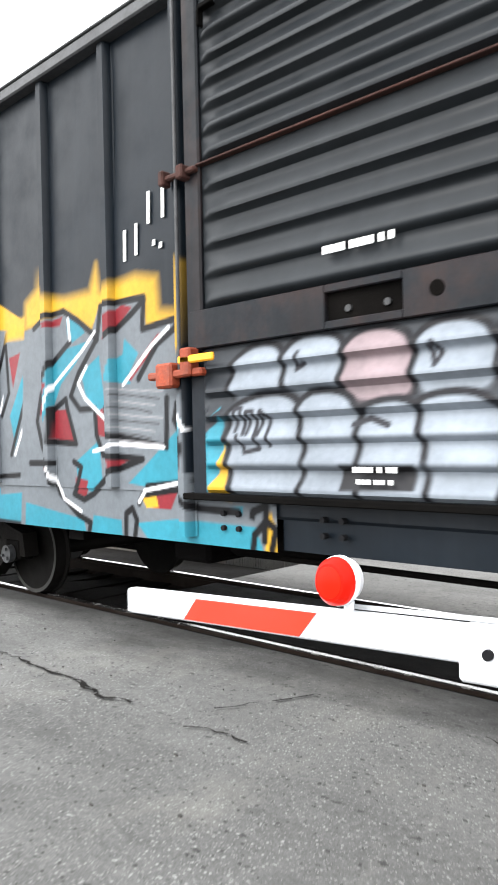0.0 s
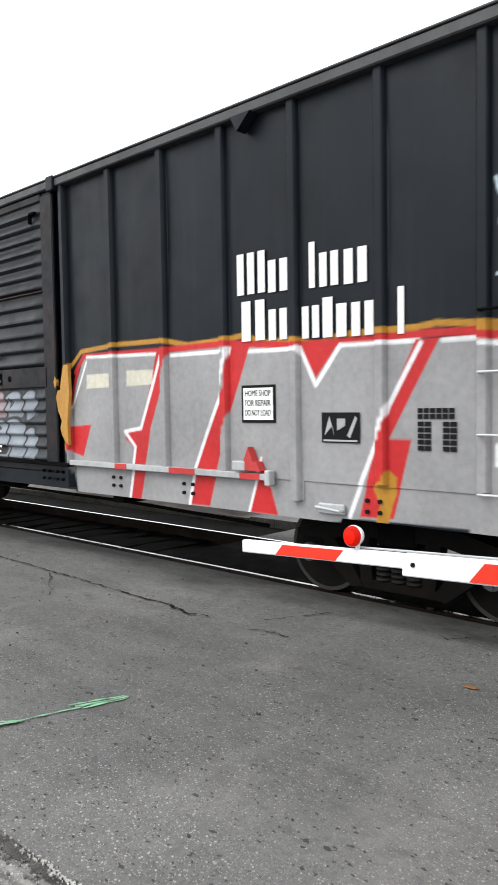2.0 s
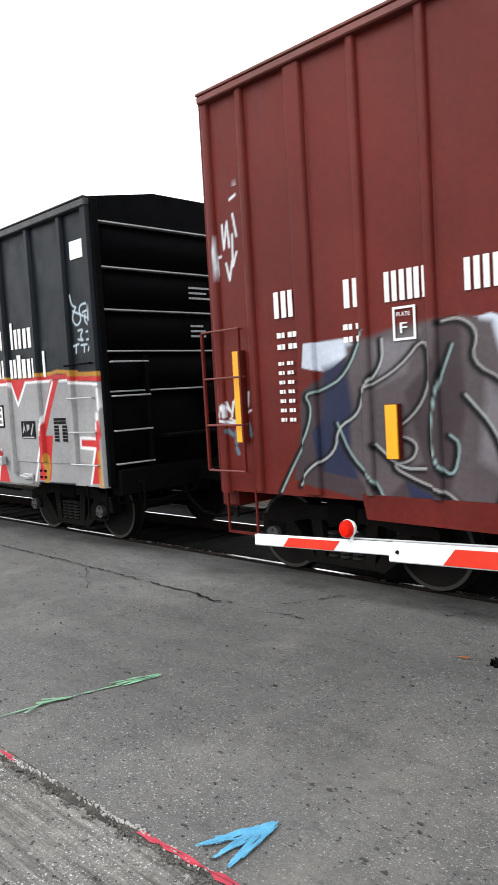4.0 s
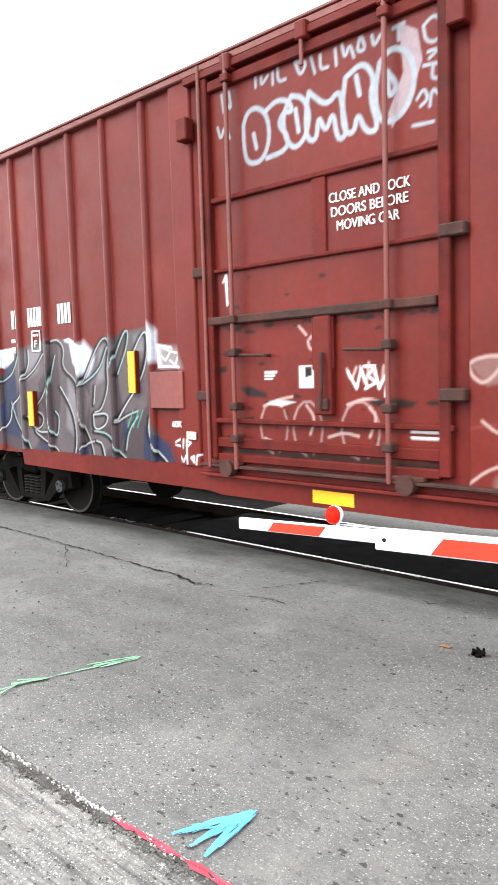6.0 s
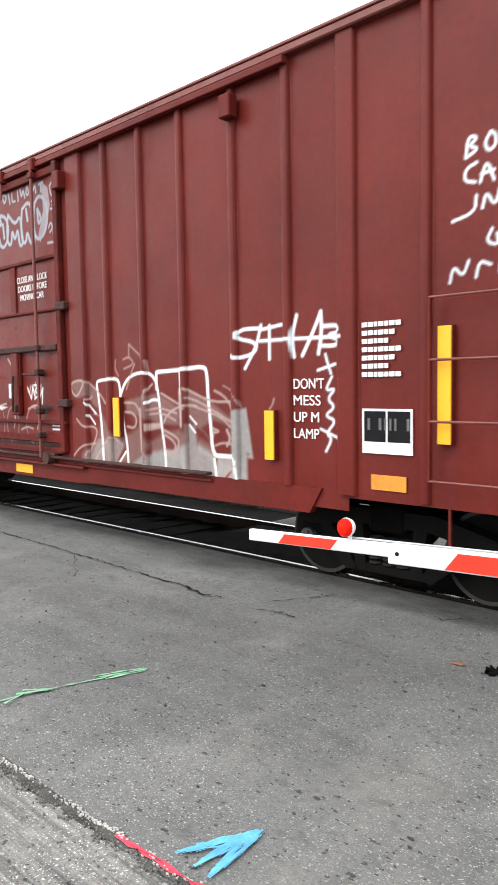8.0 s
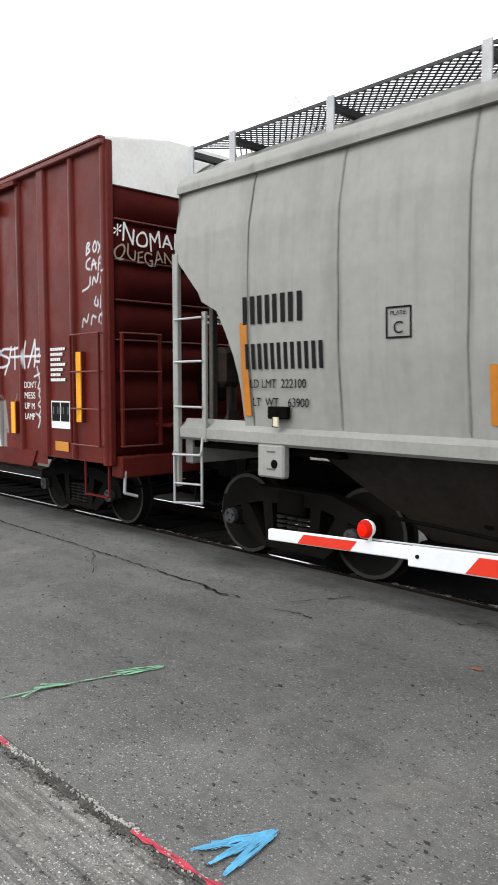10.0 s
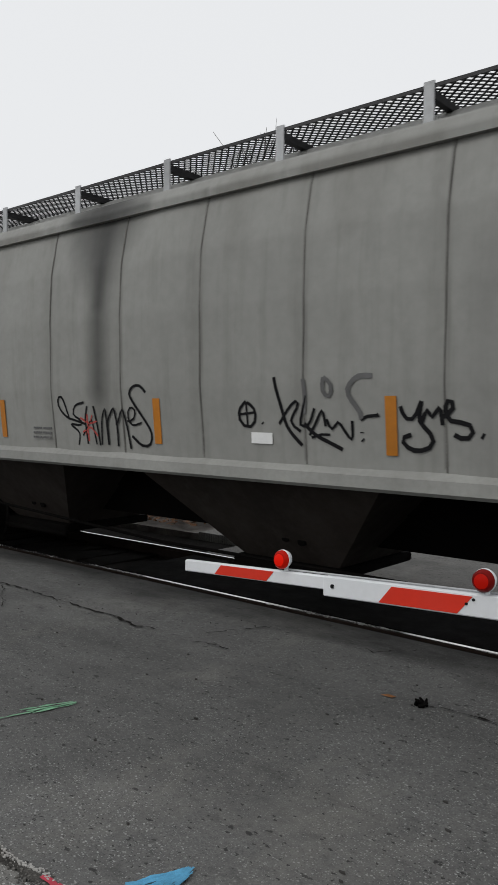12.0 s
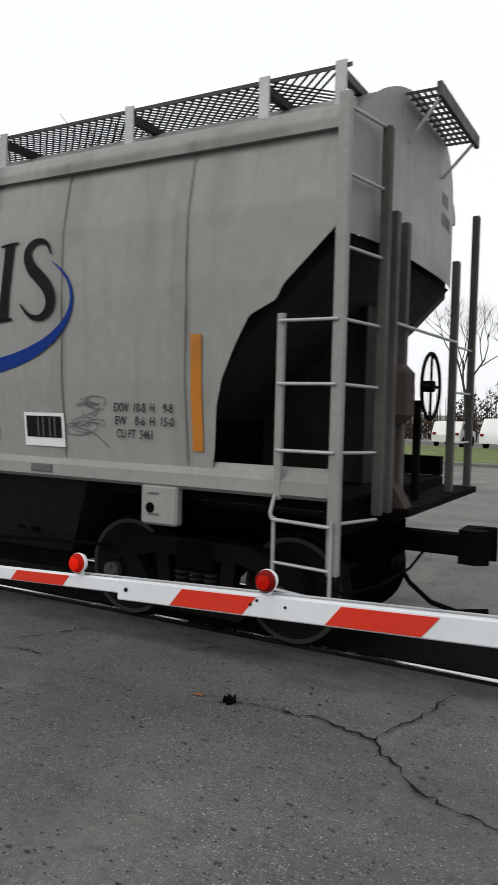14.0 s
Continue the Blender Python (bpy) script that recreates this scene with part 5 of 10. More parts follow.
    p.line(INK, 0.05, [(-5.34, 0.75), (-5.33, 0.95), (-5.26, 0.99), (-5.21, 0.91), (-5.25, 0.72)])
    p.line(INK, 0.05, [(-4.11, 0.68), (-4.08, 0.88), (-3.98, 0.97), (-3.91, 0.92), (-3.97, 0.69)])
    p.line(INK, 0.05, [(-4.55, 1.24), (-4.46, 1.53), (-4.27, 1.67)])
    p.line(WHITE, 0.026, [(-6.00, 2.43), (-5.98, 2.27)])
    p.line(WHITE, 0.026, [(-6.34, 1.69), (-6.21, 1.93), (-5.83, 2.16), (-5.66, 2.29)])
    p.line(WHITE, 0.026, [(-5.77, 2.04), (-5.88, 1.92), (-5.79, 1.80), (-5.49, 1.60)])
    p.line(WHITE, 0.026, [(-5.32, 1.87), (-4.98, 2.12), (-4.81, 2.22)])
    p.line(WHITE, 0.026, [(-5.69, 1.40), (-5.38, 1.45), (-4.89, 1.42)])
    p.line(WHITE, 0.026, [(-6.27, 1.27), (-6.12, 1.03), (-5.89, 0.94)])
    p.line(WHITE, 0.026, [(-5.18, 1.04), (-5.11, 1.12), (-4.69, 1.19)])
    p.line(WHITE, 0.026, [(-4.54, 1.20), (-4.50, 1.46), (-4.37, 1.60)])
    p.line(WHITE, 0.026, [(-4.71, 1.67), (-4.61, 1.53)])
    p.line((0.22, 0.22, 0.23), 0.012, [(-5.44, 1.85), (-5.15, 1.82), (-4.88, 1.80)])
    p.line((0.05, 0.05, 0.052), 0.012, [(-5.41, 1.81), (-5.15, 1.78), (-4.92, 1.75)])
    p.line((0.22, 0.22, 0.23), 0.012, [(-5.39, 1.76), (-5.15, 1.73), (-4.97, 1.71)])
    p.line((0.05, 0.05, 0.052), 0.012, [(-5.45, 1.72), (-5.16, 1.69), (-5.01, 1.66)])
    p.line((0.22, 0.22, 0.23), 0.012, [(-5.42, 1.67), (-5.16, 1.64), (-4.89, 1.62)])
    p.line((0.05, 0.05, 0.052), 0.012, [(-5.40, 1.62), (-5.16, 1.60), (-4.93, 1.58)])
    p.line((0.22, 0.22, 0.23), 0.012, [(-5.46, 1.58), (-5.16, 1.55), (-4.98, 1.53)])
    p.line((0.05, 0.05, 0.052), 0.012, [(-5.43, 1.53), (-5.17, 1.51), (-5.02, 1.48)])
    p.line((0.22, 0.22, 0.23), 0.012, [(-5.41, 1.48), (-5.17, 1.46), (-4.90, 1.44)])
    return p


def door_graffiti():
    d = Paint((0.028, 0.032, 0.037))

    def bubble(pts, fill):
        """One round letter part: dark outline, pale fill, a brighter and a duller patch inside."""
        for _ in range(2):
            pts = [q for (ax, az), (bx, bz) in zip(pts, pts[1:] + pts[:1]) for q in ((ax * 0.75 + bx * 0.25, az * 0.75 + bz * 0.25), (ax * 0.25 + bx * 0.75, az * 0.25 + bz * 0.75))]
        d.line((0.006, 0.006, 0.008), 0.085, pts + [pts[0]], 0.016)
        d.area(fill, pts, 0.02)
        cx, cz = sum(p[0] for p in pts) / len(pts), sum(p[1] for p in pts) / len(pts)
        d.area(tuple(v * 1.18 for v in fill), [(cx + (x - cx) * 0.62, cz + 0.03 + (z - cz) * 0.55) for x, z in pts], 0.12)
        d.area(tuple(v * 0.80 for v in fill), [(cx + (x - cx) * 0.8, cz - 0.12 + (z - cz) * 0.2) for x, z in pts], 0.1)

    bubble([(-4.18, 1.72), (-4.14, 1.90), (-4.01, 1.99), (-3.84, 1.99), (-3.75, 1.92), (-3.73, 1.78), (-3.83, 1.71), (-4.00, 1.72)], PALEBLUE)
    bubble([(-3.73, 1.95), (-3.64, 2.01), (-3.43, 2.00), (-3.34, 1.94), (-3.33, 1.77), (-3.42, 1.70), (-3.64, 1.70), (-3.75, 1.77)], PALEBLUE)
    bubble([(-3.32, 1.93), (-3.23, 2.00), (-3.03, 1.99), (-2.92, 1.91), (-2.92, 1.73), (-2.99, 1.62), (-3.24, 1.65), (-3.35, 1.68)], ROSE)
    bubble([(-2.89, 1.93), (-2.79, 1.99), (-2.60, 1.98), (-2.50, 1.90), (-2.50, 1.72), (-2.57, 1.65), (-2.75, 1.63), (-2.92, 1.68)], PALEBLUE)
    bubble([(-2.46, 1.94), (-2.39, 2.00), (-2.23, 1.98), (-2.17, 1.90), (-2.19, 1.77), (-2.37, 1.59), (-2.47, 1.75)], PALEBLUE)
    bubble([(-4.19, 1.57), (-4.12, 1.66), (-3.88, 1.71), (-3.70, 1.68), (-3.60, 1.57), (-3.58, 1.39), (-3.66, 1.04), (-4.10, 1.03), (-4.19, 1.23)], PALEBLUE)
    bubble([(-3.66, 1.68), (-3.40, 1.70), (-3.24, 1.60), (-3.23, 1.34), (-3.26, 1.03), (-3.67, 1.04), (-3.58, 1.34)], PALEBLUE)
    bubble([(-3.24, 1.57), (-3.12, 1.62), (-2.93, 1.62), (-2.83, 1.49), (-2.85, 1.30), (-2.84, 1.04), (-3.25, 1.03), (-3.23, 1.34)], PALEBLUE)
    bubble([(-2.90, 1.60), (-2.78, 1.64), (-2.57, 1.63), (-2.45, 1.52), (-2.44, 1.28), (-2.50, 1.05), (-2.84, 1.04), (-2.83, 1.30)], PALEBLUE)
    bubble([(-2.43, 1.50), (-2.32, 1.54), (-2.21, 1.49), (-2.19, 1.37), (-2.25, 1.05), (-2.49, 1.04), (-2.44, 1.26)], PALEBLUE)
    d.area(CYAN, [(-4.58, 1.25), (-4.46, 1.47), (-4.26, 1.66), (-4.24, 1.41), (-4.34, 1.16), (-4.55, 1.08)])
    d.area(YELLOW, [(-4.42, 1.11), (-4.30, 1.25), (-4.25, 1.43), (-4.20, 1.02)])
    d.line(BLACK, 0.035, [(-4.57, 1.21), (-4.46, 1.49), (-4.25, 1.63)])
    d.line(BLACK, 0.03, [(-4.14,1.51),(-4.13,1.64),(-4.08,1.64),(-4.07,1.49)])
    d.line(BLACK, 0.03, [(-4.04,1.49),(-4.03,1.62),(-3.98,1.62),(-3.97,1.42)])
    d.line(BLACK, 0.03, [(-3.95,1.48),(-3.92,1.62),(-3.87,1.58),(-3.88,1.42)])
    d.line(BLACK, 0.03, [(-4.12,1.48),(-4.08,1.38),(-3.96,1.40)])
    d.line(BLACK, 0.03, [(-3.64,1.93),(-3.67,1.84),(-3.61,1.87)])
    d.line(BLACK, 0.03, [(-2.83,1.88),(-2.80,1.79),(-2.77,1.85),(-2.81,1.90)])
    d.line(BLACK, 0.035, [(-3.28,1.52),(-3.18,1.55),(-3.07,1.51)])
    d.area(LABEL, [(-3.37,1.31),(-2.92,1.31),(-2.92,1.18),(-3.37,1.17)])
    return d


def red_car_graffiti():
    p = Paint(CAR_RED)
    p.area(SKYWHITE, [(8.13,2.36),(8.56,2.37),(8.80,2.25),(8.78,2.15),(8.32,2.09),(8.10,2.14)])
    p.area(SKYWHITE, [(9.70,2.40),(9.97,2.44),(10.36,2.29),(10.28,2.08),(9.73,2.20)])
    p.area(SKYWHITE, [(11.23,2.41),(11.63,2.43),(11.63,2.10),(11.34,2.23)])
    p.area(SKYWHITE, [(11.70,2.29),(11.96,2.25),(12.07,2.03),(11.72,2.02)])
    p.area(SLATE, [(8.09,1.92),(8.67,2.26),(9.14,2.10),(9.59,2.41),(9.86,2.42),(9.93,2.13),(10.22,1.99),(10.45,2.29),(10.79,2.44),(10.92,2.38),(11.06,2.45),(11.52,2.47),(11.61,2.38),(11.61,1.82),(11.60,1.43),(12.01,0.83),(11.22,0.79),(10.30,0.78),(9.11,0.84),(7.90,1.08)])
    p.area(NAVY, [(8.18,1.54),(8.48,1.83),(8.75,1.90),(8.65,1.11),(8.26,1.17)])
    p.area(NAVY, [(10.00,1.80),(10.21,1.86),(10.20,1.29),(9.97,1.02)])
    p.area(NAVY, [(11.07,1.54),(11.25,1.66),(11.38,1.77),(11.13,1.25),(10.99,1.19)])
    p.area(NAVY, [(11.43,1.37),(11.81,1.21),(11.94,0.88),(11.39,0.91)])
    p.area(NAVY, [(9.14,1.12),(9.58,0.94),(9.79,0.81),(9.23,0.88)])
    p.area(SKYWHITE, [(9.94, 2.19), (10.30, 2.37), (10.56, 2.17), (10.31, 1.94), (10.03, 2.02)], 0.12)
    p.area(SKYWHITE, [(11.59, 2.52), (11.70, 2.42), (11.69, 2.11), (11.58, 2.09)], 0.1)
    p.area((0.085, 0.07, 0.075), [(8.59, 2.30), (9.12, 2.42), (9.54, 2.44), (9.48, 2.15), (9.17, 1.87), (9.33, 1.29), (8.84, 0.85), (8.59, 1.27)], 0.05)
    p.area((0.085, 0.07, 0.075), [(9.71, 2.45), (9.98, 2.38), (10.04, 2.13), (10.38, 1.70), (10.19, 1.15), (9.82, 0.85), (9.58, 1.07), (9.74, 1.70)], 0.05)
    p.area((0.085, 0.07, 0.075), [(10.89, 2.44), (10.98, 2.23), (10.77, 1.85), (10.88, 1.47), (10.60, 1.28), (10.79, 1.13), (10.54, 0.90), (10.32, 0.94), (10.38, 1.86), (10.57, 2.30)], 0.05)
    p.area((0.085, 0.07, 0.075), [(11.19, 2.45), (11.55, 2.48), (11.61, 2.04), (11.49, 1.60), (11.14, 1.30), (11.01, 1.75), (10.96, 2.06)], 0.05)
    p.area((0.17, 0.155, 0.17), [(9.92, 1.95), (10.17, 1.64), (10.03, 1.20), (9.84, 1.31)], 0.08)
    p.area((0.16, 0.15, 0.17), [(10.63, 2.27), (10.84, 2.37), (10.69, 1.91), (10.53, 1.86)], 0.08)
    p.area((0.15, 0.14, 0.155), [(11.30, 2.39), (11.50, 2.43), (11.48, 2.14), (11.32, 2.10)], 0.08)
    p.area((0.15, 0.14, 0.155), [(8.88, 2.29), (9.34, 2.37), (9.19, 2.04), (8.90, 1.93)], 0.08)
    p.area(NAVY, [(11.61, 1.17), (11.88, 1.18), (12.03, 0.83), (11.55, 0.84)], 0.08)
    p.area(NAVY, [(8.32, 2.12), (8.57, 2.18), (8.64, 1.69), (8.22, 1.26)], 0.08)
    p.area(NAVY, [(9.82, 0.91), (10.33, 1.10), (10.31, 0.83)], 0.08)
    strokes = [
        [(8.79, 2.42), (8.58, 2.04), (8.29, 1.92), (8.11, 1.89), (8.20, 1.77), (8.13, 1.54), (7.91, 1.23), (7.72, 0.95)],
        [(8.97, 2.33), (8.97, 2.12), (8.76, 1.91), (8.70, 1.69), (8.45, 1.58), (8.42, 1.35), (8.12, 1.20), (7.99, 1.03)],
        [(8.76, 1.91), (9.15, 2.08), (9.40, 2.34), (9.44, 2.00), (9.32, 1.72), (9.02, 1.52), (9.29, 1.46), (9.24, 1.29), (8.99, 1.25), (9.28, 1.12), (9.62, 1.02), (9.73, 0.79)],
        [(8.45, 1.62), (8.61, 1.28), (8.90, 1.07), (8.96, 0.78)],
        [(8.86, 1.43), (9.11, 1.22), (9.35, 1.23)],
        [(9.55, 2.42), (9.72, 2.44), (9.87, 2.31), (9.79, 2.08), (10.10, 1.91), (10.13, 1.74), (10.15, 1.44), (10.38, 1.15), (10.45, 0.86), (10.39, 0.73)],
        [(9.64, 2.23), (9.48, 1.86), (9.40, 1.37), (9.60, 1.13), (9.69, 1.44), (9.59, 1.51)],
        [(9.74, 1.83), (10.00, 1.54), (10.08, 1.21), (9.99, 0.90), (9.87, 0.76)],
        [(10.22, 1.87), (10.54, 2.27), (10.74, 2.43), (10.85, 2.32), (10.76, 2.07), (10.78, 1.82), (10.61, 1.54), (10.46, 1.51)],
        [(10.19, 1.84), (10.61, 2.02), (10.78, 2.29)],
        [(10.43, 1.48), (10.75, 1.51), (10.69, 1.35), (10.44, 1.28), (10.43, 1.48)],
        [(10.49, 1.83), (10.45, 1.61)],
        [(10.44, 1.28), (10.73, 1.26), (10.90, 1.08), (11.11, 0.96), (11.16, 0.78)],
        [(10.48, 1.16), (10.62, 1.13), (10.68, 0.75)],
        [(9.99, 0.90), (10.27, 1.12), (10.43, 1.15)],
        [(10.85, 2.04), (11.11, 2.45), (11.20, 2.47), (11.18, 2.29), (10.98, 1.97)],
        [(11.23, 2.14), (11.49, 2.47), (11.56, 2.35), (11.50, 2.04), (11.31, 1.78), (11.13, 1.63), (10.93, 1.42)],
        [(10.93, 1.40), (11.11, 1.48), (11.33, 1.54)],
        [(11.08, 1.08), (11.14, 1.30), (11.33, 1.48)],
        [(11.54, 1.48), (11.50, 1.28), (11.63, 1.11), (11.86, 0.97), (11.92, 0.77)],
    ]
    for pts in strokes:
        p.stroke(INK, 0.062, [(x - 0.025, z - 0.012) for x, z in pts], 0.03)
    for k, pts in enumerate(strokes):
        p.stroke((TEAL, (0.40, 0.42, 0.43), (0.34, 0.33, 0.33))[k % 3], 0.017, pts)
    p.line((0.05, 0.30, 0.22), 0.012, [(11.24, 1.55), (11.21, 1.49), (11.16, 1.41), (11.13, 1.35)])
    p.line((0.05, 0.30, 0.22), 0.012, [(11.34, 1.55), (11.31, 1.49), (11.26, 1.41), (11.23, 1.35)])
    p.line((0.05, 0.30, 0.22), 0.012, [(11.42, 1.55), (11.39, 1.49), (11.34, 1.41), (11.31, 1.35)])
    p.area(DUST, [(15.46, 1.97), (15.68, 2.03), (15.95, 1.92), (16.04, 1.64), (15.86, 1.72), (15.78, 1.83), (15.61, 1.79)], 0.03)
    p.area(DUST, [(15.66, 0.94), (15.67, 1.09), (15.98, 1.31), (16.04, 1.61), (16.18, 1.44), (16.37, 1.34), (16.66, 1.38), (16.83, 1.47), (17.00, 1.29), (17.29, 1.41), (17.53, 1.45), (17.81, 1.39), (18.08, 1.29), (18.08, 1.05), (17.59, 0.91), (16.62, 0.94)], 0.06)
    p.area(DUST, [(16.55, 1.76), (16.83, 1.81), (17.16, 1.85), (17.52, 1.70), (17.53, 1.50), (17.22, 1.51), (17.00, 1.55), (16.76, 1.60), (16.59, 1.62)], 0.04)
    p.area(DUST, [(17.69, 1.89), (18.07, 1.75), (18.37, 1.58), (18.37, 1.51), (18.08, 1.57), (17.89, 1.47), (17.71, 1.55)], 0.04)
    p.area((0.27, 0.25, 0.24), [(16.69, 1.03), (16.90, 1.15), (17.41, 1.24), (17.81, 1.32), (18.13, 1.19), (18.48, 1.18), (18.58, 0.75), (18.14, 0.78), (17.93, 0.94), (17.59, 0.91)], 0.06)
    p.area((0.24, 0.225, 0.215), [(18.40, 1.67), (18.57, 1.70), (18.66, 1.20), (18.40, 1.20)], 0.03)
    p.area((0.22, 0.17, 0.16), [(15.69, 0.97), (15.98, 1.28), (16.44, 1.31), (16.59, 1.13), (16.37, 0.97)], 0.06)
    p.area(RUSTRED, [(17.22, 1.33), (17.35, 1.39), (17.50, 1.32), (17.41, 1.22), (17.29, 1.23)], 0.03)
    p.area(RUSTRED, [(16.66, 1.60), (16.78, 1.57), (16.73, 1.46)], 0.03)
    p.area(RUSTRED, [(17.70, 1.46), (17.87, 1.42), (17.81, 1.12), (17.70, 1.04)], 0.03)
    p.area(RUSTRED, [(15.74, 1.48), (15.98, 1.43), (15.86, 1.28)], 0.03)
    p.area(RUSTRED, [(18.08, 1.15), (18.16, 1.20), (18.13, 1.06)], 0.03)
    p.area(RUSTRED, [(16.37, 1.05), (16.55, 1.26), (16.59, 1.18), (16.44, 1.00)], 0.03)
    p.area(RUSTRED, [(17.03, 1.29), (16.90, 1.04), (17.03, 1.06)], 0.03)
    p.area(RUSTRED, [(18.21, 0.97), (18.41, 1.11), (18.19, 0.86)], 0.03)
    rnd = random.Random(17)
    for k in range(26):
        cx, cz, r, a0 = rnd.uniform(15.6, 18.6), rnd.uniform(0.9, 1.85), rnd.uniform(0.10, 0.5), rnd.uniform(0, 6.28)
        arc = [(cx + r * math.cos(a0 + 0.25 * i), cz + 0.6 * r * math.sin(a0 + 0.25 * i)) for i in range(rnd.randint(3, 7))]
        p.line(rnd.choice((PALE, RUSTRED, RUSTRED, DUST, (0.30, 0.22, 0.21))), rnd.uniform(0.008, 0.025), [(x, max(0.82, min(z, 2.0))) for x, z in arc], 0.02)
    p.area((0.25, 0.235, 0.225), [(18.35, 1.65), (18.56, 1.67), (18.58, 0.81), (18.36, 0.89)], 0.05)
    p.area((0.23, 0.20, 0.19), [(17.69, 1.51), (17.80, 1.49), (17.85, 1.23), (18.07, 1.16), (18.07, 1.00), (17.70, 1.01)], 0.05)
    p.area((0.25, 0.235, 0.225), [(16.96, 1.14), (17.25, 1.15), (17.57, 1.11), (17.57, 0.99), (17.00, 0.96)], 0.05)
    p.area(PALE, [(16.96, 1.50), (17.22, 1.52), (17.22, 1.46), (16.97, 1.42)], 0.03)
    p.line((0.42, 0.34, 0.34), 0.09, [(17.58, 1.87), (17.59, 1.51)], 0.03)
    p.stroke(WHITE, 0.034, [(16.08, 0.96), (16.05, 1.44), (15.99, 1.81), (15.95, 1.97), (15.99, 2.01), (16.22, 2.02), (16.39, 2.03), (16.45, 1.97), (16.46, 1.82), (16.52, 1.46), (16.58, 1.25), (16.59, 0.94)])
    p.stroke(WHITE, 0.034, [(16.46, 1.82), (16.55, 1.97), (16.69, 2.06), (16.88, 2.09), (17.03, 2.08), (17.14, 2.00), (17.18, 1.85), (17.22, 1.49), (17.28, 1.16), (17.28, 0.96)])
    p.stroke(WHITE, 0.04, [(17.15, 1.90), (17.15, 2.08), (17.18, 2.09), (17.54, 2.10), (17.66, 2.11), (17.95, 2.13), (18.00, 2.07), (18.01, 1.85), (18.05, 1.53), (18.08, 1.20), (18.22, 1.20), (18.36, 1.20)])
    p.stroke(WHITE, 0.03, [(17.56, 2.09), (17.57, 1.85)])
    p.stroke(WHITE, 0.03, [(16.98, 1.74), (17.06, 1.78), (17.19, 1.77)])
    p.stroke(WHITE, 0.03, [(18.10, 1.16), (18.13, 0.98), (18.12, 0.78)])
    p.stroke(WHITE, 0.03, [(18.36, 1.20), (18.44, 1.17), (18.46, 0.99), (18.48, 0.87)])
    p.stroke(WHITE, 0.026, [(16.40, 1.01), (16.55, 1.16)])
    p.stroke(WHITE, 0.02, [(15.74, 1.74), (15.93, 1.60)])
    p.stroke(WHITE, 0.02, [(15.78, 1.58), (15.91, 1.47)])
    p.stroke(WHITE, 0.02, [(17.73, 1.60), (17.83, 1.52)])
    p.stroke(WHITE, 0.02, [(17.72, 1.51), (17.81, 1.43)])
    p.stroke(PALE, 0.026, [(15.45, 1.97), (15.49, 1.86), (15.60, 1.80), (15.77, 2.00), (15.66, 2.02), (15.52, 2.00), (15.46, 1.96)], 0.02)
    p.stroke(PALE, 0.02, [(15.77, 2.00), (16.03, 1.84), (16.13, 1.73)], 0.02)
    p.stroke(PALE, 0.02, [(15.57, 1.53), (15.70, 1.43), (15.91, 1.44), (15.96, 1.35), (15.74, 1.07)], 0.02)
    p.stroke(PALE, 0.02, [(15.43, 1.02), (15.65, 1.19), (15.90, 1.23)], 0.02)
    p.stroke(PALE, 0.02, [(16.48, 1.24), (16.22, 1.36), (15.90, 1.03)], 0.02)
    p.stroke(PALE, 0.022, [(17.23, 1.85), (17.43, 1.77), (17.66, 1.68)], 0.02)
    p.stroke(PALE, 0.02, [(17.00, 1.66), (17.19, 1.69), (17.49, 1.63)], 0.02)
    p.stroke(PALE, 0.02, [(17.01, 1.61), (17.25, 1.63), (17.47, 1.55)], 0.02)
    p.stroke(PALE, 0.025, [(17.25, 1.39), (17.43, 1.33), (17.48, 1.23), (17.37, 1.16), (17.28, 1.22)], 0.02)
    p.stroke(PALE, 0.025, [(17.25, 1.44), (17.52, 1.36), (17.52, 1.26), (17.43, 1.15)], 0.02)
    p.stroke(PALE, 0.022, [(17.66, 1.90), (18.04, 1.76), (18.34, 1.76)], 0.02)
    p.stroke(PALE, 0.02, [(17.69, 1.80), (17.88, 1.76), (18.34, 1.56)], 0.02)
    p.stroke(PALE, 0.02, [(17.80, 1.71), (18.22, 1.60), (18.34, 1.50)], 0.02)
    p.stroke(PALE, 0.022, [(18.09, 1.48), (18.19, 1.45), (18.09, 1.44)], 0.02)
    p.stroke(PALE, 0.03, [(18.29, 1.47), (18.34, 1.38), (18.29, 1.31)], 0.02)
    p.stroke(PALE, 0.03, [(18.15, 0.84), (18.27, 1.04), (18.43, 1.11)], 0.02)
    p.stroke(PALE, 0.026, [(16.59, 1.46), (16.73, 1.44), (16.78, 1.55), (16.69, 1.63), (16.55, 1.63)], 0.02)
    p.stroke(PALE, 0.02, [(16.54, 1.74), (16.76, 1.74), (16.81, 1.66)], 0.02)
    p.stroke(PALE, 0.05, [(16.84, 1.66), (16.86, 1.18)], 0.02)
    p.stroke((0.30, 0.17, 0.155), 0.02, [(16.38, 2.25), (16.36, 2.15), (16.43, 2.06)], 0.02)
    p.stroke((0.30, 0.17, 0.155), 0.02, [(16.54, 2.25), (16.66, 2.28), (16.76, 2.19), (16.55, 2.14)], 0.02)
    p.stroke((0.30, 0.17, 0.155), 0.02, [(16.66, 2.42), (16.65, 2.28)], 0.02)
    p.stroke((0.30, 0.17, 0.155), 0.02, [(16.66, 2.42), (16.91, 2.26)], 0.02)
    p.stroke((0.30, 0.17, 0.155), 0.02, [(16.59, 1.90), (16.69, 2.08), (16.76, 2.19)], 0.02)
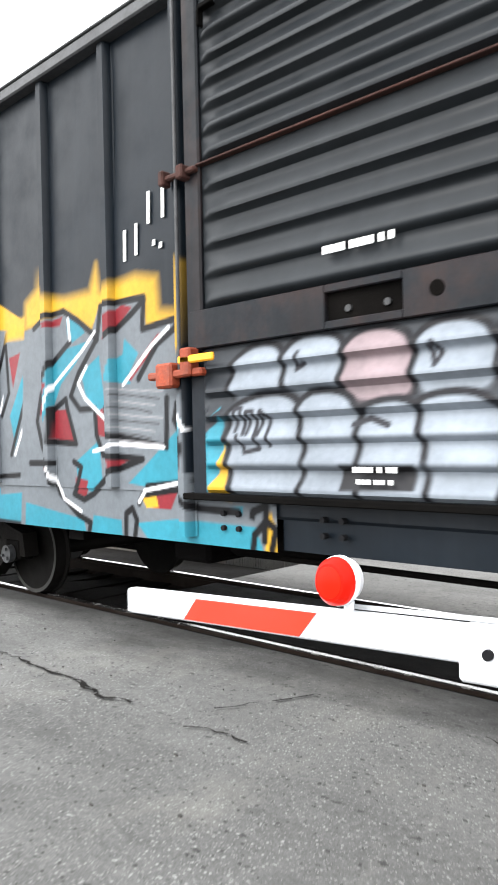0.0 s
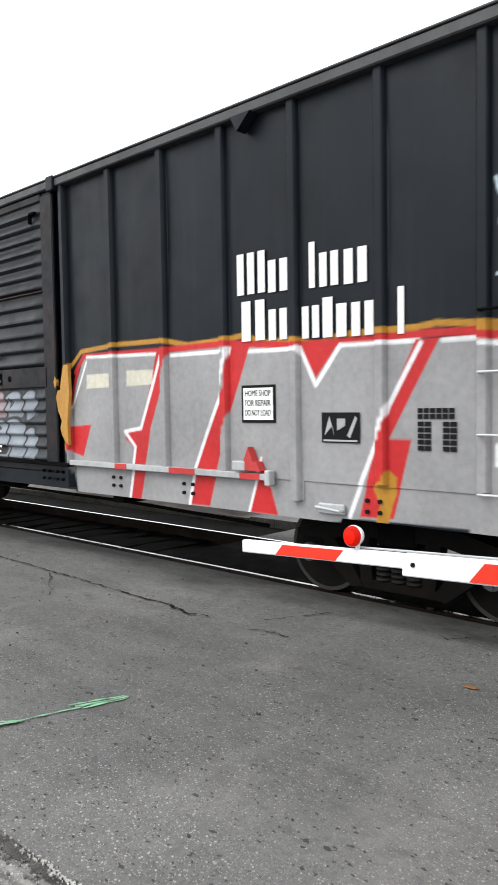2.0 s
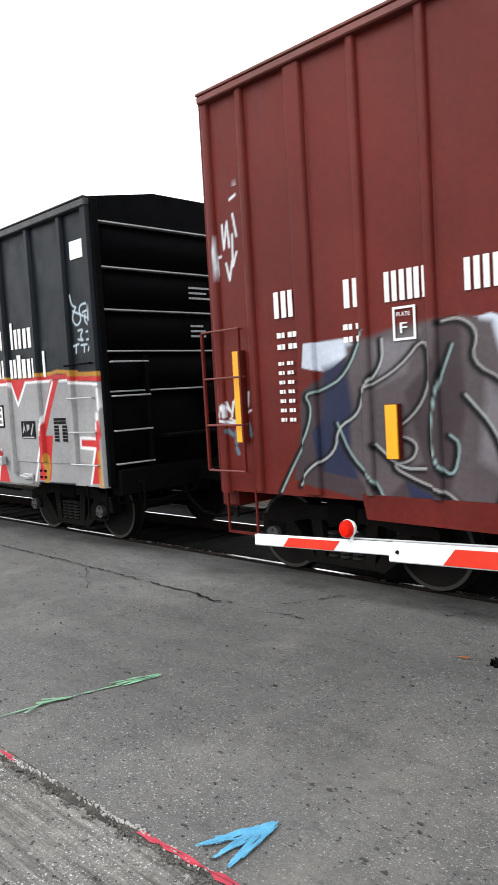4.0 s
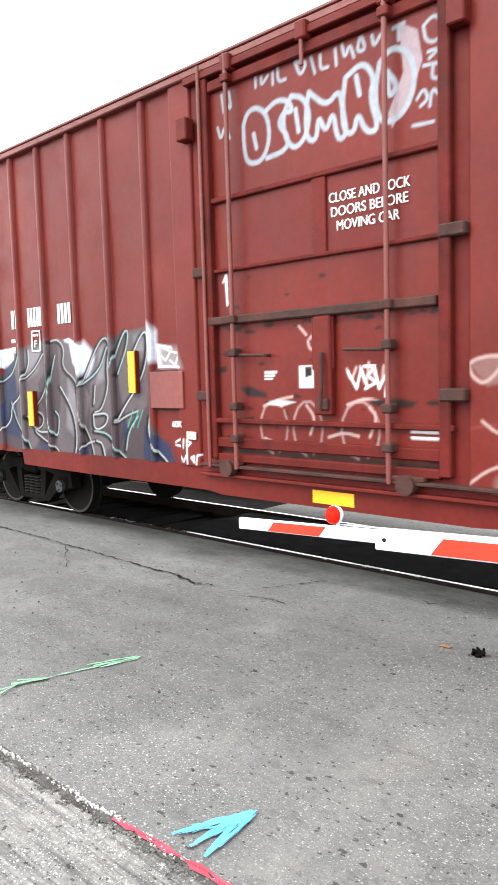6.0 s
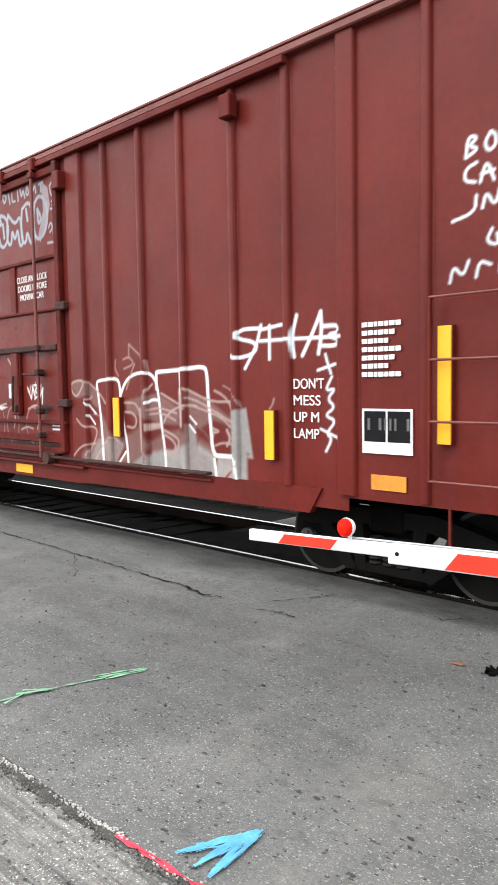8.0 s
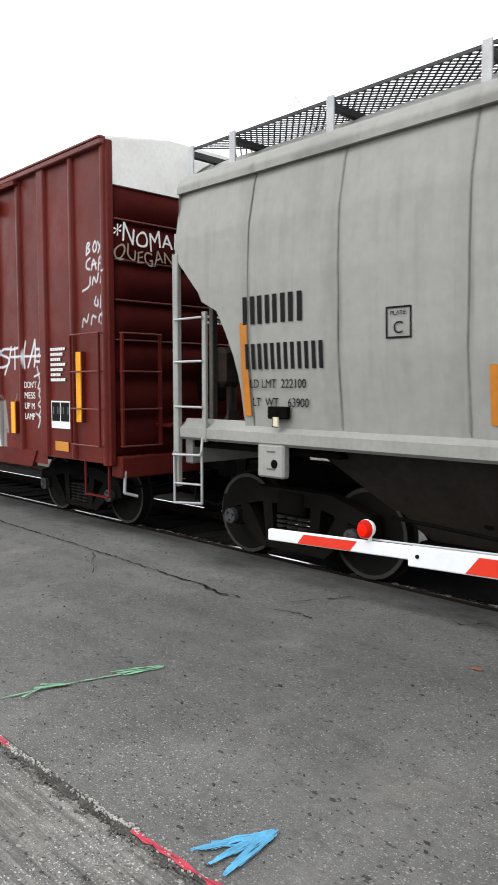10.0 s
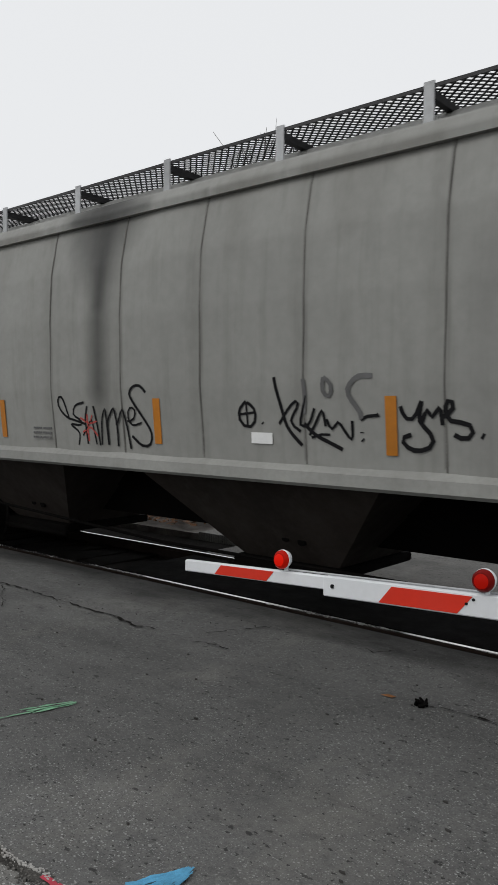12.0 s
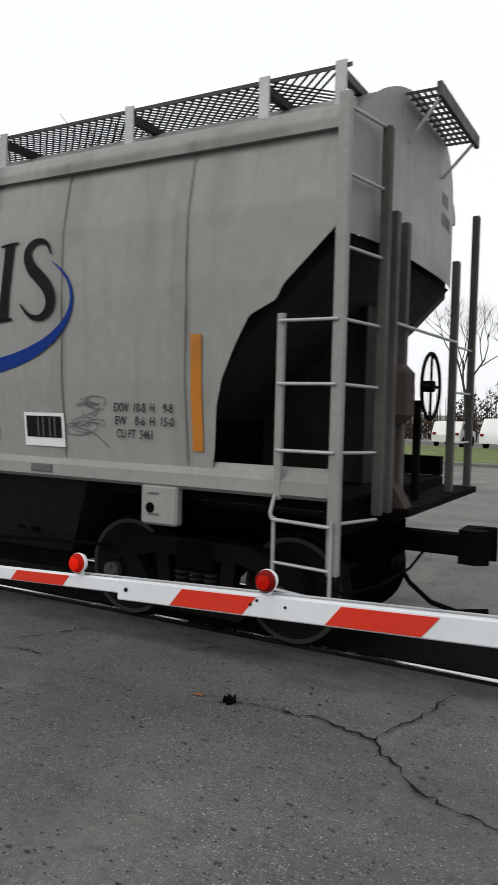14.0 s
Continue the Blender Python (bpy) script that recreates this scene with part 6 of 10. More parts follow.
    p.stroke((0.30, 0.17, 0.155), 0.02, [(16.99, 2.22), (17.01, 2.10)], 0.02)
    p.stroke(CHALK, 0.022, [(20.95,3.60),(20.97,3.76),(21.05,3.73),(20.97,3.68),(21.06,3.65),(20.95,3.60)])
    p.stroke(CHALK, 0.022, [(21.15,3.75),(21.10,3.68),(21.13,3.61),(21.19,3.64),(21.19,3.72),(21.15,3.75)])
    p.stroke(CHALK, 0.022, [(21.22,3.73),(21.32,3.60)])
    p.stroke(CHALK, 0.022, [(21.31,3.75),(21.23,3.60)])
    p.stroke(CHALK, 0.022, [(21.04,3.55),(20.95,3.52),(20.94,3.43),(21.03,3.41)])
    p.stroke(CHALK, 0.022, [(21.07,3.40),(21.12,3.56),(21.18,3.40)])
    p.stroke(CHALK, 0.022, [(21.08,3.46),(21.18,3.47)])
    p.stroke(CHALK, 0.022, [(21.23,3.38),(21.25,3.56),(21.34,3.53),(21.33,3.47),(21.25,3.46)])
    p.stroke(CHALK, 0.022, [(20.84,3.15),(21.03,3.19),(21.04,3.31)])
    p.stroke(CHALK, 0.022, [(21.09,3.21),(21.12,3.33),(21.19,3.20),(21.23,3.34)])
    p.stroke(CHALK, 0.022, [(21.28,3.22),(21.30,3.34),(21.39,3.36)])
    p.stroke(CHALK, 0.022, [(21.17,3.05),(21.12,2.96),(21.22,2.92),(21.21,3.01)])
    p.stroke(CHALK, 0.022, [(21.29,3.06),(21.27,2.91)])
    p.stroke(CHALK, 0.022, [(20.82,2.69),(20.85,2.82),(20.93,2.72),(20.98,2.84)])
    p.stroke(CHALK, 0.022, [(21.04,2.71),(21.07,2.83),(21.16,2.79)])
    p.stroke(CHALK, 0.022, [(21.23,2.73),(21.24,2.82),(21.37,2.84),(21.28,2.71)])
    p.line(CHALK, 0.026, [(6.93,3.33),(7.05,3.34)])
    p.line(CHALK, 0.026, [(6.98,3.51),(7.00,3.16)])
    p.line(CHALK, 0.026, [(7.09,3.65),(7.10,3.41),(7.16,3.67),(7.18,3.42)])
    p.line(CHALK, 0.026, [(7.12,3.26),(7.16,3.09),(7.21,3.27)])
    p.line(CHALK, 0.026, [(7.22,3.88),(7.30,3.91)])
    p.line(CHALK, 0.026, [(7.25,3.73),(7.29,3.51)])
    p.line(CHALK, 0.026, [(7.23,3.53),(7.22,3.22),(7.28,3.35)])
    p.line(CHALK, 0.026, [(6.87,1.79),(6.91,1.70),(6.97,1.83)])
    p.line(CHALK, 0.026, [(6.99,1.70),(6.99,1.81),(7.06,1.76)])
    p.line(CHALK, 0.026, [(7.08,1.70),(7.11,1.85),(7.18,1.87)])
    p.line(CHALK, 0.026, [(6.91,1.66),(7.12,1.63)])
    p.line(CHALK, 0.02, [(7.01, 1.85), (7.08, 1.73), (7.14, 1.88)])
    p.line(CHALK, 0.02, [(7.24, 1.84), (7.15, 1.83), (7.16, 1.74), (7.25, 1.75)])
    p.line(CHALK, 0.02, [(7.16, 1.79), (7.23, 1.80)])
    p.line(CHALK, 0.02, [(7.29, 1.94), (7.26, 1.79), (7.32, 1.80), (7.34, 1.94)])
    p.line(CHALK, 0.02, [(7.05, 1.68), (7.13, 1.65), (7.36, 1.76)])
    p.line((0.10, 0.16, 0.20), 0.05, [(7.01, 1.55), (7.08, 1.51)])
    p.line((0.10, 0.16, 0.20), 0.05, [(7.13, 1.55), (7.12, 1.43), (7.17, 1.46), (7.16, 1.55)])
    p.line((0.10, 0.16, 0.20), 0.05, [(7.32, 1.62), (7.34, 1.51)])
    p.line((0.10, 0.16, 0.20), 0.05, [(7.12, 1.37), (7.14, 1.32)])
    p.area((0.20, 0.17, 0.17), [(11.75, 2.25), (12.07, 2.23), (12.17, 2.02), (11.77, 2.00)], 0.1)
    p.line(CHALK, 0.016, [(11.98, 1.21), (12.09, 1.26), (12.08, 1.17), (11.98, 1.18)])
    p.line(CHALK, 0.016, [(12.10, 1.35), (12.09, 1.17)])
    p.line(CHALK, 0.016, [(12.16, 1.25), (12.15, 1.16)])
    p.line(CHALK, 0.016, [(12.21, 1.25), (12.21, 1.10)])
    p.line(CHALK, 0.016, [(12.21, 1.24), (12.28, 1.22), (12.21, 1.17)])
    p.line(CHALK, 0.016, [(12.07, 0.99), (12.09, 1.09), (12.15, 1.01), (12.21, 1.10), (12.21, 0.99)])
    p.line(CHALK, 0.016, [(12.27, 1.06), (12.32, 1.08), (12.32, 1.01), (12.27, 1.06)])
    p.line(CHALK, 0.016, [(12.35, 0.99), (12.37, 1.09), (12.43, 1.10)])
    p.line(CHALK, 0.016, [(12.44, 1.07), (12.49, 1.09), (12.44, 1.02), (12.50, 1.02)])
    p.line(CHALK, 0.016, [(11.82, 2.25), (11.93, 2.19), (11.85, 2.10), (11.78, 2.15)])
    p.line(CHALK, 0.016, [(11.96, 2.19), (12.07, 2.17), (12.01, 2.05), (11.92, 2.10)])
    p.line(CHALK, 0.016, [(11.78, 2.04), (12.13, 2.02)])
    p.stroke(CHALK, 0.034, [(18.79, 2.47), (18.51, 2.48), (18.44, 2.39), (18.74, 2.34), (18.71, 2.23), (18.45, 2.19), (18.39, 2.23)])
    p.stroke(CHALK, 0.034, [(18.79, 2.50), (18.73, 2.30), (18.57, 2.09)])
    p.stroke(CHALK, 0.03, [(18.90, 2.49), (18.90, 2.17)])
    p.stroke(CHALK, 0.03, [(18.81, 2.46), (19.06, 2.49)])
    p.stroke(CHALK, 0.03, [(18.78, 2.35), (19.08, 2.35)])
    p.stroke(CHALK, 0.036, [(19.25, 2.56), (19.19, 2.36), (19.22, 2.18)])
    p.stroke(CHALK, 0.03, [(19.12, 2.35), (19.78, 2.34)])
    p.stroke(CHALK, 0.036, [(19.54, 2.57), (19.45, 2.40), (19.32, 2.19)])
    p.stroke(CHALK, 0.036, [(19.54, 2.57), (19.55, 2.39), (19.51, 2.20)])
    p.stroke(CHALK, 0.034, [(19.57, 2.44), (19.75, 2.44), (19.76, 2.38), (19.60, 2.36), (19.76, 2.31), (19.71, 2.26), (19.53, 2.27)])
    p.stroke(CHALK, 0.024, [(19.59, 2.19), (19.61, 2.12), (19.65, 2.02)])
    p.stroke(CHALK, 0.024, [(19.50, 2.05), (19.70, 2.10)])
    p.stroke(CHALK, 0.022, [(19.66, 1.99), (19.58, 1.86), (19.71, 1.89), (19.60, 1.79), (19.70, 1.72), (19.57, 1.64), (19.71, 1.60), (19.59, 1.48), (19.66, 1.44), (19.59, 1.32)])
    p.stroke(CHALK, 0.02, [(19.53, 1.52), (19.74, 1.44)])
    return p


def red_door_graffiti():
    d = Paint(CAR_RED)
    d.area(HAZE, [(14.86,4.63),(15.03,4.52),(15.07,4.29),(14.96,4.04),(14.79,3.85),(14.75,3.96),(14.90,4.25)])
    d.stroke(FROST, 0.046, [(13.16, 4.26), (13.16, 4.05), (13.20, 3.90), (13.38, 3.88), (13.49, 4.04), (13.47, 4.27), (13.35, 4.38), (13.22, 4.37), (13.16, 4.26)])
    d.stroke(FROST, 0.046, [(13.29, 4.15), (13.32, 4.02)])
    d.stroke(FROST, 0.046, [(13.45, 4.32), (13.58, 4.38), (13.72, 4.34), (13.77, 4.23), (13.66, 4.26), (13.59, 4.16), (13.71, 4.04), (13.69, 3.92), (13.45, 3.90)])
    d.stroke(FROST, 0.046, [(13.75, 4.37), (13.65, 4.23), (13.67, 4.03), (13.78, 3.90), (13.92, 3.99), (13.96, 4.18), (13.88, 4.33), (13.75, 4.37)])
    d.stroke(FROST, 0.046, [(13.80, 4.24), (13.83, 4.05)])
    d.stroke(FROST, 0.046, [(13.95, 4.35), (13.91, 4.17), (13.92, 3.96), (14.03, 3.92), (14.05, 4.14), (14.13, 3.96), (14.21, 4.14), (14.25, 3.87), (14.35, 3.90), (14.31, 4.11), (14.28, 4.29), (14.14, 4.18), (13.95, 4.35)])
    d.stroke(FROST, 0.046, [(14.34, 4.36), (14.30, 4.13), (14.32, 3.93), (14.42, 3.89), (14.46, 4.06), (14.54, 3.87), (14.67, 3.87), (14.58, 4.14), (14.63, 4.29), (14.52, 4.44), (14.34, 4.36)])
    d.stroke(FROST, 0.046, [(14.45, 4.34), (14.48, 4.19)])
    d.stroke(FROST, 0.046, [(14.68, 4.38), (14.63, 4.18), (14.65, 3.98), (14.75, 3.89), (14.92, 3.95), (15.01, 4.15), (14.97, 4.37), (14.80, 4.47), (14.68, 4.38)])
    d.stroke(FROST, 0.046, [(14.75, 4.29), (14.76, 4.08), (14.85, 4.16), (14.75, 4.29)])
    d.stroke(FROST, 0.026, [(15.08,4.53),(15.18,4.59),(15.26,4.48),(15.20,4.38),(15.10,4.41),(15.08,4.53)])
    d.stroke(FROST, 0.026, [(15.12,4.33),(15.22,4.33),(15.13,4.28)])
    d.stroke(FROST, 0.026, [(15.08,4.24),(15.26,4.22)])
    d.stroke(FROST, 0.026, [(15.16,4.22),(15.15,4.12),(15.24,4.12)])
    d.stroke(FROST, 0.026, [(15.02,4.01),(15.08,4.08),(15.12,3.99),(15.05,3.95)])
    d.stroke(FROST, 0.026, [(15.13,3.93),(15.15,4.06),(15.21,4.00)])
    d.stroke(FROST, 0.026, [(15.27,4.03),(15.23,3.91)])
    d.stroke(FROST, 0.026, [(14.98,3.82),(15.16,3.81)])
    d.stroke(FROST, 0.03, [(13.33,4.70),(13.33,4.56)])
    d.stroke(FROST, 0.03, [(13.40,4.63),(13.40,4.55),(13.48,4.62)])
    d.stroke(FROST, 0.03, [(13.54,4.63),(13.54,4.53)])
    d.stroke(FROST, 0.03, [(13.60,4.67),(13.60,4.53),(13.69,4.53)])
    d.stroke(FROST, 0.03, [(13.80,4.65),(13.86,4.50),(13.94,4.61),(13.80,4.65)])
    d.stroke(FROST, 0.03, [(13.98,4.63),(14.02,4.49)])
    d.stroke(FROST, 0.03, [(14.08,4.62),(14.08,4.50),(14.16,4.50)])
    d.stroke(FROST, 0.03, [(14.24,4.62),(14.25,4.49)])
    d.stroke(FROST, 0.03, [(14.31,4.63),(14.34,4.51),(14.39,4.62),(14.43,4.50)])
    d.stroke(FROST, 0.03, [(14.49,4.63),(14.46,4.53),(14.55,4.52),(14.51,4.63)])
    d.stroke(FROST, 0.03, [(14.61,4.61),(14.63,4.51),(14.71,4.62),(14.73,4.51)])
    d.stroke(FROST, 0.03, [(14.81,4.60),(14.91,4.61)])
    d.stroke(FROST, 0.03, [(14.86,4.60),(14.86,4.50)])
    d.stroke(FROST, 0.03, [(12.88,4.61),(12.90,4.45)])
    d.stroke(FROST, 0.03, [(12.98,4.61),(13.01,4.43),(12.92,4.54)])
    d.stroke(FROST, 0.03, [(12.81,4.32),(12.85,4.19),(12.91,4.33),(12.97,4.19)])
    d.stroke(PALE, 0.026, [(14.31,1.95),(14.35,1.84),(14.41,1.96)])
    d.stroke(PALE, 0.026, [(14.45,1.97),(14.51,1.78),(14.54,2.00)])
    d.stroke(PALE, 0.026, [(14.58,1.92),(14.66,1.78),(14.69,1.97)])
    d.stroke(PALE, 0.026, [(13.90,2.23),(13.96,2.28),(14.01,2.23),(13.99,2.15),(13.90,2.13),(13.88,2.21)])
    d.stroke(PALE, 0.026, [(13.78,2.35),(13.86,2.27)])
    d.stroke(PALE, 0.026, [(14.10,2.37),(14.05,2.28)])
    d.stroke(PALE, 0.026, [(13.33,1.62),(13.50,1.68),(13.68,1.71)])
    d.stroke(PALE, 0.026, [(14.31,1.64),(14.50,1.70),(14.65,1.67)])
    d.stroke(PALE, 0.026, [(13.33,1.31),(13.49,1.26),(13.76,1.24)])
    d.stroke(PALE, 0.026, [(13.85,1.63),(13.95,1.52),(13.89,1.37)])
    d.stroke(PALE, 0.026, [(14.54,1.62),(14.62,1.54),(14.54,1.37)])
    d.stroke(PALE, 0.026, [(14.10,1.35),(14.27,1.40),(14.42,1.37)])
    wear, scuff = (0.016, 0.009, 0.008), (0.30, 0.20, 0.19)
    rnd = random.Random(23)
    for k in range(70):
        x, z = rnd.uniform(12.7, 15.25), rnd.choice((rnd.uniform(1.1, 1.75), rnd.uniform(1.1, 1.75), rnd.uniform(1.7, 3.0), rnd.uniform(2.36, 2.42)))
        r = rnd.uniform(0.008, 0.035)
        d.area(wear, [(x + r * rnd.uniform(0.6, 3.2) * math.cos(0.9 * i), z + r * rnd.uniform(0.4, 1.2) * math.sin(0.9 * i)) for i in range(7)], 0.02)
    d.area(wear, [(13.02, 1.80), (13.15, 1.81), (13.37, 1.74), (13.36, 1.70), (13.12, 1.71)], 0.03)
    d.area(wear, [(14.54, 1.68), (14.8, 1.70), (15.0, 1.67), (14.95, 1.62), (14.6, 1.63)], 0.03)
    d.line(wear, 0.05, [(12.75, 1.17), (15.2, 1.15)], 0.04)
    d.line(wear, 0.04, [(12.72, 1.2), (12.72, 2.9)], 0.05)
    for cx, rx in ((13.45, 0.17), (13.86, 0.17), (14.44, 0.2)):
        d.line(scuff, 0.018, [(cx + rx * math.cos(a), 1.42 + 0.25 * math.sin(a)) for a in np.linspace(0.9, 4.6, 9)], 0.02)
        d.line(scuff, 0.014, [(cx + rx * math.cos(a), 1.42 + 0.25 * math.sin(a)) for a in np.linspace(-1.2, 0.7, 6)], 0.02)
    d.area((0.5, 0.5, 0.5), [(13.36, 1.64), (13.5, 1.68), (13.72, 1.66), (13.55, 1.62)], 0.02)
    d.line(WHITE, 0.02, [(14.32, 1.93), (14.41, 1.78), (14.46, 1.95), (14.52, 1.80)], 0.014)
    d.line(WHITE, 0.02, [(14.49, 1.97), (14.6, 1.97), (14.53, 1.89), (14.61, 1.83), (14.5, 1.78)], 0.014)
    d.line(WHITE, 0.02, [(14.60, 1.95), (14.64, 1.78), (14.73, 1.93), (14.70, 1.72)], 0.014)
    for k in range(3):
        d.line(WHITE, 0.014, [(13.35, 1.94 - 0.03 * k), (13.50 - 0.03 * k, 1.94 - 0.03 * k)], 0.01)
    for k in range(2):
        d.line(WHITE, 0.02, [(14.95, 1.43 - 0.05 * k), (15.19, 1.43 - 0.05 * k)], 0.01)
    d.area((0.6, 0.6, 0.58), [(13.77, 1.99), (13.94, 1.99), (13.94, 1.79), (13.77, 1.79)], 0.014)
    d.area(wear, [(13.84, 1.98), (13.92, 1.98), (13.92, 1.90), (13.84, 1.88)], 0.014)
    d.line(WHITE, 0.03, [(12.86, 2.9), (12.87, 2.62)], 0.012)
    d.line(WHITE, 0.02, [(12.82, 2.84), (12.86, 2.9)], 0.012)
    return d


def hopper_tags():
    tags = []
    tags.append(("black_spray", 0.026, [(28.08, 1.86), (27.96, 1.91), (27.86, 2.02), (27.88, 2.12), (27.95, 2.13), (28.00, 2.02), (28.06, 1.87)]))
    tags.append(("black_spray", 0.026, [(28.05, 1.87), (28.21, 1.84), (28.34, 1.81)]))
    tags.append(("black_spray", 0.026, [(28.34, 2.05), (28.17, 2.02), (28.12, 1.91), (28.30, 1.84), (28.28, 1.79), (28.06, 1.81), (28.25, 1.71), (28.20, 1.57)]))
    tags.append(("black_spray", 0.026, [(28.39, 2.01), (28.34, 1.86), (28.37, 1.59)]))
    tags.append(("black_spray", 0.022, [(28.29, 1.68), (28.46, 1.88), (28.52, 1.59)]))
    tags.append(("black_spray", 0.026, [(28.50, 2.01), (28.55, 1.80), (28.58, 1.58)]))
    tags.append(("black_spray", 0.022, [(28.61, 1.59), (28.63, 1.88), (28.70, 2.01), (28.72, 1.59)]))
    tags.append(("black_spray", 0.026, [(28.73, 1.59), (28.72, 1.85), (28.84, 2.01), (28.88, 1.81), (28.88, 1.58)]))
    tags.append(("black_spray", 0.026, [(28.89, 1.83), (28.98, 2.00), (29.04, 1.80), (29.08, 1.56)]))
    tags.append(("black_spray", 0.022, [(29.05, 1.85), (29.16, 1.87), (29.19, 1.98), (29.09, 2.01), (29.05, 1.89), (29.12, 1.80), (29.27, 1.84)]))
    tags.append(("black_spray", 0.030, [(29.36, 2.15), (29.28, 2.23), (29.16, 2.22), (29.09, 2.14), (29.19, 2.01), (29.32, 1.87), (29.42, 1.74), (29.40, 1.61), (29.26, 1.59), (29.11, 1.70)]))
    tags.append(("red_spray", 0.022, [(28.26, 1.88), (28.42, 1.81), (28.55, 1.85)]))
    tags.append(("red_spray", 0.022, [(28.29, 1.72), (28.44, 1.79), (28.55, 1.68)]))
    tags.append(("red_spray", 0.022, [(28.38, 1.92), (28.39, 1.62)]))
    tags.append(("red_spray", 0.018, [(28.47, 1.91), (28.34, 1.69)]))
    tags.append(("black_spray", 0.030, [(30.69, 2.06), (30.61, 2.00), (30.59, 1.90), (30.65, 1.82), (30.74, 1.81), (30.80, 1.88), (30.79, 2.00), (30.70, 2.05)]))
    tags.append(("black_spray", 0.022, [(30.69, 2.05), (30.70, 1.83)]))
    tags.append(("black_spray", 0.022, [(30.60, 1.94), (30.79, 1.96)]))
    tags.append(("black_spray", 0.030, [(30.87, 1.87), (30.88, 1.86)]))
    tags.append(("black_spray", 0.033, [(31.02, 2.27), (31.04, 2.17), (31.09, 2.01), (31.14, 1.84), (31.22, 1.75), (31.30, 1.68)]))
    tags.append(("black_spray", 0.026, [(31.06, 1.86), (31.15, 1.98), (31.25, 2.08), (31.29, 2.05), (31.22, 1.94), (31.16, 1.89), (31.22, 1.84), (31.29, 1.80)]))
    tags.append(("faded_spray", 0.037, [(31.33, 2.25), (31.35, 2.11), (31.33, 1.95)]))
    tags.append(("black_spray", 0.026, [(31.35, 2.11), (31.32, 1.98), (31.27, 1.84), (31.38, 1.85), (31.44, 2.00)]))
    tags.append(("black_spray", 0.026, [(31.38, 1.77), (31.46, 1.89), (31.52, 2.01), (31.55, 1.85)]))
    tags.append(("black_spray", 0.033, [(31.33, 1.87), (31.44, 1.77), (31.57, 1.72), (31.71, 1.66)]))
    tags.append(("black_spray", 0.021, [(31.40, 1.75), (31.50, 1.78), (31.59, 1.78)]))
    tags.append(("black_spray", 0.026, [(31.56, 1.91), (31.61, 1.80), (31.67, 1.91), (31.73, 1.82), (31.81, 1.72), (31.81, 1.90)]))
    tags.append(("faded_spray", 0.037, [(31.54, 2.26), (31.63, 2.20), (31.60, 2.08), (31.52, 2.14), (31.54, 2.26)]))
    tags.append(("faded_spray", 0.044, [(32.01, 2.26), (31.87, 2.27), (31.76, 2.16), (31.81, 2.06), (31.90, 1.97), (31.90, 1.91)]))
    tags.append(("black_spray", 0.026, [(31.89, 1.91), (31.95, 1.95), (32.09, 1.94), (32.04, 1.96)]))
    tags.append(("black_spray", 0.037, [(31.90, 1.81), (31.90, 1.80)]))
    tags.append(("black_spray", 0.037, [(31.90, 1.75), (31.91, 1.74)]))
    tags.append(("black_spray", 0.033, [(32.25, 2.02), (32.29, 1.91), (32.36, 1.91), (32.43, 2.06)]))
    tags.append(("black_spray", 0.037, [(32.43, 2.06), (32.40, 1.90), (32.50, 1.82), (32.54, 1.75), (32.50, 1.70), (32.41, 1.67), (32.31, 1.69), (32.25, 1.74), (32.26, 1.79), (32.34, 1.80)]))
    tags.append(("black_spray", 0.033, [(32.43, 1.90), (32.48, 2.02), (32.51, 1.91), (32.58, 2.04), (32.60, 1.88)]))
    tags.append(("black_spray", 0.037, [(32.58, 1.93), (32.70, 1.99), (32.69, 2.08), (32.63, 2.07), (32.62, 1.97), (32.65, 1.88), (32.74, 1.92), (32.83, 1.89), (32.85, 1.83), (32.81, 1.77), (32.73, 1.78), (32.69, 1.81)]))
    tags.append(("black_spray", 0.044, [(32.90, 1.81), (32.92, 1.80)]))
    tags.append(("black_spray", 0.037, [(33.56, 2.10), (33.62, 1.95), (33.71, 1.94)]))
    tags.append(("black_spray", 0.030, [(33.75, 2.11), (33.73, 2.02), (33.77, 1.91), (33.82, 1.93), (33.81, 2.05), (33.76, 2.10)]))
    tags.append(("black_spray", 0.041, [(33.62, 1.94), (33.61, 1.86), (33.66, 1.77), (33.75, 1.74), (33.78, 1.82)]))
    tags.append(("black_spray", 0.030, [(33.84, 1.91), (33.86, 2.02), (33.90, 1.93)]))
    tags.append(("black_spray", 0.030, [(33.89, 1.91), (33.93, 2.04), (33.95, 1.89), (33.97, 2.04)]))
    tags.append(("black_spray", 0.033, [(33.98, 2.05), (34.01, 1.91), (34.06, 2.08)]))
    tags.append(("black_spray", 0.037, [(34.06, 2.09), (34.09, 1.90), (34.16, 1.96), (34.19, 2.06), (34.14, 2.11), (34.09, 2.02), (34.11, 1.89), (34.19, 1.84), (34.28, 1.85), (34.32, 1.91), (34.28, 1.97), (34.22, 1.93)]))
    tags.append(("black_spray", 0.044, [(34.23, 2.04), (34.24, 2.04)]))
    tags.append(("faded_spray", 0.044, [(33.50, 2.29), (33.41, 2.23), (33.41, 2.15), (33.47, 2.10), (33.56, 2.09)]))
    tags.append(("faded_spray", 0.022, [(33.64, 2.35), (33.68, 2.26)]))
    tags.append(("black_spray", 0.052, [(34.18, 2.14), (34.22, 2.04), (34.28, 1.95)]))
    tags.append(("black_spray", 0.033, [(34.28, 1.95), (34.32, 1.86), (34.39, 1.78), (34.48, 1.88), (34.46, 2.00), (34.35, 2.03)]))
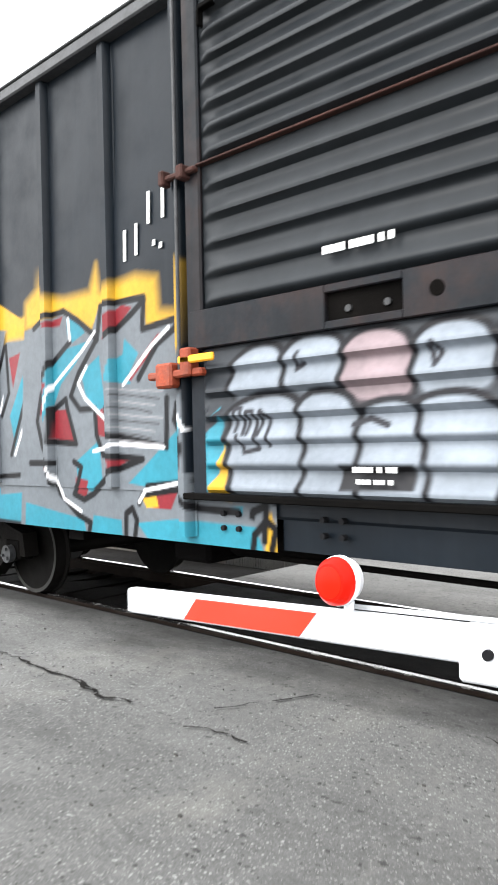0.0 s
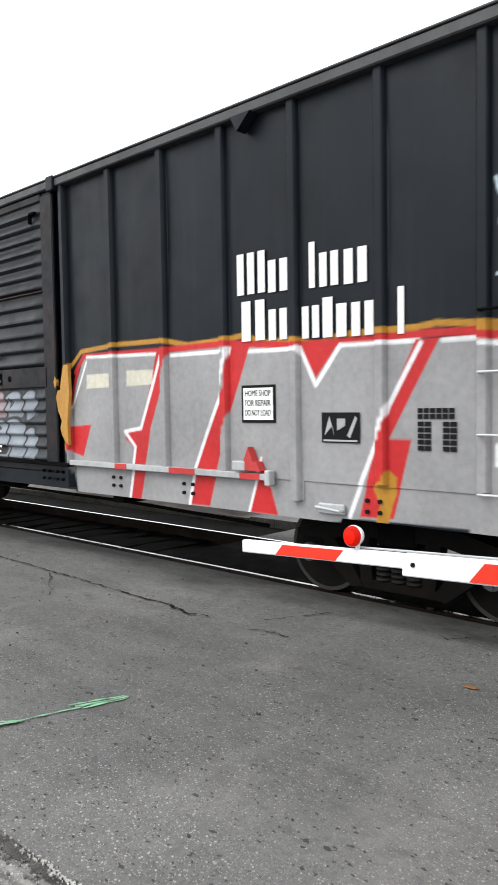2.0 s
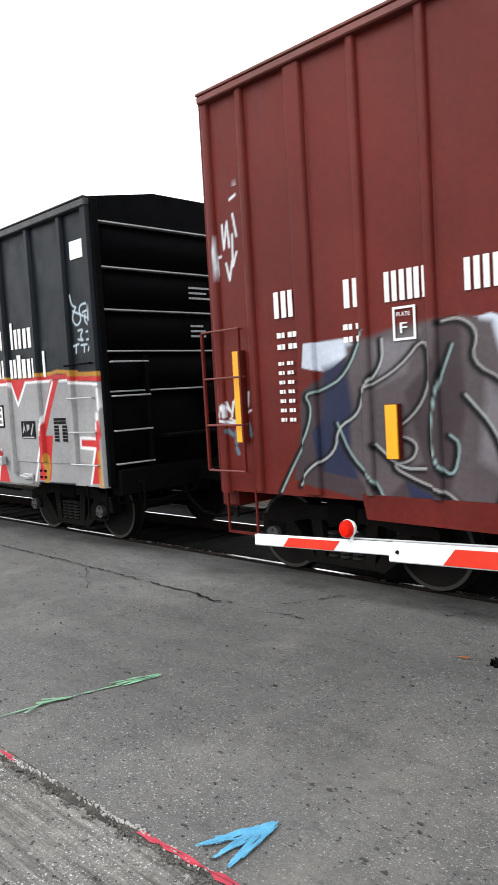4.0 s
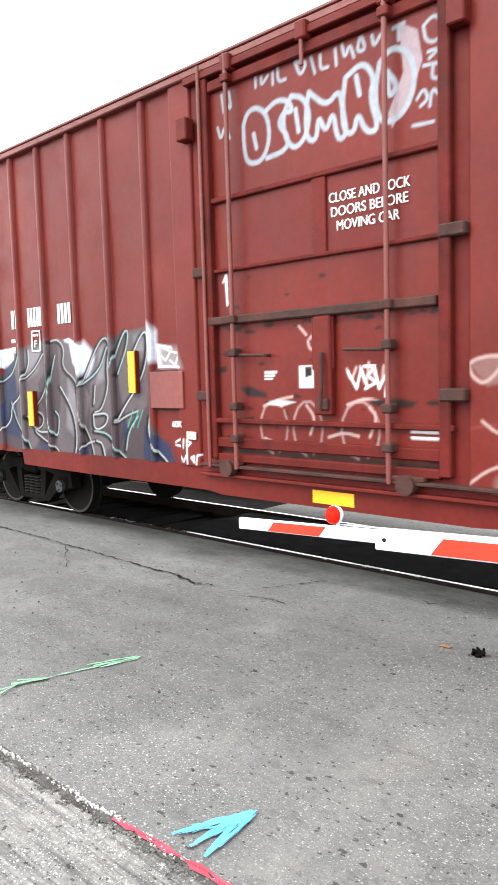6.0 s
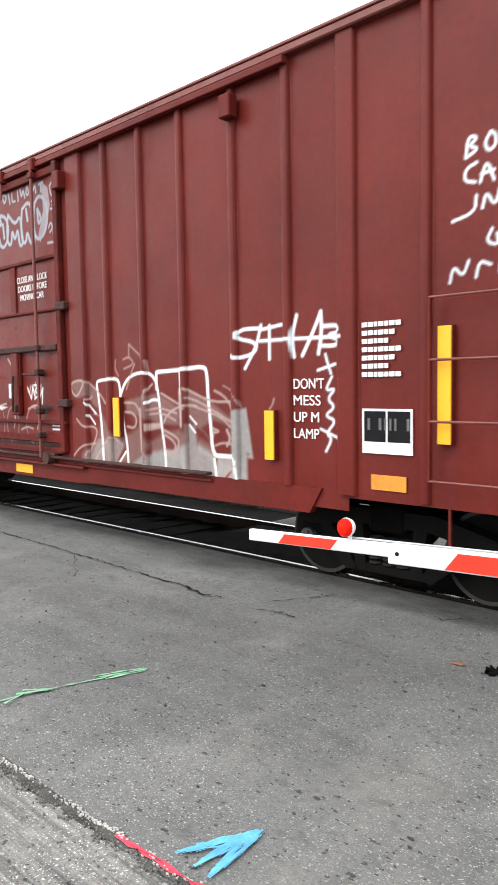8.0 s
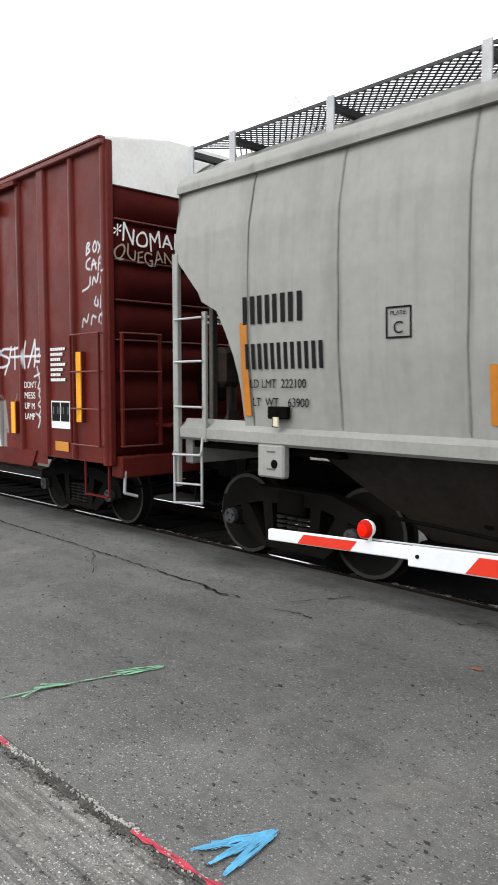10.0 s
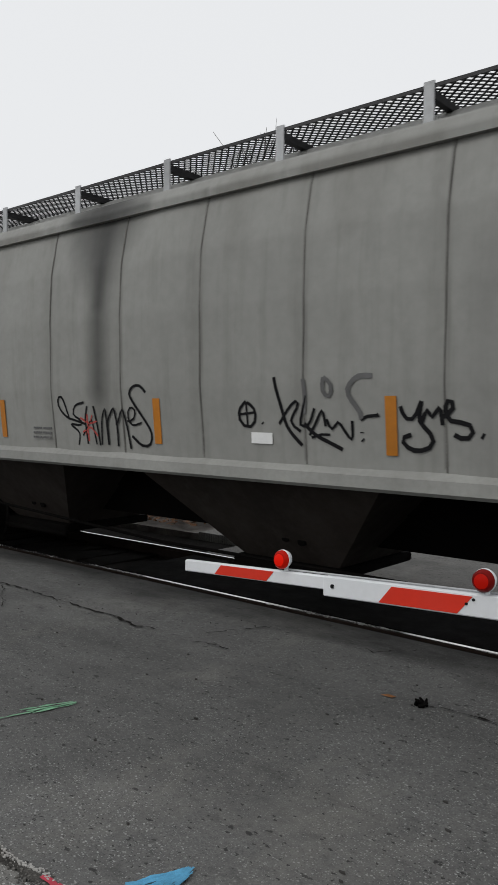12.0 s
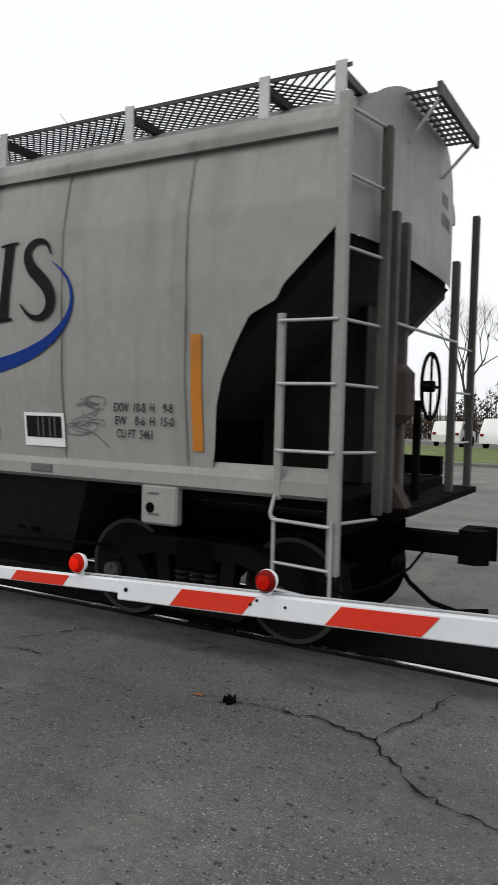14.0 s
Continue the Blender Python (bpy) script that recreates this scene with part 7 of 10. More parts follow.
    tags.append(("black_spray", 0.033, [(34.45, 1.77), (34.50, 1.96), (34.60, 1.97), (34.57, 1.88), (34.51, 1.85), (34.56, 1.77), (34.64, 1.79), (34.66, 1.86)]))
    tags.append(("black_spray", 0.037, [(34.61, 1.95), (34.61, 1.94)]))
    rnd = random.Random(41)
    for k in range(15):
        cx, cz, r, a0 = rnd.uniform(36.43, 36.72), rnd.uniform(1.76, 2.02), rnd.uniform(0.05, 0.13), rnd.uniform(0, 6.28)
        tags.append(("faded_spray", 0.007, [(cx + r * math.cos(a0 + 0.5 * i) * (1 + 0.1 * i), cz + 0.5 * r * math.sin(a0 + 0.5 * i)) for i in range(rnd.randint(5, 11))]))
    tags.append(("faded_spray", 0.008, [(36.45, 1.79), (36.62, 1.76), (36.72, 1.70), (36.80, 1.63)]))
    return tags


def hopper_stains():
    p = Paint(CAR_GREY)
    soot, grime = (0.05, 0.05, 0.048), (0.22, 0.22, 0.205)
    for x in (24.09, 25.23, 26.50, 27.75, 28.97, 30.12, 31.33, 32.62, 33.85, 35.02, 36.30, 37.60):
        # soft panel shading beside each seam, put into the colour with the grime tone
        p.line(grime, 0.03, [(x - 0.07, 1.6), (x - 0.05, 2.6), (x - 0.07, 4.05)], 0.26)
        p.line((0.10, 0.10, 0.092), 0.014, [(x, 1.56), (x + 0.02, 2.6), (x, 4.08)], 0.022)
    p.line((0.11, 0.11, 0.10), 0.14, [(28.62, 1.7), (28.6, 2.6), (28.64, 3.5)], 0.45)
    p.line((0.09, 0.09, 0.085), 0.5, [(28.55, 3.7), (28.6, 4.2)], 0.6)
    p.line((0.03, 0.03, 0.03), 0.05, [(28.62, 3.1), (28.64, 3.5), (28.70, 4.08)], 0.2)
    p.line(soot, 0.10, [(28.60, 2.2), (28.62, 3.0), (28.64, 4.08)], 0.34)
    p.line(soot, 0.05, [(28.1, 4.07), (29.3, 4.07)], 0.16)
    p.line((0.17, 0.17, 0.16), 0.05, [(35.05, 2.2), (35.02, 2.8), (34.98, 3.4)], 0.25)
    p.line((0.10, 0.10, 0.095), 0.5, [(34.95, 3.55), (35.05, 4.3)], 0.6)
    p.line(soot, 0.2, [(34.85, 3.62), (34.95, 3.85), (35.05, 4.24)], 0.5)
    p.line(soot, 0.04, [(35.35, 3.5), (35.4, 4.1)], 0.22)
    p.line((0.13, 0.13, 0.12), 0.03, [(35.05, 1.6), (35.03, 3.5)], 0.12)
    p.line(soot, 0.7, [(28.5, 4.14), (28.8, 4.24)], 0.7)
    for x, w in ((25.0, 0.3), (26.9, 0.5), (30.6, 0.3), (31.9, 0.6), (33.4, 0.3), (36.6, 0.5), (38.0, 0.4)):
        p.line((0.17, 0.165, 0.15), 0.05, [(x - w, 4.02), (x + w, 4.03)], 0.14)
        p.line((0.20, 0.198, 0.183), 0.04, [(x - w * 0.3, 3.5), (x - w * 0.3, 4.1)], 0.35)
    p.line((0.2, 0.2, 0.19), 0.08, [(32.95, 1.6), (32.9, 2.4), (32.95, 3.1)], 0.4)
    p.line(grime, 0.1, [(31.9, 3.6), (32.0, 4.06)], 0.4)
    p.line(grime, 0.08, [(37.2, 3.2), (37.25, 4.06)], 0.4)
    return p


# ---------------------------------------------------------------- black boxcar
def build_black_boxcar():
    car = empty("black_boxcar", -3.18, "black steel boxcar with silver, red and blue graffiti on its side", "freight car", "cars of the train")
    x0, x1, yp, top, sill = -10.66, 4.30, -1.50, 4.36, 1.12
    paint = black_car_graffiti()
    part("body_core", B().box(x0 + 0.05, x1 - 0.06, -1.47, 1.49, 0.98, 4.38, 0.02), M_BLACK, car)
    posts = [-9.75, -8.9, -8.0, -7.12, -6.27, -5.44, -0.68, 0.18, 1.04, 1.90, 2.77, 3.62]
    edges = list(zip([x0] + posts[:6], posts[:6] + [-4.63])) + list(zip([-1.62] + posts[6:], posts[6:] + [x1 - 0.02]))
    for a, c in edges:
        bay(car, paint, a, c, sill, top, yp, 3.45 if (a > 3 or -6.5 < a < -4) else (2.75 if a > -9 else 0), name="side_panel")
    for x in posts:
        post(car, paint, x, 0.10, sill + 0.02 if x != 1.90 else 0.95, top, yp, 0.06, 3.0 if x > -8.5 else 0)
    for x, w in ((-4.64, 0.09), (-1.56, 0.09), (x1 - 0.06, 0.14), (x0 + 0.06, 0.14)):
        post(car, paint, x, w, 0.84, top, yp, 0.075, 3.0 if x > -6.6 else 0, "corner_post" if abs(x) > 4.2 and x != -4.64 else "door_post")
    # side sill, sprayed like the side
    def low(X):
        return np.where(X > 2.35, 0.83, 0.79) + 0.0 * X
    for a, c in ((x0, -8.0), (-8.0, -3.90), (-3.88, -1.52), (-1.50, x1)):
        xs = np.linspace(a, c, int((c - a) / 0.014) if a > -9 else 12)
        X, U = np.meshgrid(xs, np.linspace(0, 1, 30))
        lo = low(X) if a != -3.88 else 0.80
        sheet("side_sill", X, np.full_like(X, yp + (0.012 if a != -3.88 else 0.05)), lo + U * (sill + 0.02 - lo), paint if a != -3.88 else Paint(CAR_BLACK), M_PAINTED, car)
    part("far_side_sill", B().box(x0, x1, 1.44, 1.5, 0.8, 1.1), M_BLACK, car)
    for x in posts:
        part("far_post", B().box(x - 0.05, x + 0.05, 1.49, 1.555, 1.1, top, 0.01), M_BLACK, car)
    # bolts in the sill
    for x in (-4.33, -4.20, -0.75, -0.62, 0.42, 0.55, 2.62, 2.74, -3.55, -3.42, -2.2, -2.08, -1.9, -1.78):
        for z in (0.91, 1.0):
            part("sill_bolt", B().cyl((x, yp - 0.012, z), (x, yp + 0.03, z), 0.018, 8), M_INK, car)
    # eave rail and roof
    eave = part("eave_rail", B().box(x0, x1 + 0.02, -1.60, -1.44, 4.345, 4.44, 0.012).box(x0, x1 + 0.02, -1.61, -1.50, 4.441, 4.462, 0.006), M_EAVE, car, "black roof rail with its edge highlight coloured in")
    part("far_eave_rail", B().box(x0, x1 + 0.02, 1.44, 1.58, 4.345, 4.46, 0.012), M_BLACK, car)
    roof_of(car, x0 + 0.02, x1, 1.5, 4.44, 4.60, M_BLACK)
    part("bracket", B().prism([(1.28, 4.34), (1.52, 4.34), (1.36, 4.20)], -1.64, -1.52), M_BLACK, car, "bent roof bracket")
    part("bracket", B().box(-1.76, -1.62, -1.63, -1.50, 4.30, 4.47, 0.01), M_BLACK, car, "roof bracket over the door post")
    # ribbed sliding door
    door_rgb = (0.015, 0.0175, 0.020)
    dp = Paint(door_rgb)

    def ribbed(name, a, c, z0, z1, step, paint_, fine, label):
        xs = np.linspace(a, c, int((c - a) / 0.014) if fine else 24)
        zs = np.linspace(z0, z1, int((z1 - z0) / 0.011))
        X, Z = np.meshgrid(xs, zs)
        u = ((Z - z0) / step) % 1.0
        prof = np.where(u < 0.16, u / 0.16, np.where(u < 0.30, 1.0, np.clip(1 - (u - 0.30) / 0.55, 0, 1) ** 1.3))
        edge = np.clip(np.minimum(X - a, c - X) / 0.05, 0, 1)
        return sheet(name, X, yp - 0.055 - 0.045 * prof * edge, Z, paint_, M_PAINTED, door, label)

    door = part("door", B().box(-4.55, -1.78, yp - 0.05, yp + 0.01, 1.10, 4.34, 0.01), M_BLACK, car, "black sliding door of ribbed steel")
    ribbed("door_panel", -4.40, -1.97, 3.20, 4.24, 0.148, dp, False, "ribbed upper door sheet")
    ribbed("door_panel", -4.40, -1.97, 2.28, 3.165, 0.177, dp, False, "ribbed middle door sheet")
    ribbed("door_panel", -4.42, -1.92, 1.13, 2.02, 0.148, door_graffiti(), True, "ribbed lower door sheet with white bubble graffiti")
    part("door_frame", B().box(-4.54, -4.40, yp - 0.085, yp - 0.045, 2.02, 4.30, 0.012).box(-1.97, -1.72, yp - 0.085, yp - 0.045, 1.12, 4.30, 0.012).box(-4.4, -1.97, yp - 0.085, yp - 0.045, 4.24, 4.33, 0.012), M_RUSTBLACK, door)
    part("door_seam", B().box(-4.42, -1.95, yp - 0.10, yp - 0.05, 3.168, 3.180, 0.004), M_RUST, door, "rusty door seam")
    beam = B()
    for a, c, z0, z1 in ((-4.50, -3.44, 2.03, 2.27), (-2.96, -1.92, 2.03, 2.27), (-3.44, -2.96, 2.03, 2.075), (-3.44, -2.96, 2.225, 2.27)):
        beam.box(a, c, yp - 0.095, yp - 0.04, z0, z1, 0.006)
    part("door_beam", beam, M_RUSTBLACK, door, "pressed door beam with a handhold recess")
    part("recess", B().box(-3.44, -2.96, yp - 0.06, yp - 0.045, 2.075, 2.225), M_UNDER, door)
    # flat black disc: the shade inside the hole is its colour
    part("peg_hole", B().cyl((-2.77, yp - 0.099, 2.15), (-2.77, yp - 0.08, 2.15), 0.04, 16), M_UNDER, door)
    for x in (-3.30, -3.06):
        part("recess_bolt", B().cyl((x, yp - 0.075, 2.13), (x, yp - 0.055, 2.13), 0.02, 8), M_CAP, door)
    part("door_track", B().box(-4.6, -1.5, yp - 0.10, yp, 1.085, 1.125, 0.006), M_UNDER, car, "lower door track")
    for x in (-4.28, -2.10):
        part("door_hook", B().box(x - 0.06, x + 0.06, yp - 0.13, yp - 0.08, 4.10, 4.13, 0.005).box(x - 0.07, x - 0.05, yp - 0.13, yp - 0.08, 4.0, 4.1, 0.004), M_UNDER, door)
    part("lock_rod", B().cyl((-4.60, yp - 0.10, 1.9), (-4.60, yp - 0.10, 4.33), 0.012, 8), M_CAP, car, "vertical door lock rod")
    part("latch", B().box(-4.74, -4.40, yp - 0.13, yp - 0.08, 3.13, 3.165, 0.01).box(-4.72, -4.67, yp - 0.15, yp - 0.07, 3.10, 3.20, 0.01).box(-4.54, -4.48, yp - 0.16, yp - 0.07, 3.10, 3.19, 0.01), M_RUST, car, "rusty door latch")
    part("latch", B().box(-4.88, -4.36, yp - 0.14, yp - 0.08, 1.86, 1.91, 0.012).box(-4.78, -4.62, yp - 0.16, yp - 0.07, 1.80, 1.96, 0.015).box(-4.54, -4.44, yp - 0.16, yp - 0.07, 1.86, 2.04, 0.012), M_LATCH, car, "orange-red sprayed door locking lever")
    part("latch_handle", B().box(-4.56, -4.24, yp - 0.16, yp - 0.13, 1.94, 1.99, 0.01), M_YELLOW, car, "yellow-painted locking handle")
    bars(door, -3.44, 2.43, yp - 0.098, [1, 1, .6, 1, -.4, 1, .7, 1, 1, -.4, 1, -.3, 1], 0.042, 0.036, 0.006, M_WHITE)
    bars(door, -3.27, 1.27, yp - 0.104, [1, 1, .7, 1, -.5, 1, -.5, 1, 1], 0.03, 0.028, 0.006, M_WHITE)
    bars(door, -3.25, 1.21, yp - 0.104, [1, .7, 1, -.3, 1, 1, -.4, 1], 0.025, 0.028, 0.006, M_WHITE)
    # door track rail and stop to the right of the door
    rail = B().box(-1.50, 1.62, yp - 0.075, yp + 0.0, 1.105, 1.165, 0.006)
    part("track_rail", rail, M_GALV, car, "grey door track rail sprayed silver and red")
    for a, c in ((-0.62, -0.42), (0.28, 0.66), (1.27, 1.52)):
        part("red_patch", B().box(a, c, yp - 0.079, yp - 0.074, 1.106, 1.164), material("red_spray_on_rail", (0.45, 0.03, 0.03), rough=0.5), car)
    part("door_stop", B().prism([(1.28, 1.19), (1.55, 1.19), (1.5, 1.27), (1.46, 1.27), (1.40, 1.40), (1.34, 1.27)], yp - 0.10, yp - 0.02), material("red_door_stop", (0.42, 0.03, 0.03), rough=0.6, dirty=0.3), car, "red-sprayed door stop")
    part("stop_lug", B().box(1.20, 1.36, yp - 0.11, yp - 0.03, 1.18, 1.27, 0.01), M_GALV, car)
    part("stop_lug", B().box(1.60, 1.66, yp - 0.11, yp - 0.02, 1.06, 1.20, 0.01), M_GALV, car)
    gold = material("gold_spray", GOLD, rough=0.5, vary=0.25)
    for pts in GOLD_EDGE:
        part("gold_edge", B().prism([(-1.46 + (x + 1.46) * 0.66, z) for x, z in pts], yp - 0.0885, yp - 0.05), gold, car, "ragged gold spray on the door post")
    # signs and stencils
    y = yp - 0.012
    sign = part("notice", B().box(1.255, 1.665, y - 0.004, y + 0.006, 1.62, 1.96, 0.002), M_INK, car, "black-edged repair notice")
    part("notice_face", B().box(1.28, 1.64, y - 0.007, y, 1.645, 1.935), M_WHITE, sign)
    for k, t in enumerate(("HOME SHOP", "FOR REPAIR", "DO NOT LOAD")):
        writing(t, 0.055, 1.305, 1.86 - 0.088 * k, y - 0.009, M_INK, sign, wide=0.31)
    part("placard", B().box(3.80, 4.09, y - 0.006, y + 0.004, 3.76, 3.99, 0.003), M_WHITE, car, "blank white placard board")
    part("stencil_block", B().box(2.18, 2.56, y - 0.003, y + 0.004, 1.46, 1.71), M_INK, car, "black stencil block")
    for pts in ([(2.21, 1.52), (2.26, 1.68), (2.31, 1.52), (2.29, 1.6)], [(2.34, 1.66), (2.42, 1.66), (2.42, 1.60), (2.34, 1.56)], [(2.44, 1.52), (2.52, 1.68), (2.54, 1.66), (2.47, 1.50)], [(2.2, 1.47), (2.54, 1.47), (2.54, 1.485), (2.2, 1.485)]):
        part("stencil_cut", B().prism(pts, y - 0.006, y), M_GALV, car)
    for k in range(6):
        for j in range(2):
            part("stencil_grid", B().box(3.09 + 0.052 * k, 3.13 + 0.052 * k, y - 0.003, y + 0.004, 1.66 + 0.045 * j, 1.695 + 0.045 * j), M_INK, car)
    for k in range(5):
        for a in (3.09, 3.30):
            part("stencil_grid", B().box(a, a + 0.05, y - 0.003, y + 0.004, 1.42 + 0.046 * k, 1.455 + 0.046 * k).box(a + 0.06, a + 0.11, y - 0.003, y + 0.004, 1.42 + 0.046 * k, 1.455 + 0.046 * k), M_INK, car)
    part("handhold", B().tube([(2.15, yp - 0.01, 0.92), (2.15, yp - 0.07, 0.92), (2.40, yp - 0.07, 0.90), (2.40, yp - 0.01, 0.90)], 0.014, 8).box(2.14, 2.41, yp - 0.03, yp, 0.86, 0.95, 0.01), M_GALV, car)
    # large white company lettering, as plain blocks
    for row, (zb, cols) in enumerate(((2.78, ((1.22, 0.34, 0.37), (1.60, 0.22, 0.28), (2.06, 0.06, 0.38), (2.17, 0.19, 0.28), (2.42, 0.22, 0.28))), (2.36, ((1.27, 0.28, 0.36), (1.60, 0.21, 0.27), (1.98, 0.18, 0.27), (2.20, 0.10, 0.33), (2.34, 0.10, 0.27), (2.49, 0.21, 0.27), (2.92, 0.055, 0.36))))):
        for x, w, h in cols:
            zz = zb - 0.03 * (x - 1.26)
            n = 1 if w < 0.15 else 3 if w > 0.3 else 2
            bw = w / (n + 0.55 * (n - 1))
            for k in range(n):
                xa = x + 1.55 * bw * k
                part("company_mark", B().prism([(xa, zz), (xa + bw, zz), (xa + bw, zz + h), (xa, zz + h)], y - 0.003, y + 0.004), M_WHITE, car, "plain white bar of company lettering")
    for k, (xa, za) in enumerate(((-5.27, 2.74), (-5.14, 2.76), (-5.0, 2.95), (-4.85, 2.96), (-4.95, 2.79), (-4.88, 2.76))):
        part("paint_tick", B().prism([(xa, za), (xa + 0.03, za), (xa + 0.035, za + (0.22 if k < 4 else 0.04)), (xa + 0.005, za + (0.22 if k < 4 else 0.04))], y - 0.003, y + 0.004), M_WHITE, car, "dripping white paint mark")
    # ladders and steps by the end
    for z in (1.13, 1.55, 1.99, 2.42):
        rungs(car, (3.62, 4.22), yp - 0.11, (z,), M_UNDER if z > 2.2 else M_GALV)
    stirrup(car, 3.78, 4.22, yp + 0.01, 0.40, 0.84, M_UNDER)
    # end wall much darker than the sides
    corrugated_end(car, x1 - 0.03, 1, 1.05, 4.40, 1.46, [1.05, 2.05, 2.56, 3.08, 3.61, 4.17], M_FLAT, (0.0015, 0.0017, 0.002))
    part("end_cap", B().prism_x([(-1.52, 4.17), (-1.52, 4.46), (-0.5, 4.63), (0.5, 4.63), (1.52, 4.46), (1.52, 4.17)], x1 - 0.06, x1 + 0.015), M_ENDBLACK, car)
    # pale grey stands in for the highlights along the ledge edges
    for z in (2.05, 2.56, 3.08, 3.61, 4.17):
        part("end_ledge", B().box(x1 - 0.05, x1 + 0.055, -1.44, 1.44, z - 0.012, z + 0.008, 0.004), M_GALV, car, "ledge across the end, pale for its edge highlight")
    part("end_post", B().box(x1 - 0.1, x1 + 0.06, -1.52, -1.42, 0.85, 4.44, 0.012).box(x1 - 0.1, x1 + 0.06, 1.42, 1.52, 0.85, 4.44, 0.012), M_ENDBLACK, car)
    rungs_end(car, x1 + 0.14, (-1.42, -0.86), (1.13, 1.55, 1.99, 2.42), M_GALV)
    rungs_end(car, x1 + 0.14, (0.86, 1.42), (1.13, 1.55, 1.99, 2.42), M_GALV)
    part("end_ladder_bar", B().box(x1 + 0.06, x1 + 0.13, -0.88, -0.85, 1.0, 2.5).box(x1 + 0.06, x1 + 0.13, 0.85, 0.88, 1.0, 2.5), M_UNDER, car)
    part("end_sill", B().box(x1 - 0.1, x1 + 0.12, -1.4, 1.4, 0.72, 1.05, 0.02), M_UNDER, car)
    part("end_platform", B().box(x1, x1 + 0.3, -0.7, 0.9, 1.42, 1.46, 0.005), M_UNDER, car)
    part("brake_housing", B().box(x1 + 0.0, x1 + 0.25, 0.15, 0.6, 1.65, 2.1, 0.04), M_UNDER, car)
    bb = B()
    for z, cols in ((3.40, 9), (3.33, 7), (3.26, 10), (2.88, 5), (2.81, 6), (2.74, 6)):
        for k in range(cols):
            bb.box(x1 + 0.085, x1 + 0.09, -0.05 + 0.046 * k, -0.012 + 0.046 * k, z, z + 0.026)
    tagged(part("end_stencil", bb, M_GALV, car), kind="stuff")
    bb = B()
    for k in range(8):
        if k != 3:
            bb.box(x1 + 0.016, x1 + 0.02, 0.78 + 0.075 * k, 0.83 + 0.075 * k, 4.26, 4.36)
    tagged(part("end_number_bar", bb, M_WHITE, car), kind="stuff")
    # underframe
    part("centre_sill", B().box(x0, x1, -0.2, 0.2, 0.62, 1.0), M_UNDER, car)
    part("cross_bearer", B().box(-6.2, -6.0, -1.4, 1.4, 0.7, 1.0).box(-0.9, -0.7, -1.4, 1.4, 0.7, 1.0), M_UNDER, car)
    part("brake_cylinder", B().cyl((-4.9, -0.75, 0.75), (-4.0, -0.75, 0.75), 0.16, 14).box(-5.4, -5.0, -1.0, -0.5, 0.55, 0.9, 0.03), M_UNDER, car)
    part("brake_pipe", B().tube([(-4.2, -1.1, 0.68), (-1.0, -1.1, 0.66), (1.2, -1.1, 0.60)], 0.02, 8), M_UNDER, car)
    truck(car, 2.62)
    truck(car, -8.55)
    coupler(car, x1, 1, 0.92)
    coupler(car, x0, -1, 0.9)
    part("end_hose", B().tube([(4.33, -1.1, 0.85), (4.4, -1.15, 0.9), (4.5, -1.1, 0.86), (4.48, -1.1, 0.5)], 0.016, 8), M_UNDER, car)
    return car


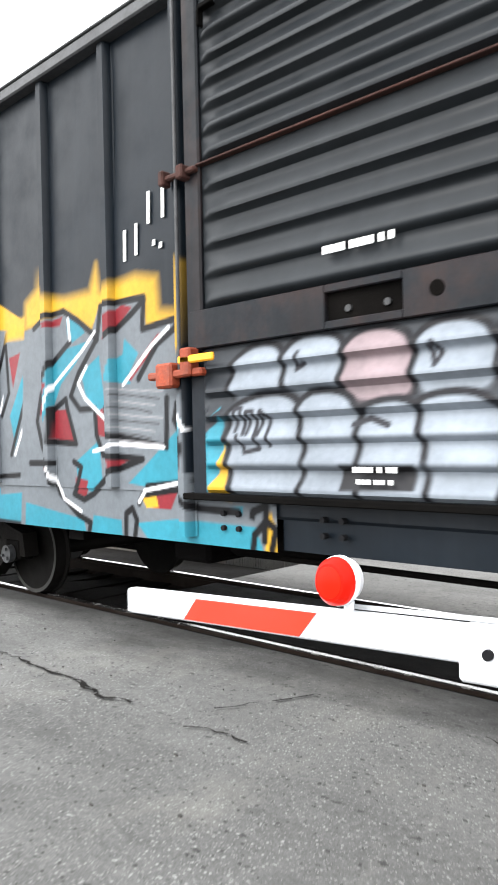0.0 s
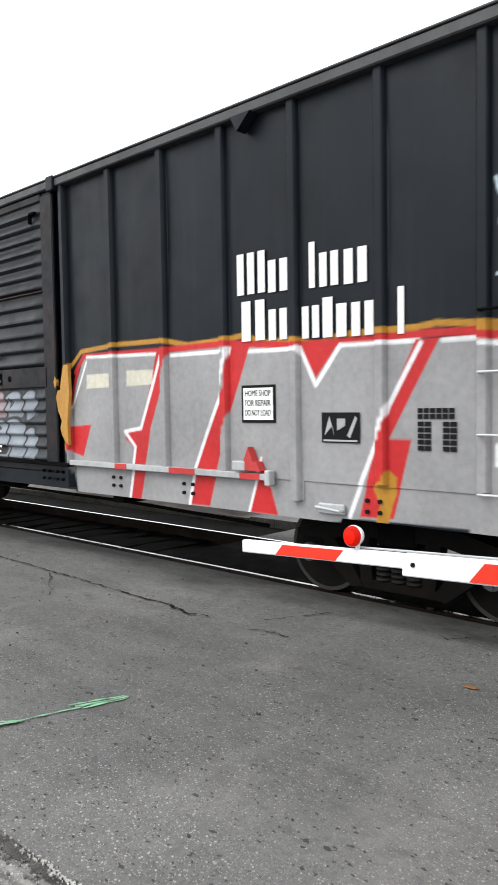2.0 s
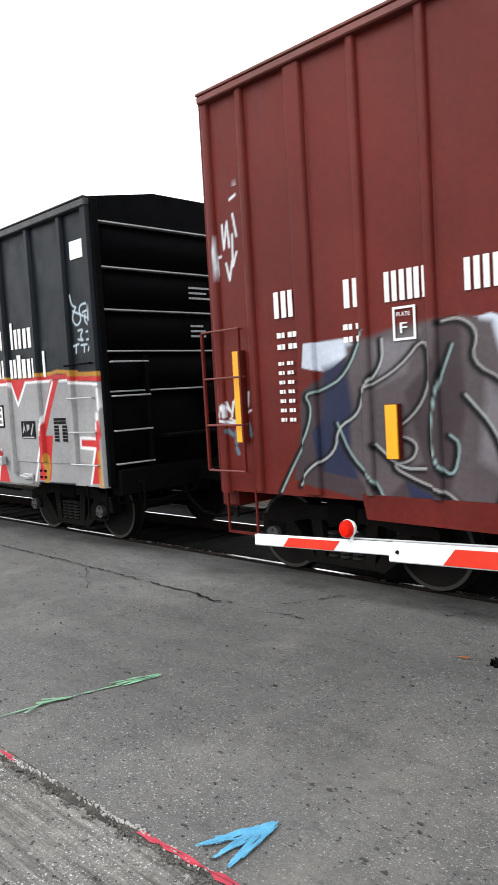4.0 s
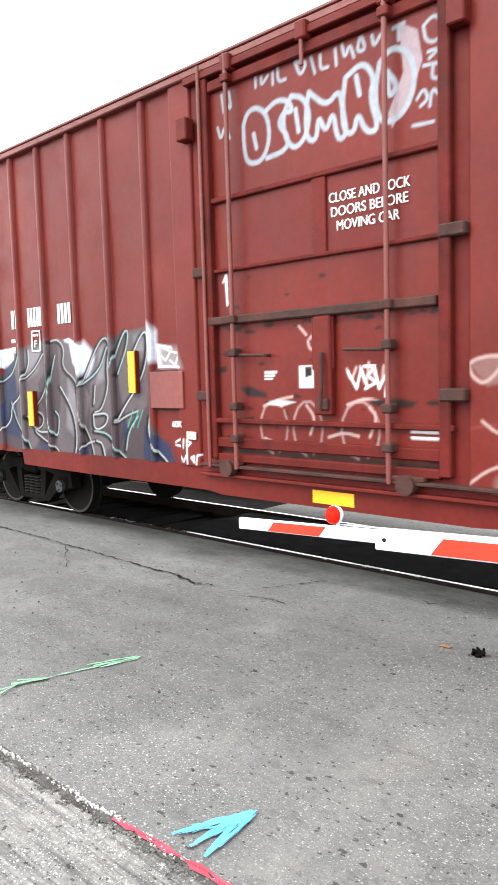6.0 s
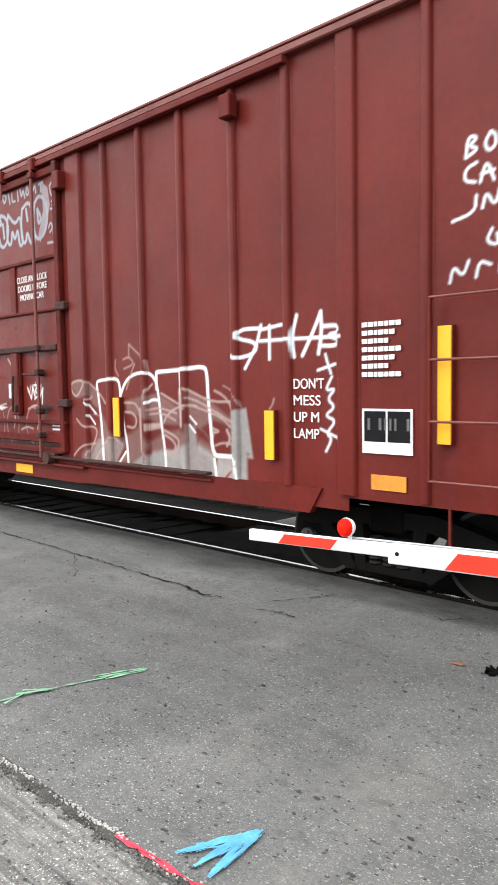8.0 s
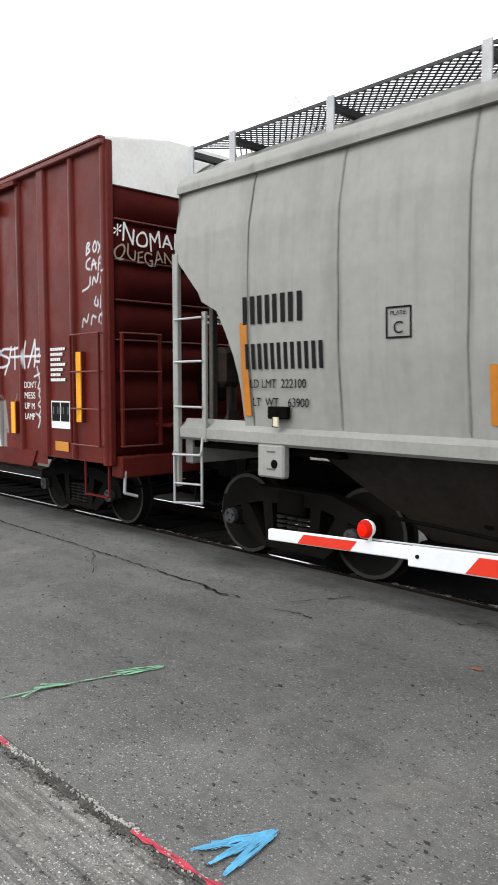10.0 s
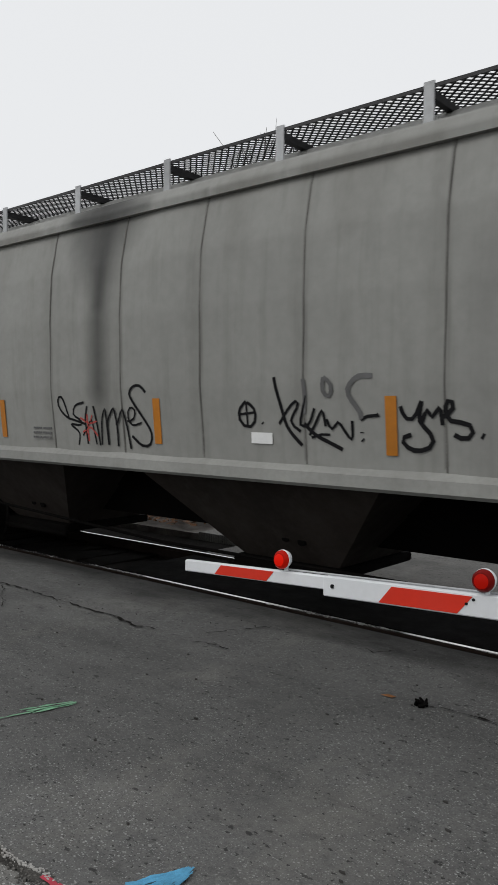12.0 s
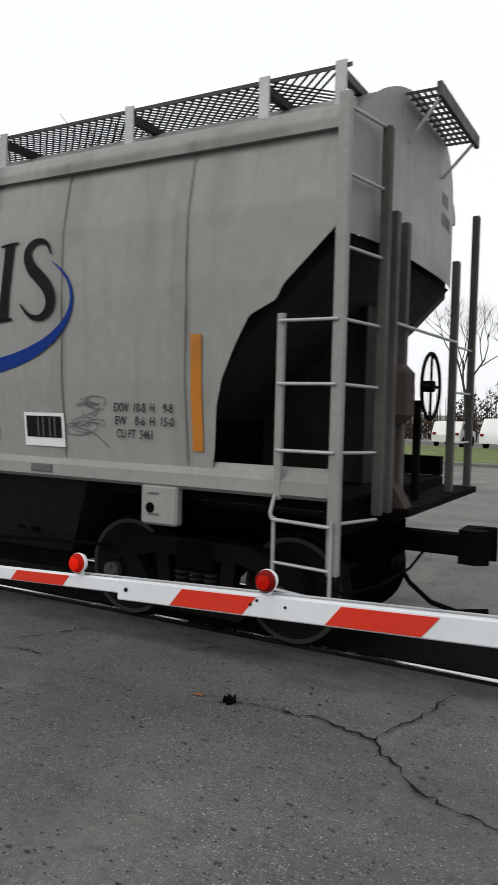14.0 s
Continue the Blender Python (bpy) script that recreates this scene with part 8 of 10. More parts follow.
# ---------------------------------------------------------------- red boxcar
def build_red_boxcar():
    car = empty("red_boxcar", 14.15, "oxide-red steel boxcar with plug door and white and grey graffiti", "freight car", "cars of the train")
    x0, x1, yp, top, sill = 6.90, 21.43, -1.50, 4.90, 1.02
    paint = red_car_graffiti()
    part("body_core", B().box(x0 + 0.06, x1 - 0.06, -1.47, 1.49, 0.98, 4.92, 0.02), M_RED, car)
    posts = [7.45, 8.80, 9.47, 10.19, 10.89, 11.62, 16.26, 16.95, 17.65, 18.44, 19.15, 20.62]
    wide = [(8.14, 0.20), (12.26, 0.33), (15.62, 0.33), (19.84, 0.20)]
    marks = sorted([(p, 0.09) for p in posts] + wide)
    cuts = [x0] + [p for p, _ in marks if p < 12.3] + [None] + [p for p, _ in marks if p > 15.5] + [x1]
    for a, c in zip(cuts, cuts[1:]):
        if a is None or c is None:
            continue
        lo = 0.80 if 8.3 < a < 19.7 else 0.92
        bay(car, paint, a, c, lo, top, yp, 2.75 if a < 19 else 3.95, name="side_panel")
    bay(car, paint, 6.92, 7.42, 2.75, 4.0, yp - 0.0035, 4.0, name="tagged_panel")
    for p, w in marks:
        post(car, paint, p, w, 0.98 if 8.3 < p < 19.7 else 0.95, top, yp, 0.05, 2.75)
    for x in (x0 + 0.05, x1 - 0.05):
        post(car, paint, x, 0.10, 0.90, top, yp, 0.045, 2.75 if x < 10 else 3.95, "corner_post")
    for p, w in marks:
        part("far_post", B().box(p - w / 2, p + w / 2, 1.49, 1.55, 1.0, top, 0.01), M_RED, car)
    part("eave_rail", B().box(x0, x1, -1.585, -1.44, 4.88, 4.955, 0.012).box(x0, x1, -1.595, -1.5, 4.956, 4.985, 0.006), M_RED_LIT, car, "red roof rail with the light put into its red")
    part("far_eave_rail", B().box(x0, x1, 1.44, 1.58, 4.88, 4.98, 0.012), M_RED, car)
    roof_of(car, x0 + 0.02, x1, 1.5, 4.96, 5.12, M_TIN)
    # deep side sill under the door
    s = B().prism([(8.7, 0.98), (8.75, 0.76), (10.2, 0.74), (12.5, 0.73), (12.7, 0.70), (15.5, 0.70), (15.8, 0.72), (19.4, 0.74), (19.55, 0.98)], yp - 0.02, yp + 0.06)
    part("side_sill", s, M_RED, car, "deep red side sill")
    part("sill_flange", B().box(12.45, 15.75, yp - 0.10, yp - 0.015, 0.90, 0.93, 0.005).box(15.75, 18.09, yp - 0.055, yp - 0.018, 0.925, 0.955, 0.005), M_RED, car)
    part("far_side_sill", B().box(8.7, 19.5, 1.44, 1.5, 0.75, 1.05), M_RED, car)
    # plug door
    dx0, dx1, dz0, dz1 = 12.62, 15.33, 1.08, 4.78
    door = part("door", B().box(12.42, 15.47, yp - 0.02, yp + 0.02, 0.98, 4.88, 0.01), M_RED, car, "red plug door with four lock rods")
    xs = np.linspace(dx0 + 0.08, dx1 - 0.08, 190)
    X, Z = np.meshgrid(xs, np.linspace(dz0, dz1, 270))
    sheet("door_sheet", X, yp - 0.03 + 0.004 * np.sin(X * 3 + Z * 2), Z, red_door_graffiti(), M_PAINTED, door, "red door sheet with white tags")
    f = B()
    f.box(dx0, dx0 + 0.10, yp - 0.10, yp - 0.02, dz0, 4.80, 0.012).box(dx1 - 0.10, dx1, yp - 0.10, yp - 0.02, dz0, 4.80, 0.012)
    f.box(dx0 + 0.1, dx1 - 0.1, yp - 0.08, yp - 0.025, 4.66, 4.76, 0.01).box(dx0 + 0.1, dx1 - 0.1, yp - 0.08, yp - 0.025, 1.06, 1.14, 0.01)
    part("door_frame", f, M_REDWORN, door)
    for z, h, o, x_a, x_b in ((3.63, 0.05, 0.075, dx0 + 0.1, dx1 - 0.1), (2.95, 0.04, 0.07, dx0 + 0.1, dx1 - 0.1), (1.47, 0.05, 0.09, dx0 + 0.02, dx1 + 0.02), (1.25, 0.10, 0.075, dx0 + 0.05, dx1 - 0.1)):
        part("door_bar", B().box(x_a, x_b, yp - o, yp - 0.028, z - h / 2, z + h / 2, 0.01), M_REDWORN, door)
    part("door_bar", B().box(dx0 + 0.02, dx1 - 0.12, yp - 0.11, yp - 0.03, 2.42, 2.50, 0.012), M_RUST, door, "heavy rust-streaked door bar")
    part("door_bar", B().box(13.98, 14.13, yp - 0.06, yp - 0.028, 2.95, 3.62, 0.008).box(13.96, 14.2, yp - 0.08, yp - 0.03, 1.95, 2.42, 0.01), M_RED, door)
    for x, z0, z1 in ((13.03, 1.0, 4.92), (14.79, 1.0, 4.92)):
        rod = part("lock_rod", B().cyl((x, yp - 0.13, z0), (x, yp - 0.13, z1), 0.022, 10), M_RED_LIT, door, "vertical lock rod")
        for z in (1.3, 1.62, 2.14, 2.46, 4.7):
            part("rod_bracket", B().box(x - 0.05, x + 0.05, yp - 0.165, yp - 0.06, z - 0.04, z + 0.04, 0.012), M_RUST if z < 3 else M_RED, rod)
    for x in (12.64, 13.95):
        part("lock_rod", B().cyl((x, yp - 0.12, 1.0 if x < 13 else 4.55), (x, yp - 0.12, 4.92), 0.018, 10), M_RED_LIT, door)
    for x in (13.03, 13.95, 14.79):
        part("top_hanger", B().box(x - 0.06, x + 0.06, yp - 0.15, yp - 0.03, 4.76, 4.92, 0.015), M_RED, door)
    part("crank", B().box(14.0, 14.19, yp - 0.11, yp - 0.03, 1.55, 2.42, 0.015), M_RED, door, "door operating crank housing")
    part("crank_handle", B().tube([(14.12, yp - 0.14, 2.1), (14.13, yp - 0.16, 1.8), (14.1, yp - 0.15, 1.6)], 0.018, 8).box(14.06, 14.18, yp - 0.15, yp - 0.10, 1.60, 1.70, 0.01), M_RUST, door)
    for x in (13.2, 14.55):
        part("handhold", B().tube([(x - 0.22, yp - 0.03, 2.12), (x - 0.22, yp - 0.10, 2.12), (x + 0.22, yp - 0.10, 2.10), (x + 0.22, yp - 0.03, 2.10)], 0.014, 8), M_RUST, door)
    for x in (12.9, 14.95):
        part("roller", B().wheel(x, yp - 0.11, 1.0, [(-0.05, 0.05), (-0.05, 0.085), (0.05, 0.085), (0.05, 0.05)], 16).box(x - 0.16, x + 0.16, yp - 0.12, yp - 0.05, 1.03, 1.07, 0.008), M_RUST, door, "rusty door roller")
    part("lower_track", B().box(12.5, 18.09, yp - 0.12, yp - 0.03, 1.0, 1.03, 0.006), M_RUST, car, "rusty lower door track")
    for z in (2.96, 1.72):
        part("hinge_lug", B().box(12.46, 12.66, yp - 0.12, yp - 0.03, z - 0.05, z + 0.05, 0.012).box(15.24, 15.46, yp - 0.12, yp - 0.03, z - 0.04, z + 0.06, 0.012), M_RUST, door)
    for x, z in ((12.42, 4.38), (15.42, 4.52), (18.5, 4.60)):
        part("stop_bracket", B().box(x - 0.09, x + 0.06, yp - 0.16, yp - 0.04, z - 0.11, z + 0.11, 0.012), M_RED, car, "red door stop bracket")
    part("upper_track", B().box(12.4, 19.2, yp - 0.11, yp - 0.03, 4.80, 4.87, 0.008), M_RED, car)
    # plates, reflectors, stencils
    y = yp - 0.012
    part("blank_board", B().box(11.65, 12.20, y - 0.06, y, 1.58, 1.98, 0.006), M_RED_LIT, car, "blank red placard board")
    part("board_edge", B().box(11.63, 12.22, y - 0.012, y, 1.56, 2.0, 0.004), M_RUST, car)
    for x, z0, z1 in ((7.2, 1.44, 2.36), (9.02, 1.31, 1.77), (11.27, 1.75, 2.22), (16.40, 1.34, 1.80), (18.89, 1.21, 1.68), (20.76, 1.44, 2.36)):
        part("yellow_reflector", B().box(x, x + 0.115, y - 0.062, y - 0.045, z0, z1, 0.002), M_YELLOW, car, "yellow reflective strip")
        part("reflector_plate", B().box(x - 0.005, x + 0.12, y - 0.045, y + 0.01, z0 - 0.005, z1 + 0.005), M_RED, car)
    part("sill_reflector", B().box(13.90, 14.36, yp - 0.026, yp - 0.018, 0.74, 0.86), M_YELLOW, car, "amber reflective strip on the sill")
    part("notice", B().box(20.09, 20.44, y - 0.004, y + 0.004, 1.02, 1.15), material("orange_notice", (0.55, 0.22, 0.02), rough=0.5), car, "orange notice")
    lab = part("data_plate", B().box(20.0, 20.5, y - 0.004, y + 0.004, 1.33, 1.71), M_WHITE, car, "black and white data plate")
    part("data_field", B().box(20.02, 20.48, y - 0.007, y, 1.43, 1.69), M_INK, lab)
    bars(lab, 20.06, 1.53, y - 0.009, [.5, -.6, .5, .4], 0.10, 0.05, 0.03, M_GREYINK)
    bars(lab, 20.28, 1.53, y - 0.009, [.4, .4, -.8, .5], 0.10, 0.05, 0.03, M_GREYINK)
    part("data_line", B().box(20.245, 20.26, y - 0.009, y - 0.006, 1.43, 1.69), M_WHITE, lab)
    for k, z in enumerate((2.40, 2.33, 2.26, 2.19, 2.12, 2.05, 1.98)):
        bars(car, 20.0, z, y - 0.002, [1, 1, .6, 1, .7, 1, 1][: 7 - (k % 3)], 0.04, 0.05, 0.012, M_WHITE)
    for t, x, z, w in (("CLOSE AND LOCK", 14.16, 3.37, 0.80), ("DOORS BEFORE", 14.18, 3.25, 0.76), ("MOVING CAR", 14.24, 3.13, 0.62)):
        writing(t, 0.085, x, z, yp - 0.042, M_WHITE, door, wide=w)
    cols = [(7.76, 0.15), (7.94, 0.14), (8.60, 0.16), (9.03, 0.12), (9.18, 0.12), (9.32, 0.12), (9.77, 0.13), (9.93, 0.13)]
    for x, w in cols:
        for xa in (x, x + w * 0.62):
            part("number_bar", B().box(xa, xa + w * 0.38, y - 0.003, y + 0.004, 2.63, 2.88), M_WHITE, car)
    for x in (7.78, 8.58):
        for z in (2.44, 2.33):
            bars(car, x, z, y - 0.002, [1, .7, -.4, 1, 1], 0.05, 0.05, 0.012, M_WHITE)
    for k in range(7):
        bars(car, 7.78, 2.18 - 0.09 * k, y - 0.002, [1, .5, -.4, 1, .6], 0.035, 0.04, 0.012, M_WHITE)
    pl = part("plate_mark", B().box(9.10, 9.32, y - 0.003, y + 0.004, 2.30, 2.32).box(9.10, 9.32, y - 0.003, y + 0.004, 2.56, 2.58).box(9.10, 9.12, y - 0.003, y + 0.004, 2.32, 2.56).box(9.30, 9.32, y - 0.003, y + 0.004, 2.32, 2.56), M_WHITE, car, "white-lined clearance mark")
    writing("F", 0.09, 9.17, 2.36, y - 0.003, M_WHITE, pl, wide=0.07)
    writing("PLATE", 0.035, 9.14, 2.50, y - 0.003, M_WHITE, pl, wide=0.13)
    for k, (t, w) in enumerate((("DON'T", 0.36), ("MESS", 0.32), ("UP M", 0.30), ("LAMP", 0.30))):
        writing(t, 0.095, 19.22, 1.886 - 0.153 * k, y - 0.003, M_WHITE, car, wide=w, label="hand-sprayed white word")
    writing("60K", 0.07, 12.0, 1.38, y - 0.05, M_WHITE, car, wide=0.16)
    part("yellow_tag", B().box(12.24, 12.38, y - 0.062, y - 0.05, 1.26, 1.34), M_CREAM, car)
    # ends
    # end walls in a darker red than the side sheets
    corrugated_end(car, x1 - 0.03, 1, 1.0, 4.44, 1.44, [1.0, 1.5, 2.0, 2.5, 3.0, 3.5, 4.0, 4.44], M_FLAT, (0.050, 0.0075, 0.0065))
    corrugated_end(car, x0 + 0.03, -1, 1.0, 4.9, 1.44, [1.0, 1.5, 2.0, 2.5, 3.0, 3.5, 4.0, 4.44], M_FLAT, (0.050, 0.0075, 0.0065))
    part("end_cap", B().prism_x([(-1.5, 4.42), (-1.5, 4.96), (-0.5, 5.13), (0.5, 5.13), (1.5, 4.96), (1.5, 4.42)], x1 - 0.05, x1 + 0.02), M_TIN, car, "white-painted upper end panel")
    for z in (2.5, 3.0, 3.5, 4.0):
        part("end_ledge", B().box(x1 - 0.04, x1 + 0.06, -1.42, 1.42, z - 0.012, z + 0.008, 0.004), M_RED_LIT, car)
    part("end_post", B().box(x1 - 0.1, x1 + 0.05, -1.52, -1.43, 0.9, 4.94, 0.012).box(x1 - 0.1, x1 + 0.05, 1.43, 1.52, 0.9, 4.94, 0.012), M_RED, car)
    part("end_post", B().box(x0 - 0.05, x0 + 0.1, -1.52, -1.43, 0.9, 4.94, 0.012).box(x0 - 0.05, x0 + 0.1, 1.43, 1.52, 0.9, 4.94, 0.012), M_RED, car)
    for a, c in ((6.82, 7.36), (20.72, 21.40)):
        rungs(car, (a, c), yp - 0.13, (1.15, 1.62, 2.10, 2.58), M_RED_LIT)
        part("ladder_bar", B().box(a - 0.012, a + 0.012, yp - 0.14, yp - 0.11, 1.15, 2.58).box(c - 0.012, c + 0.012, yp - 0.14, yp - 0.11, 1.15, 2.58), M_RED, car)
        stirrup(car, a + 0.1, c, yp + 0.01, 0.48, 0.96, M_RED)
    for x, sgn in ((x1 + 0.17, 1), (x0 - 0.17, -1)):
        rungs_end(car, x, (-1.40, -0.80), (1.15, 1.62, 2.10, 2.58), M_RED_LIT, sgn)
        part("end_ladder_bar", B().box(min(x, x - sgn * 0.05), max(x, x - sgn * 0.05), -1.41, -1.38, 1.15, 2.58).box(min(x, x - sgn * 0.05), max(x, x - sgn * 0.05), -0.82, -0.79, 1.15, 2.58), M_RED, car)
    part("end_sill", B().box(x1 - 0.1, x1 + 0.14, -1.42, 1.42, 0.74, 1.02, 0.02).box(x0 - 0.14, x0 + 0.1, -1.42, 1.42, 0.74, 1.02, 0.02), M_RED, car)
    part("end_platform", B().box(x1, x1 + 0.34, -0.8, 1.0, 1.38, 1.42, 0.005), M_RED, car)
    part("brake_housing", B().box(x1 + 0.02, x1 + 0.26, -0.1, 0.3, 1.7, 2.3, 0.04), M_UNDER, car)
    bb = B()
    for z, cols in ((3.42, 7), (3.34, 9), (2.86, 6), (2.78, 6), (3.26, 5)):
        for k in range(cols):
            bb.box(x1 + 0.07, x1 + 0.085, 0.05 + 0.05 * k, 0.088 + 0.05 * k, z, z + 0.03)
    tagged(part("end_stencil", bb, M_WHITE, car), kind="stuff")
    for text, z, h, w, y_a, mat in (("*NOMADS*", 3.69, 0.22, 1.36, -1.46, M_WHITE), ("QUEGANG!", 3.49, 0.17, 1.16, -1.46, M_PALEINK)):
        tag = writing(text, h, 0, 0, 0, mat, car, "end_tag", w, "sprayed letters across the corrugated end")
        co = np.zeros(len(tag.data.vertices) * 3)
        tag.data.vertices.foreach_get("co", co)
        co = co.reshape(-1, 3)
        u, v = co[:, 0] + ORIGIN[0], co[:, 2]
        wave = 0.03 * np.sin(u * 9) + 0.018 * np.sin(u * 23 + z)
        tag.data.vertices.foreach_set("co", np.stack([x1 + 0.09 - ORIGIN[0] - co[:, 1], y_a + u + 0.10 * v * np.sin(u * 7), z + v * (1 + 0.12 * np.sin(u * 13)) + wave], 1).ravel())
        tag.data.update()
    part("hand_brake_bar", B().tube([(21.5, -1.3, 0.9), (21.56, -1.36, 0.82), (21.54, -1.36, 0.55), (21.6, -1.2, 0.5)], 0.02, 8), M_GALV, car)
    part("centre_sill", B().box(x0, x1, -0.2, 0.2, 0.62, 1.0), M_UNDER, car)
    part("cross_bearer", B().box(10.7, 10.9, -1.4, 1.4, 0.72, 1.0).box(17.4, 17.6, -1.4, 1.4, 0.72, 1.0), M_UNDER, car)
    part("air_tank", B().cyl((12.5, -0.7, 0.72), (13.6, -0.7, 0.72), 0.18, 16), M_UNDER, car)
    truck(car, 8.12)
    truck(car, 19.95)
    coupler(car, x1, 1, 0.62)
    coupler(car, x0, -1, 0.92)
    return car


# ---------------------------------------------------------------- covered hopper
def build_hopper():
    car = empty("covered_hopper", 30.9, "pale grey covered hopper car with rounded sides and black tags", "freight car", "cars of the train")
    x0, x1 = 22.92, 38.88
    stains = hopper_stains()

    def yside(z):
        return np.interp(z, [1.3, 1.55, 2.2, 2.95, 3.5, 3.9, 4.1], [-1.50, -1.53, -1.60, -1.625, -1.60, -1.53, -1.47])

    cutL = ([22.92, 23.34, 23.39, 23.62, 23.74, 23.86, 23.93, 23.95], [3.32, 2.90, 2.80, 2.69, 2.48, 2.22, 1.95, 1.50])

    def zlow(X):
        m = x0 + x1 - X
        return np.maximum(np.where(X < 23.95, np.interp(X, *cutL), 1.5), np.where(m < 23.95, np.interp(m, *cutL), 1.5))

    seams = [x0, 24.09, 25.23, 26.50, 27.75, 28.97, 30.12, 31.33, 32.62, 33.85, 35.02, 36.30, 37.60, x1]
    for a, c in zip(seams, seams[1:]):
        xs = np.linspace(a, c, 46)
        X, U = np.meshgrid(xs, np.linspace(0, 1, 70))
        lo = zlow(X)
        Z = lo + (4.08 - lo) * U
        Y = yside(Z) + 0.007 * np.sin(math.pi * (X - a) / (c - a)) * -1 + 0.003 * np.sin(X * 4 + Z * 3)
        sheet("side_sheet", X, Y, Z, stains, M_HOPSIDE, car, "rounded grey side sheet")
        s2 = Paint(CAR_GREY)
        sheet("far_side_sheet", X[::6, ::6], -Y[::6, ::6], Z[::6, ::6], s2, M_HOPSIDE, car)
    for x in seams[1:-1]:
        zs = np.linspace(1.52, 4.06, 24)
        b = B().tube([(x + 0.004 * math.sin(z * 5), float(yside(z)) - 0.001, float(z)) for z in zs], 0.009, 6)
        part("weld_seam", b, M_WELD, car, "vertical weld seam")
    # roof, eave flange, running boards
    prof = [(1.46 * math.sin(a), 4.06 + 0.60 * (math.cos(a) - math.cos(1.15)) / (1 - math.cos(1.15))) for a in np.linspace(-1.15, 1.15, 21)]
    prof = [(y * 1.46 / (1.46 * math.sin(1.15)), z) for y, z in prof]
    part("roof", B().prism_x(prof, x0, x1), M_HOP, car, "arched grey roof")
    part("eave_flange", B().prism_x([(-1.56, 4.0), (-1.56, 4.07), (-1.50, 4.18), (-1.36, 4.24), (-1.36, 4.0)], x0 - 0.01, x1 + 0.01), M_HOP, car, "rolled grey eave flange")
    X, U = np.meshgrid(np.linspace(x0 - 0.01, x1 + 0.01, 260), np.linspace(0, 3, 13))
    Yf, Zf = np.interp(U, [0, 1, 2, 3], [-1.563, -1.563, -1.503, -1.36]), np.interp(U, [0, 1, 2, 3], [3.998, 4.072, 4.184, 4.244])
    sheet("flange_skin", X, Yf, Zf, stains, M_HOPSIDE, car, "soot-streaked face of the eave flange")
    part("far_eave_flange", B().prism_x([(1.56, 4.0), (1.56, 4.07), (1.50, 4.18), (1.36, 4.24), (1.36, 4.0)], x0 - 0.01, x1 + 0.01), M_HOP, car)
    for s in (-1, 1):
        ya, yb, z = (s * 1.40, s * 0.78, 4.50)
        lo, hi = min(ya, yb), max(ya, yb)
        g = B()
        step, length = 0.085, x1 - x0 - 0.1
        w = hi - lo
        for k in range(int((length + w) / step)):
            for sg in (1, -1):
                xa = x0 + 0.05 + k * step - (w if sg > 0 else 0)
                xb = xa + w * sg if sg > 0 else xa - w
                if sg < 0:
                    xa, xb = x0 + 0.05 + k * step, x0 + 0.05 + k * step - w
                p, q = (xa, lo), (xb, hi)
                if min(xa, xb) < x0 + 0.04 or max(xa, xb) > x1 - 0.04:
                    continue
                d = 0.0115
                g.add([(p[0] - d, p[1], z), (p[0] + d, p[1], z), (q[0] + d, q[1], z), (q[0] - d, q[1], z), (p[0] - d, p[1], z - 0.008), (p[0] + d, p[1], z - 0.008), (q[0] + d, q[1], z - 0.008), (q[0] - d, q[1], z - 0.008)],
                      [(0, 1, 2, 3), (7, 6, 5, 4), (0, 3, 7, 4), (1, 5, 6, 2)])
        gr = part("running_board", g, M_GRATE, car, "dark expanded-metal roof walkway")
        tagged(gr, kind="stuff")
        part("walk_edge", B().box(x0 + 0.02, x1 - 0.02, lo - 0.010, lo, z - 0.022, z + 0.008).box(x0 + 0.02, x1 - 0.02, hi, hi + 0.010, z - 0.022, z + 0.008), M_GRATE, car)
        for x in (22.98, 23.65, 24.96, 26.50, 27.99, 29.45, 30.90, 32.35, 33.85, 35.35, 36.85, 38.15, 38.78):
            part("walk_post", B().box(x - 0.045, x + 0.045, min(s * 1.425, s * 1.405), max(s * 1.425, s * 1.405), 4.16, z + 0.03, 0.003), M_GALV, car, "pale walkway support")
            part("walk_beam", B().box(x - 0.03, x + 0.03, lo, hi, z - 0.09, z - 0.025), M_GRATE, car)
    walk_end = B()
    for k in range(11):
        walk_end.box(x1 - 0.1, x1 + 0.38, -0.6 + 0.128 * k, -0.585 + 0.128 * k, 4.545, 4.565)
    for k in range(10):
        walk_end.box(x1 - 0.09 + 0.05 * k, x1 - 0.078 + 0.05 * k, -0.6, 0.695, 4.54, 4.56)
    walk_end.box(x1 + 0.38, x1 + 0.42, -0.62, 0.72, 4.49, 4.60)
    tagged(part("end_walk", walk_end, M_GRATE, car, "end walkway grating"), kind="stuff")
    part("end_walk_brace", B().tube([(x1 + 0.39, -0.55, 4.50), (x1 + 0.13, -0.5, 4.2)], 0.015, 8).tube([(x1 + 0.39, 0.6, 4.50), (x1 + 0.13, 0.55, 4.2)], 0.015, 8), M_GALV, car)
    for x in (25.3, 28.5, 31.7, 34.9, 37.4):
        part("roof_hatch", B().box(x - 0.7, x + 0.7, -0.28, 0.28, 4.5, 4.66, 0.04), M_HOP, car, "roof loading hatch")
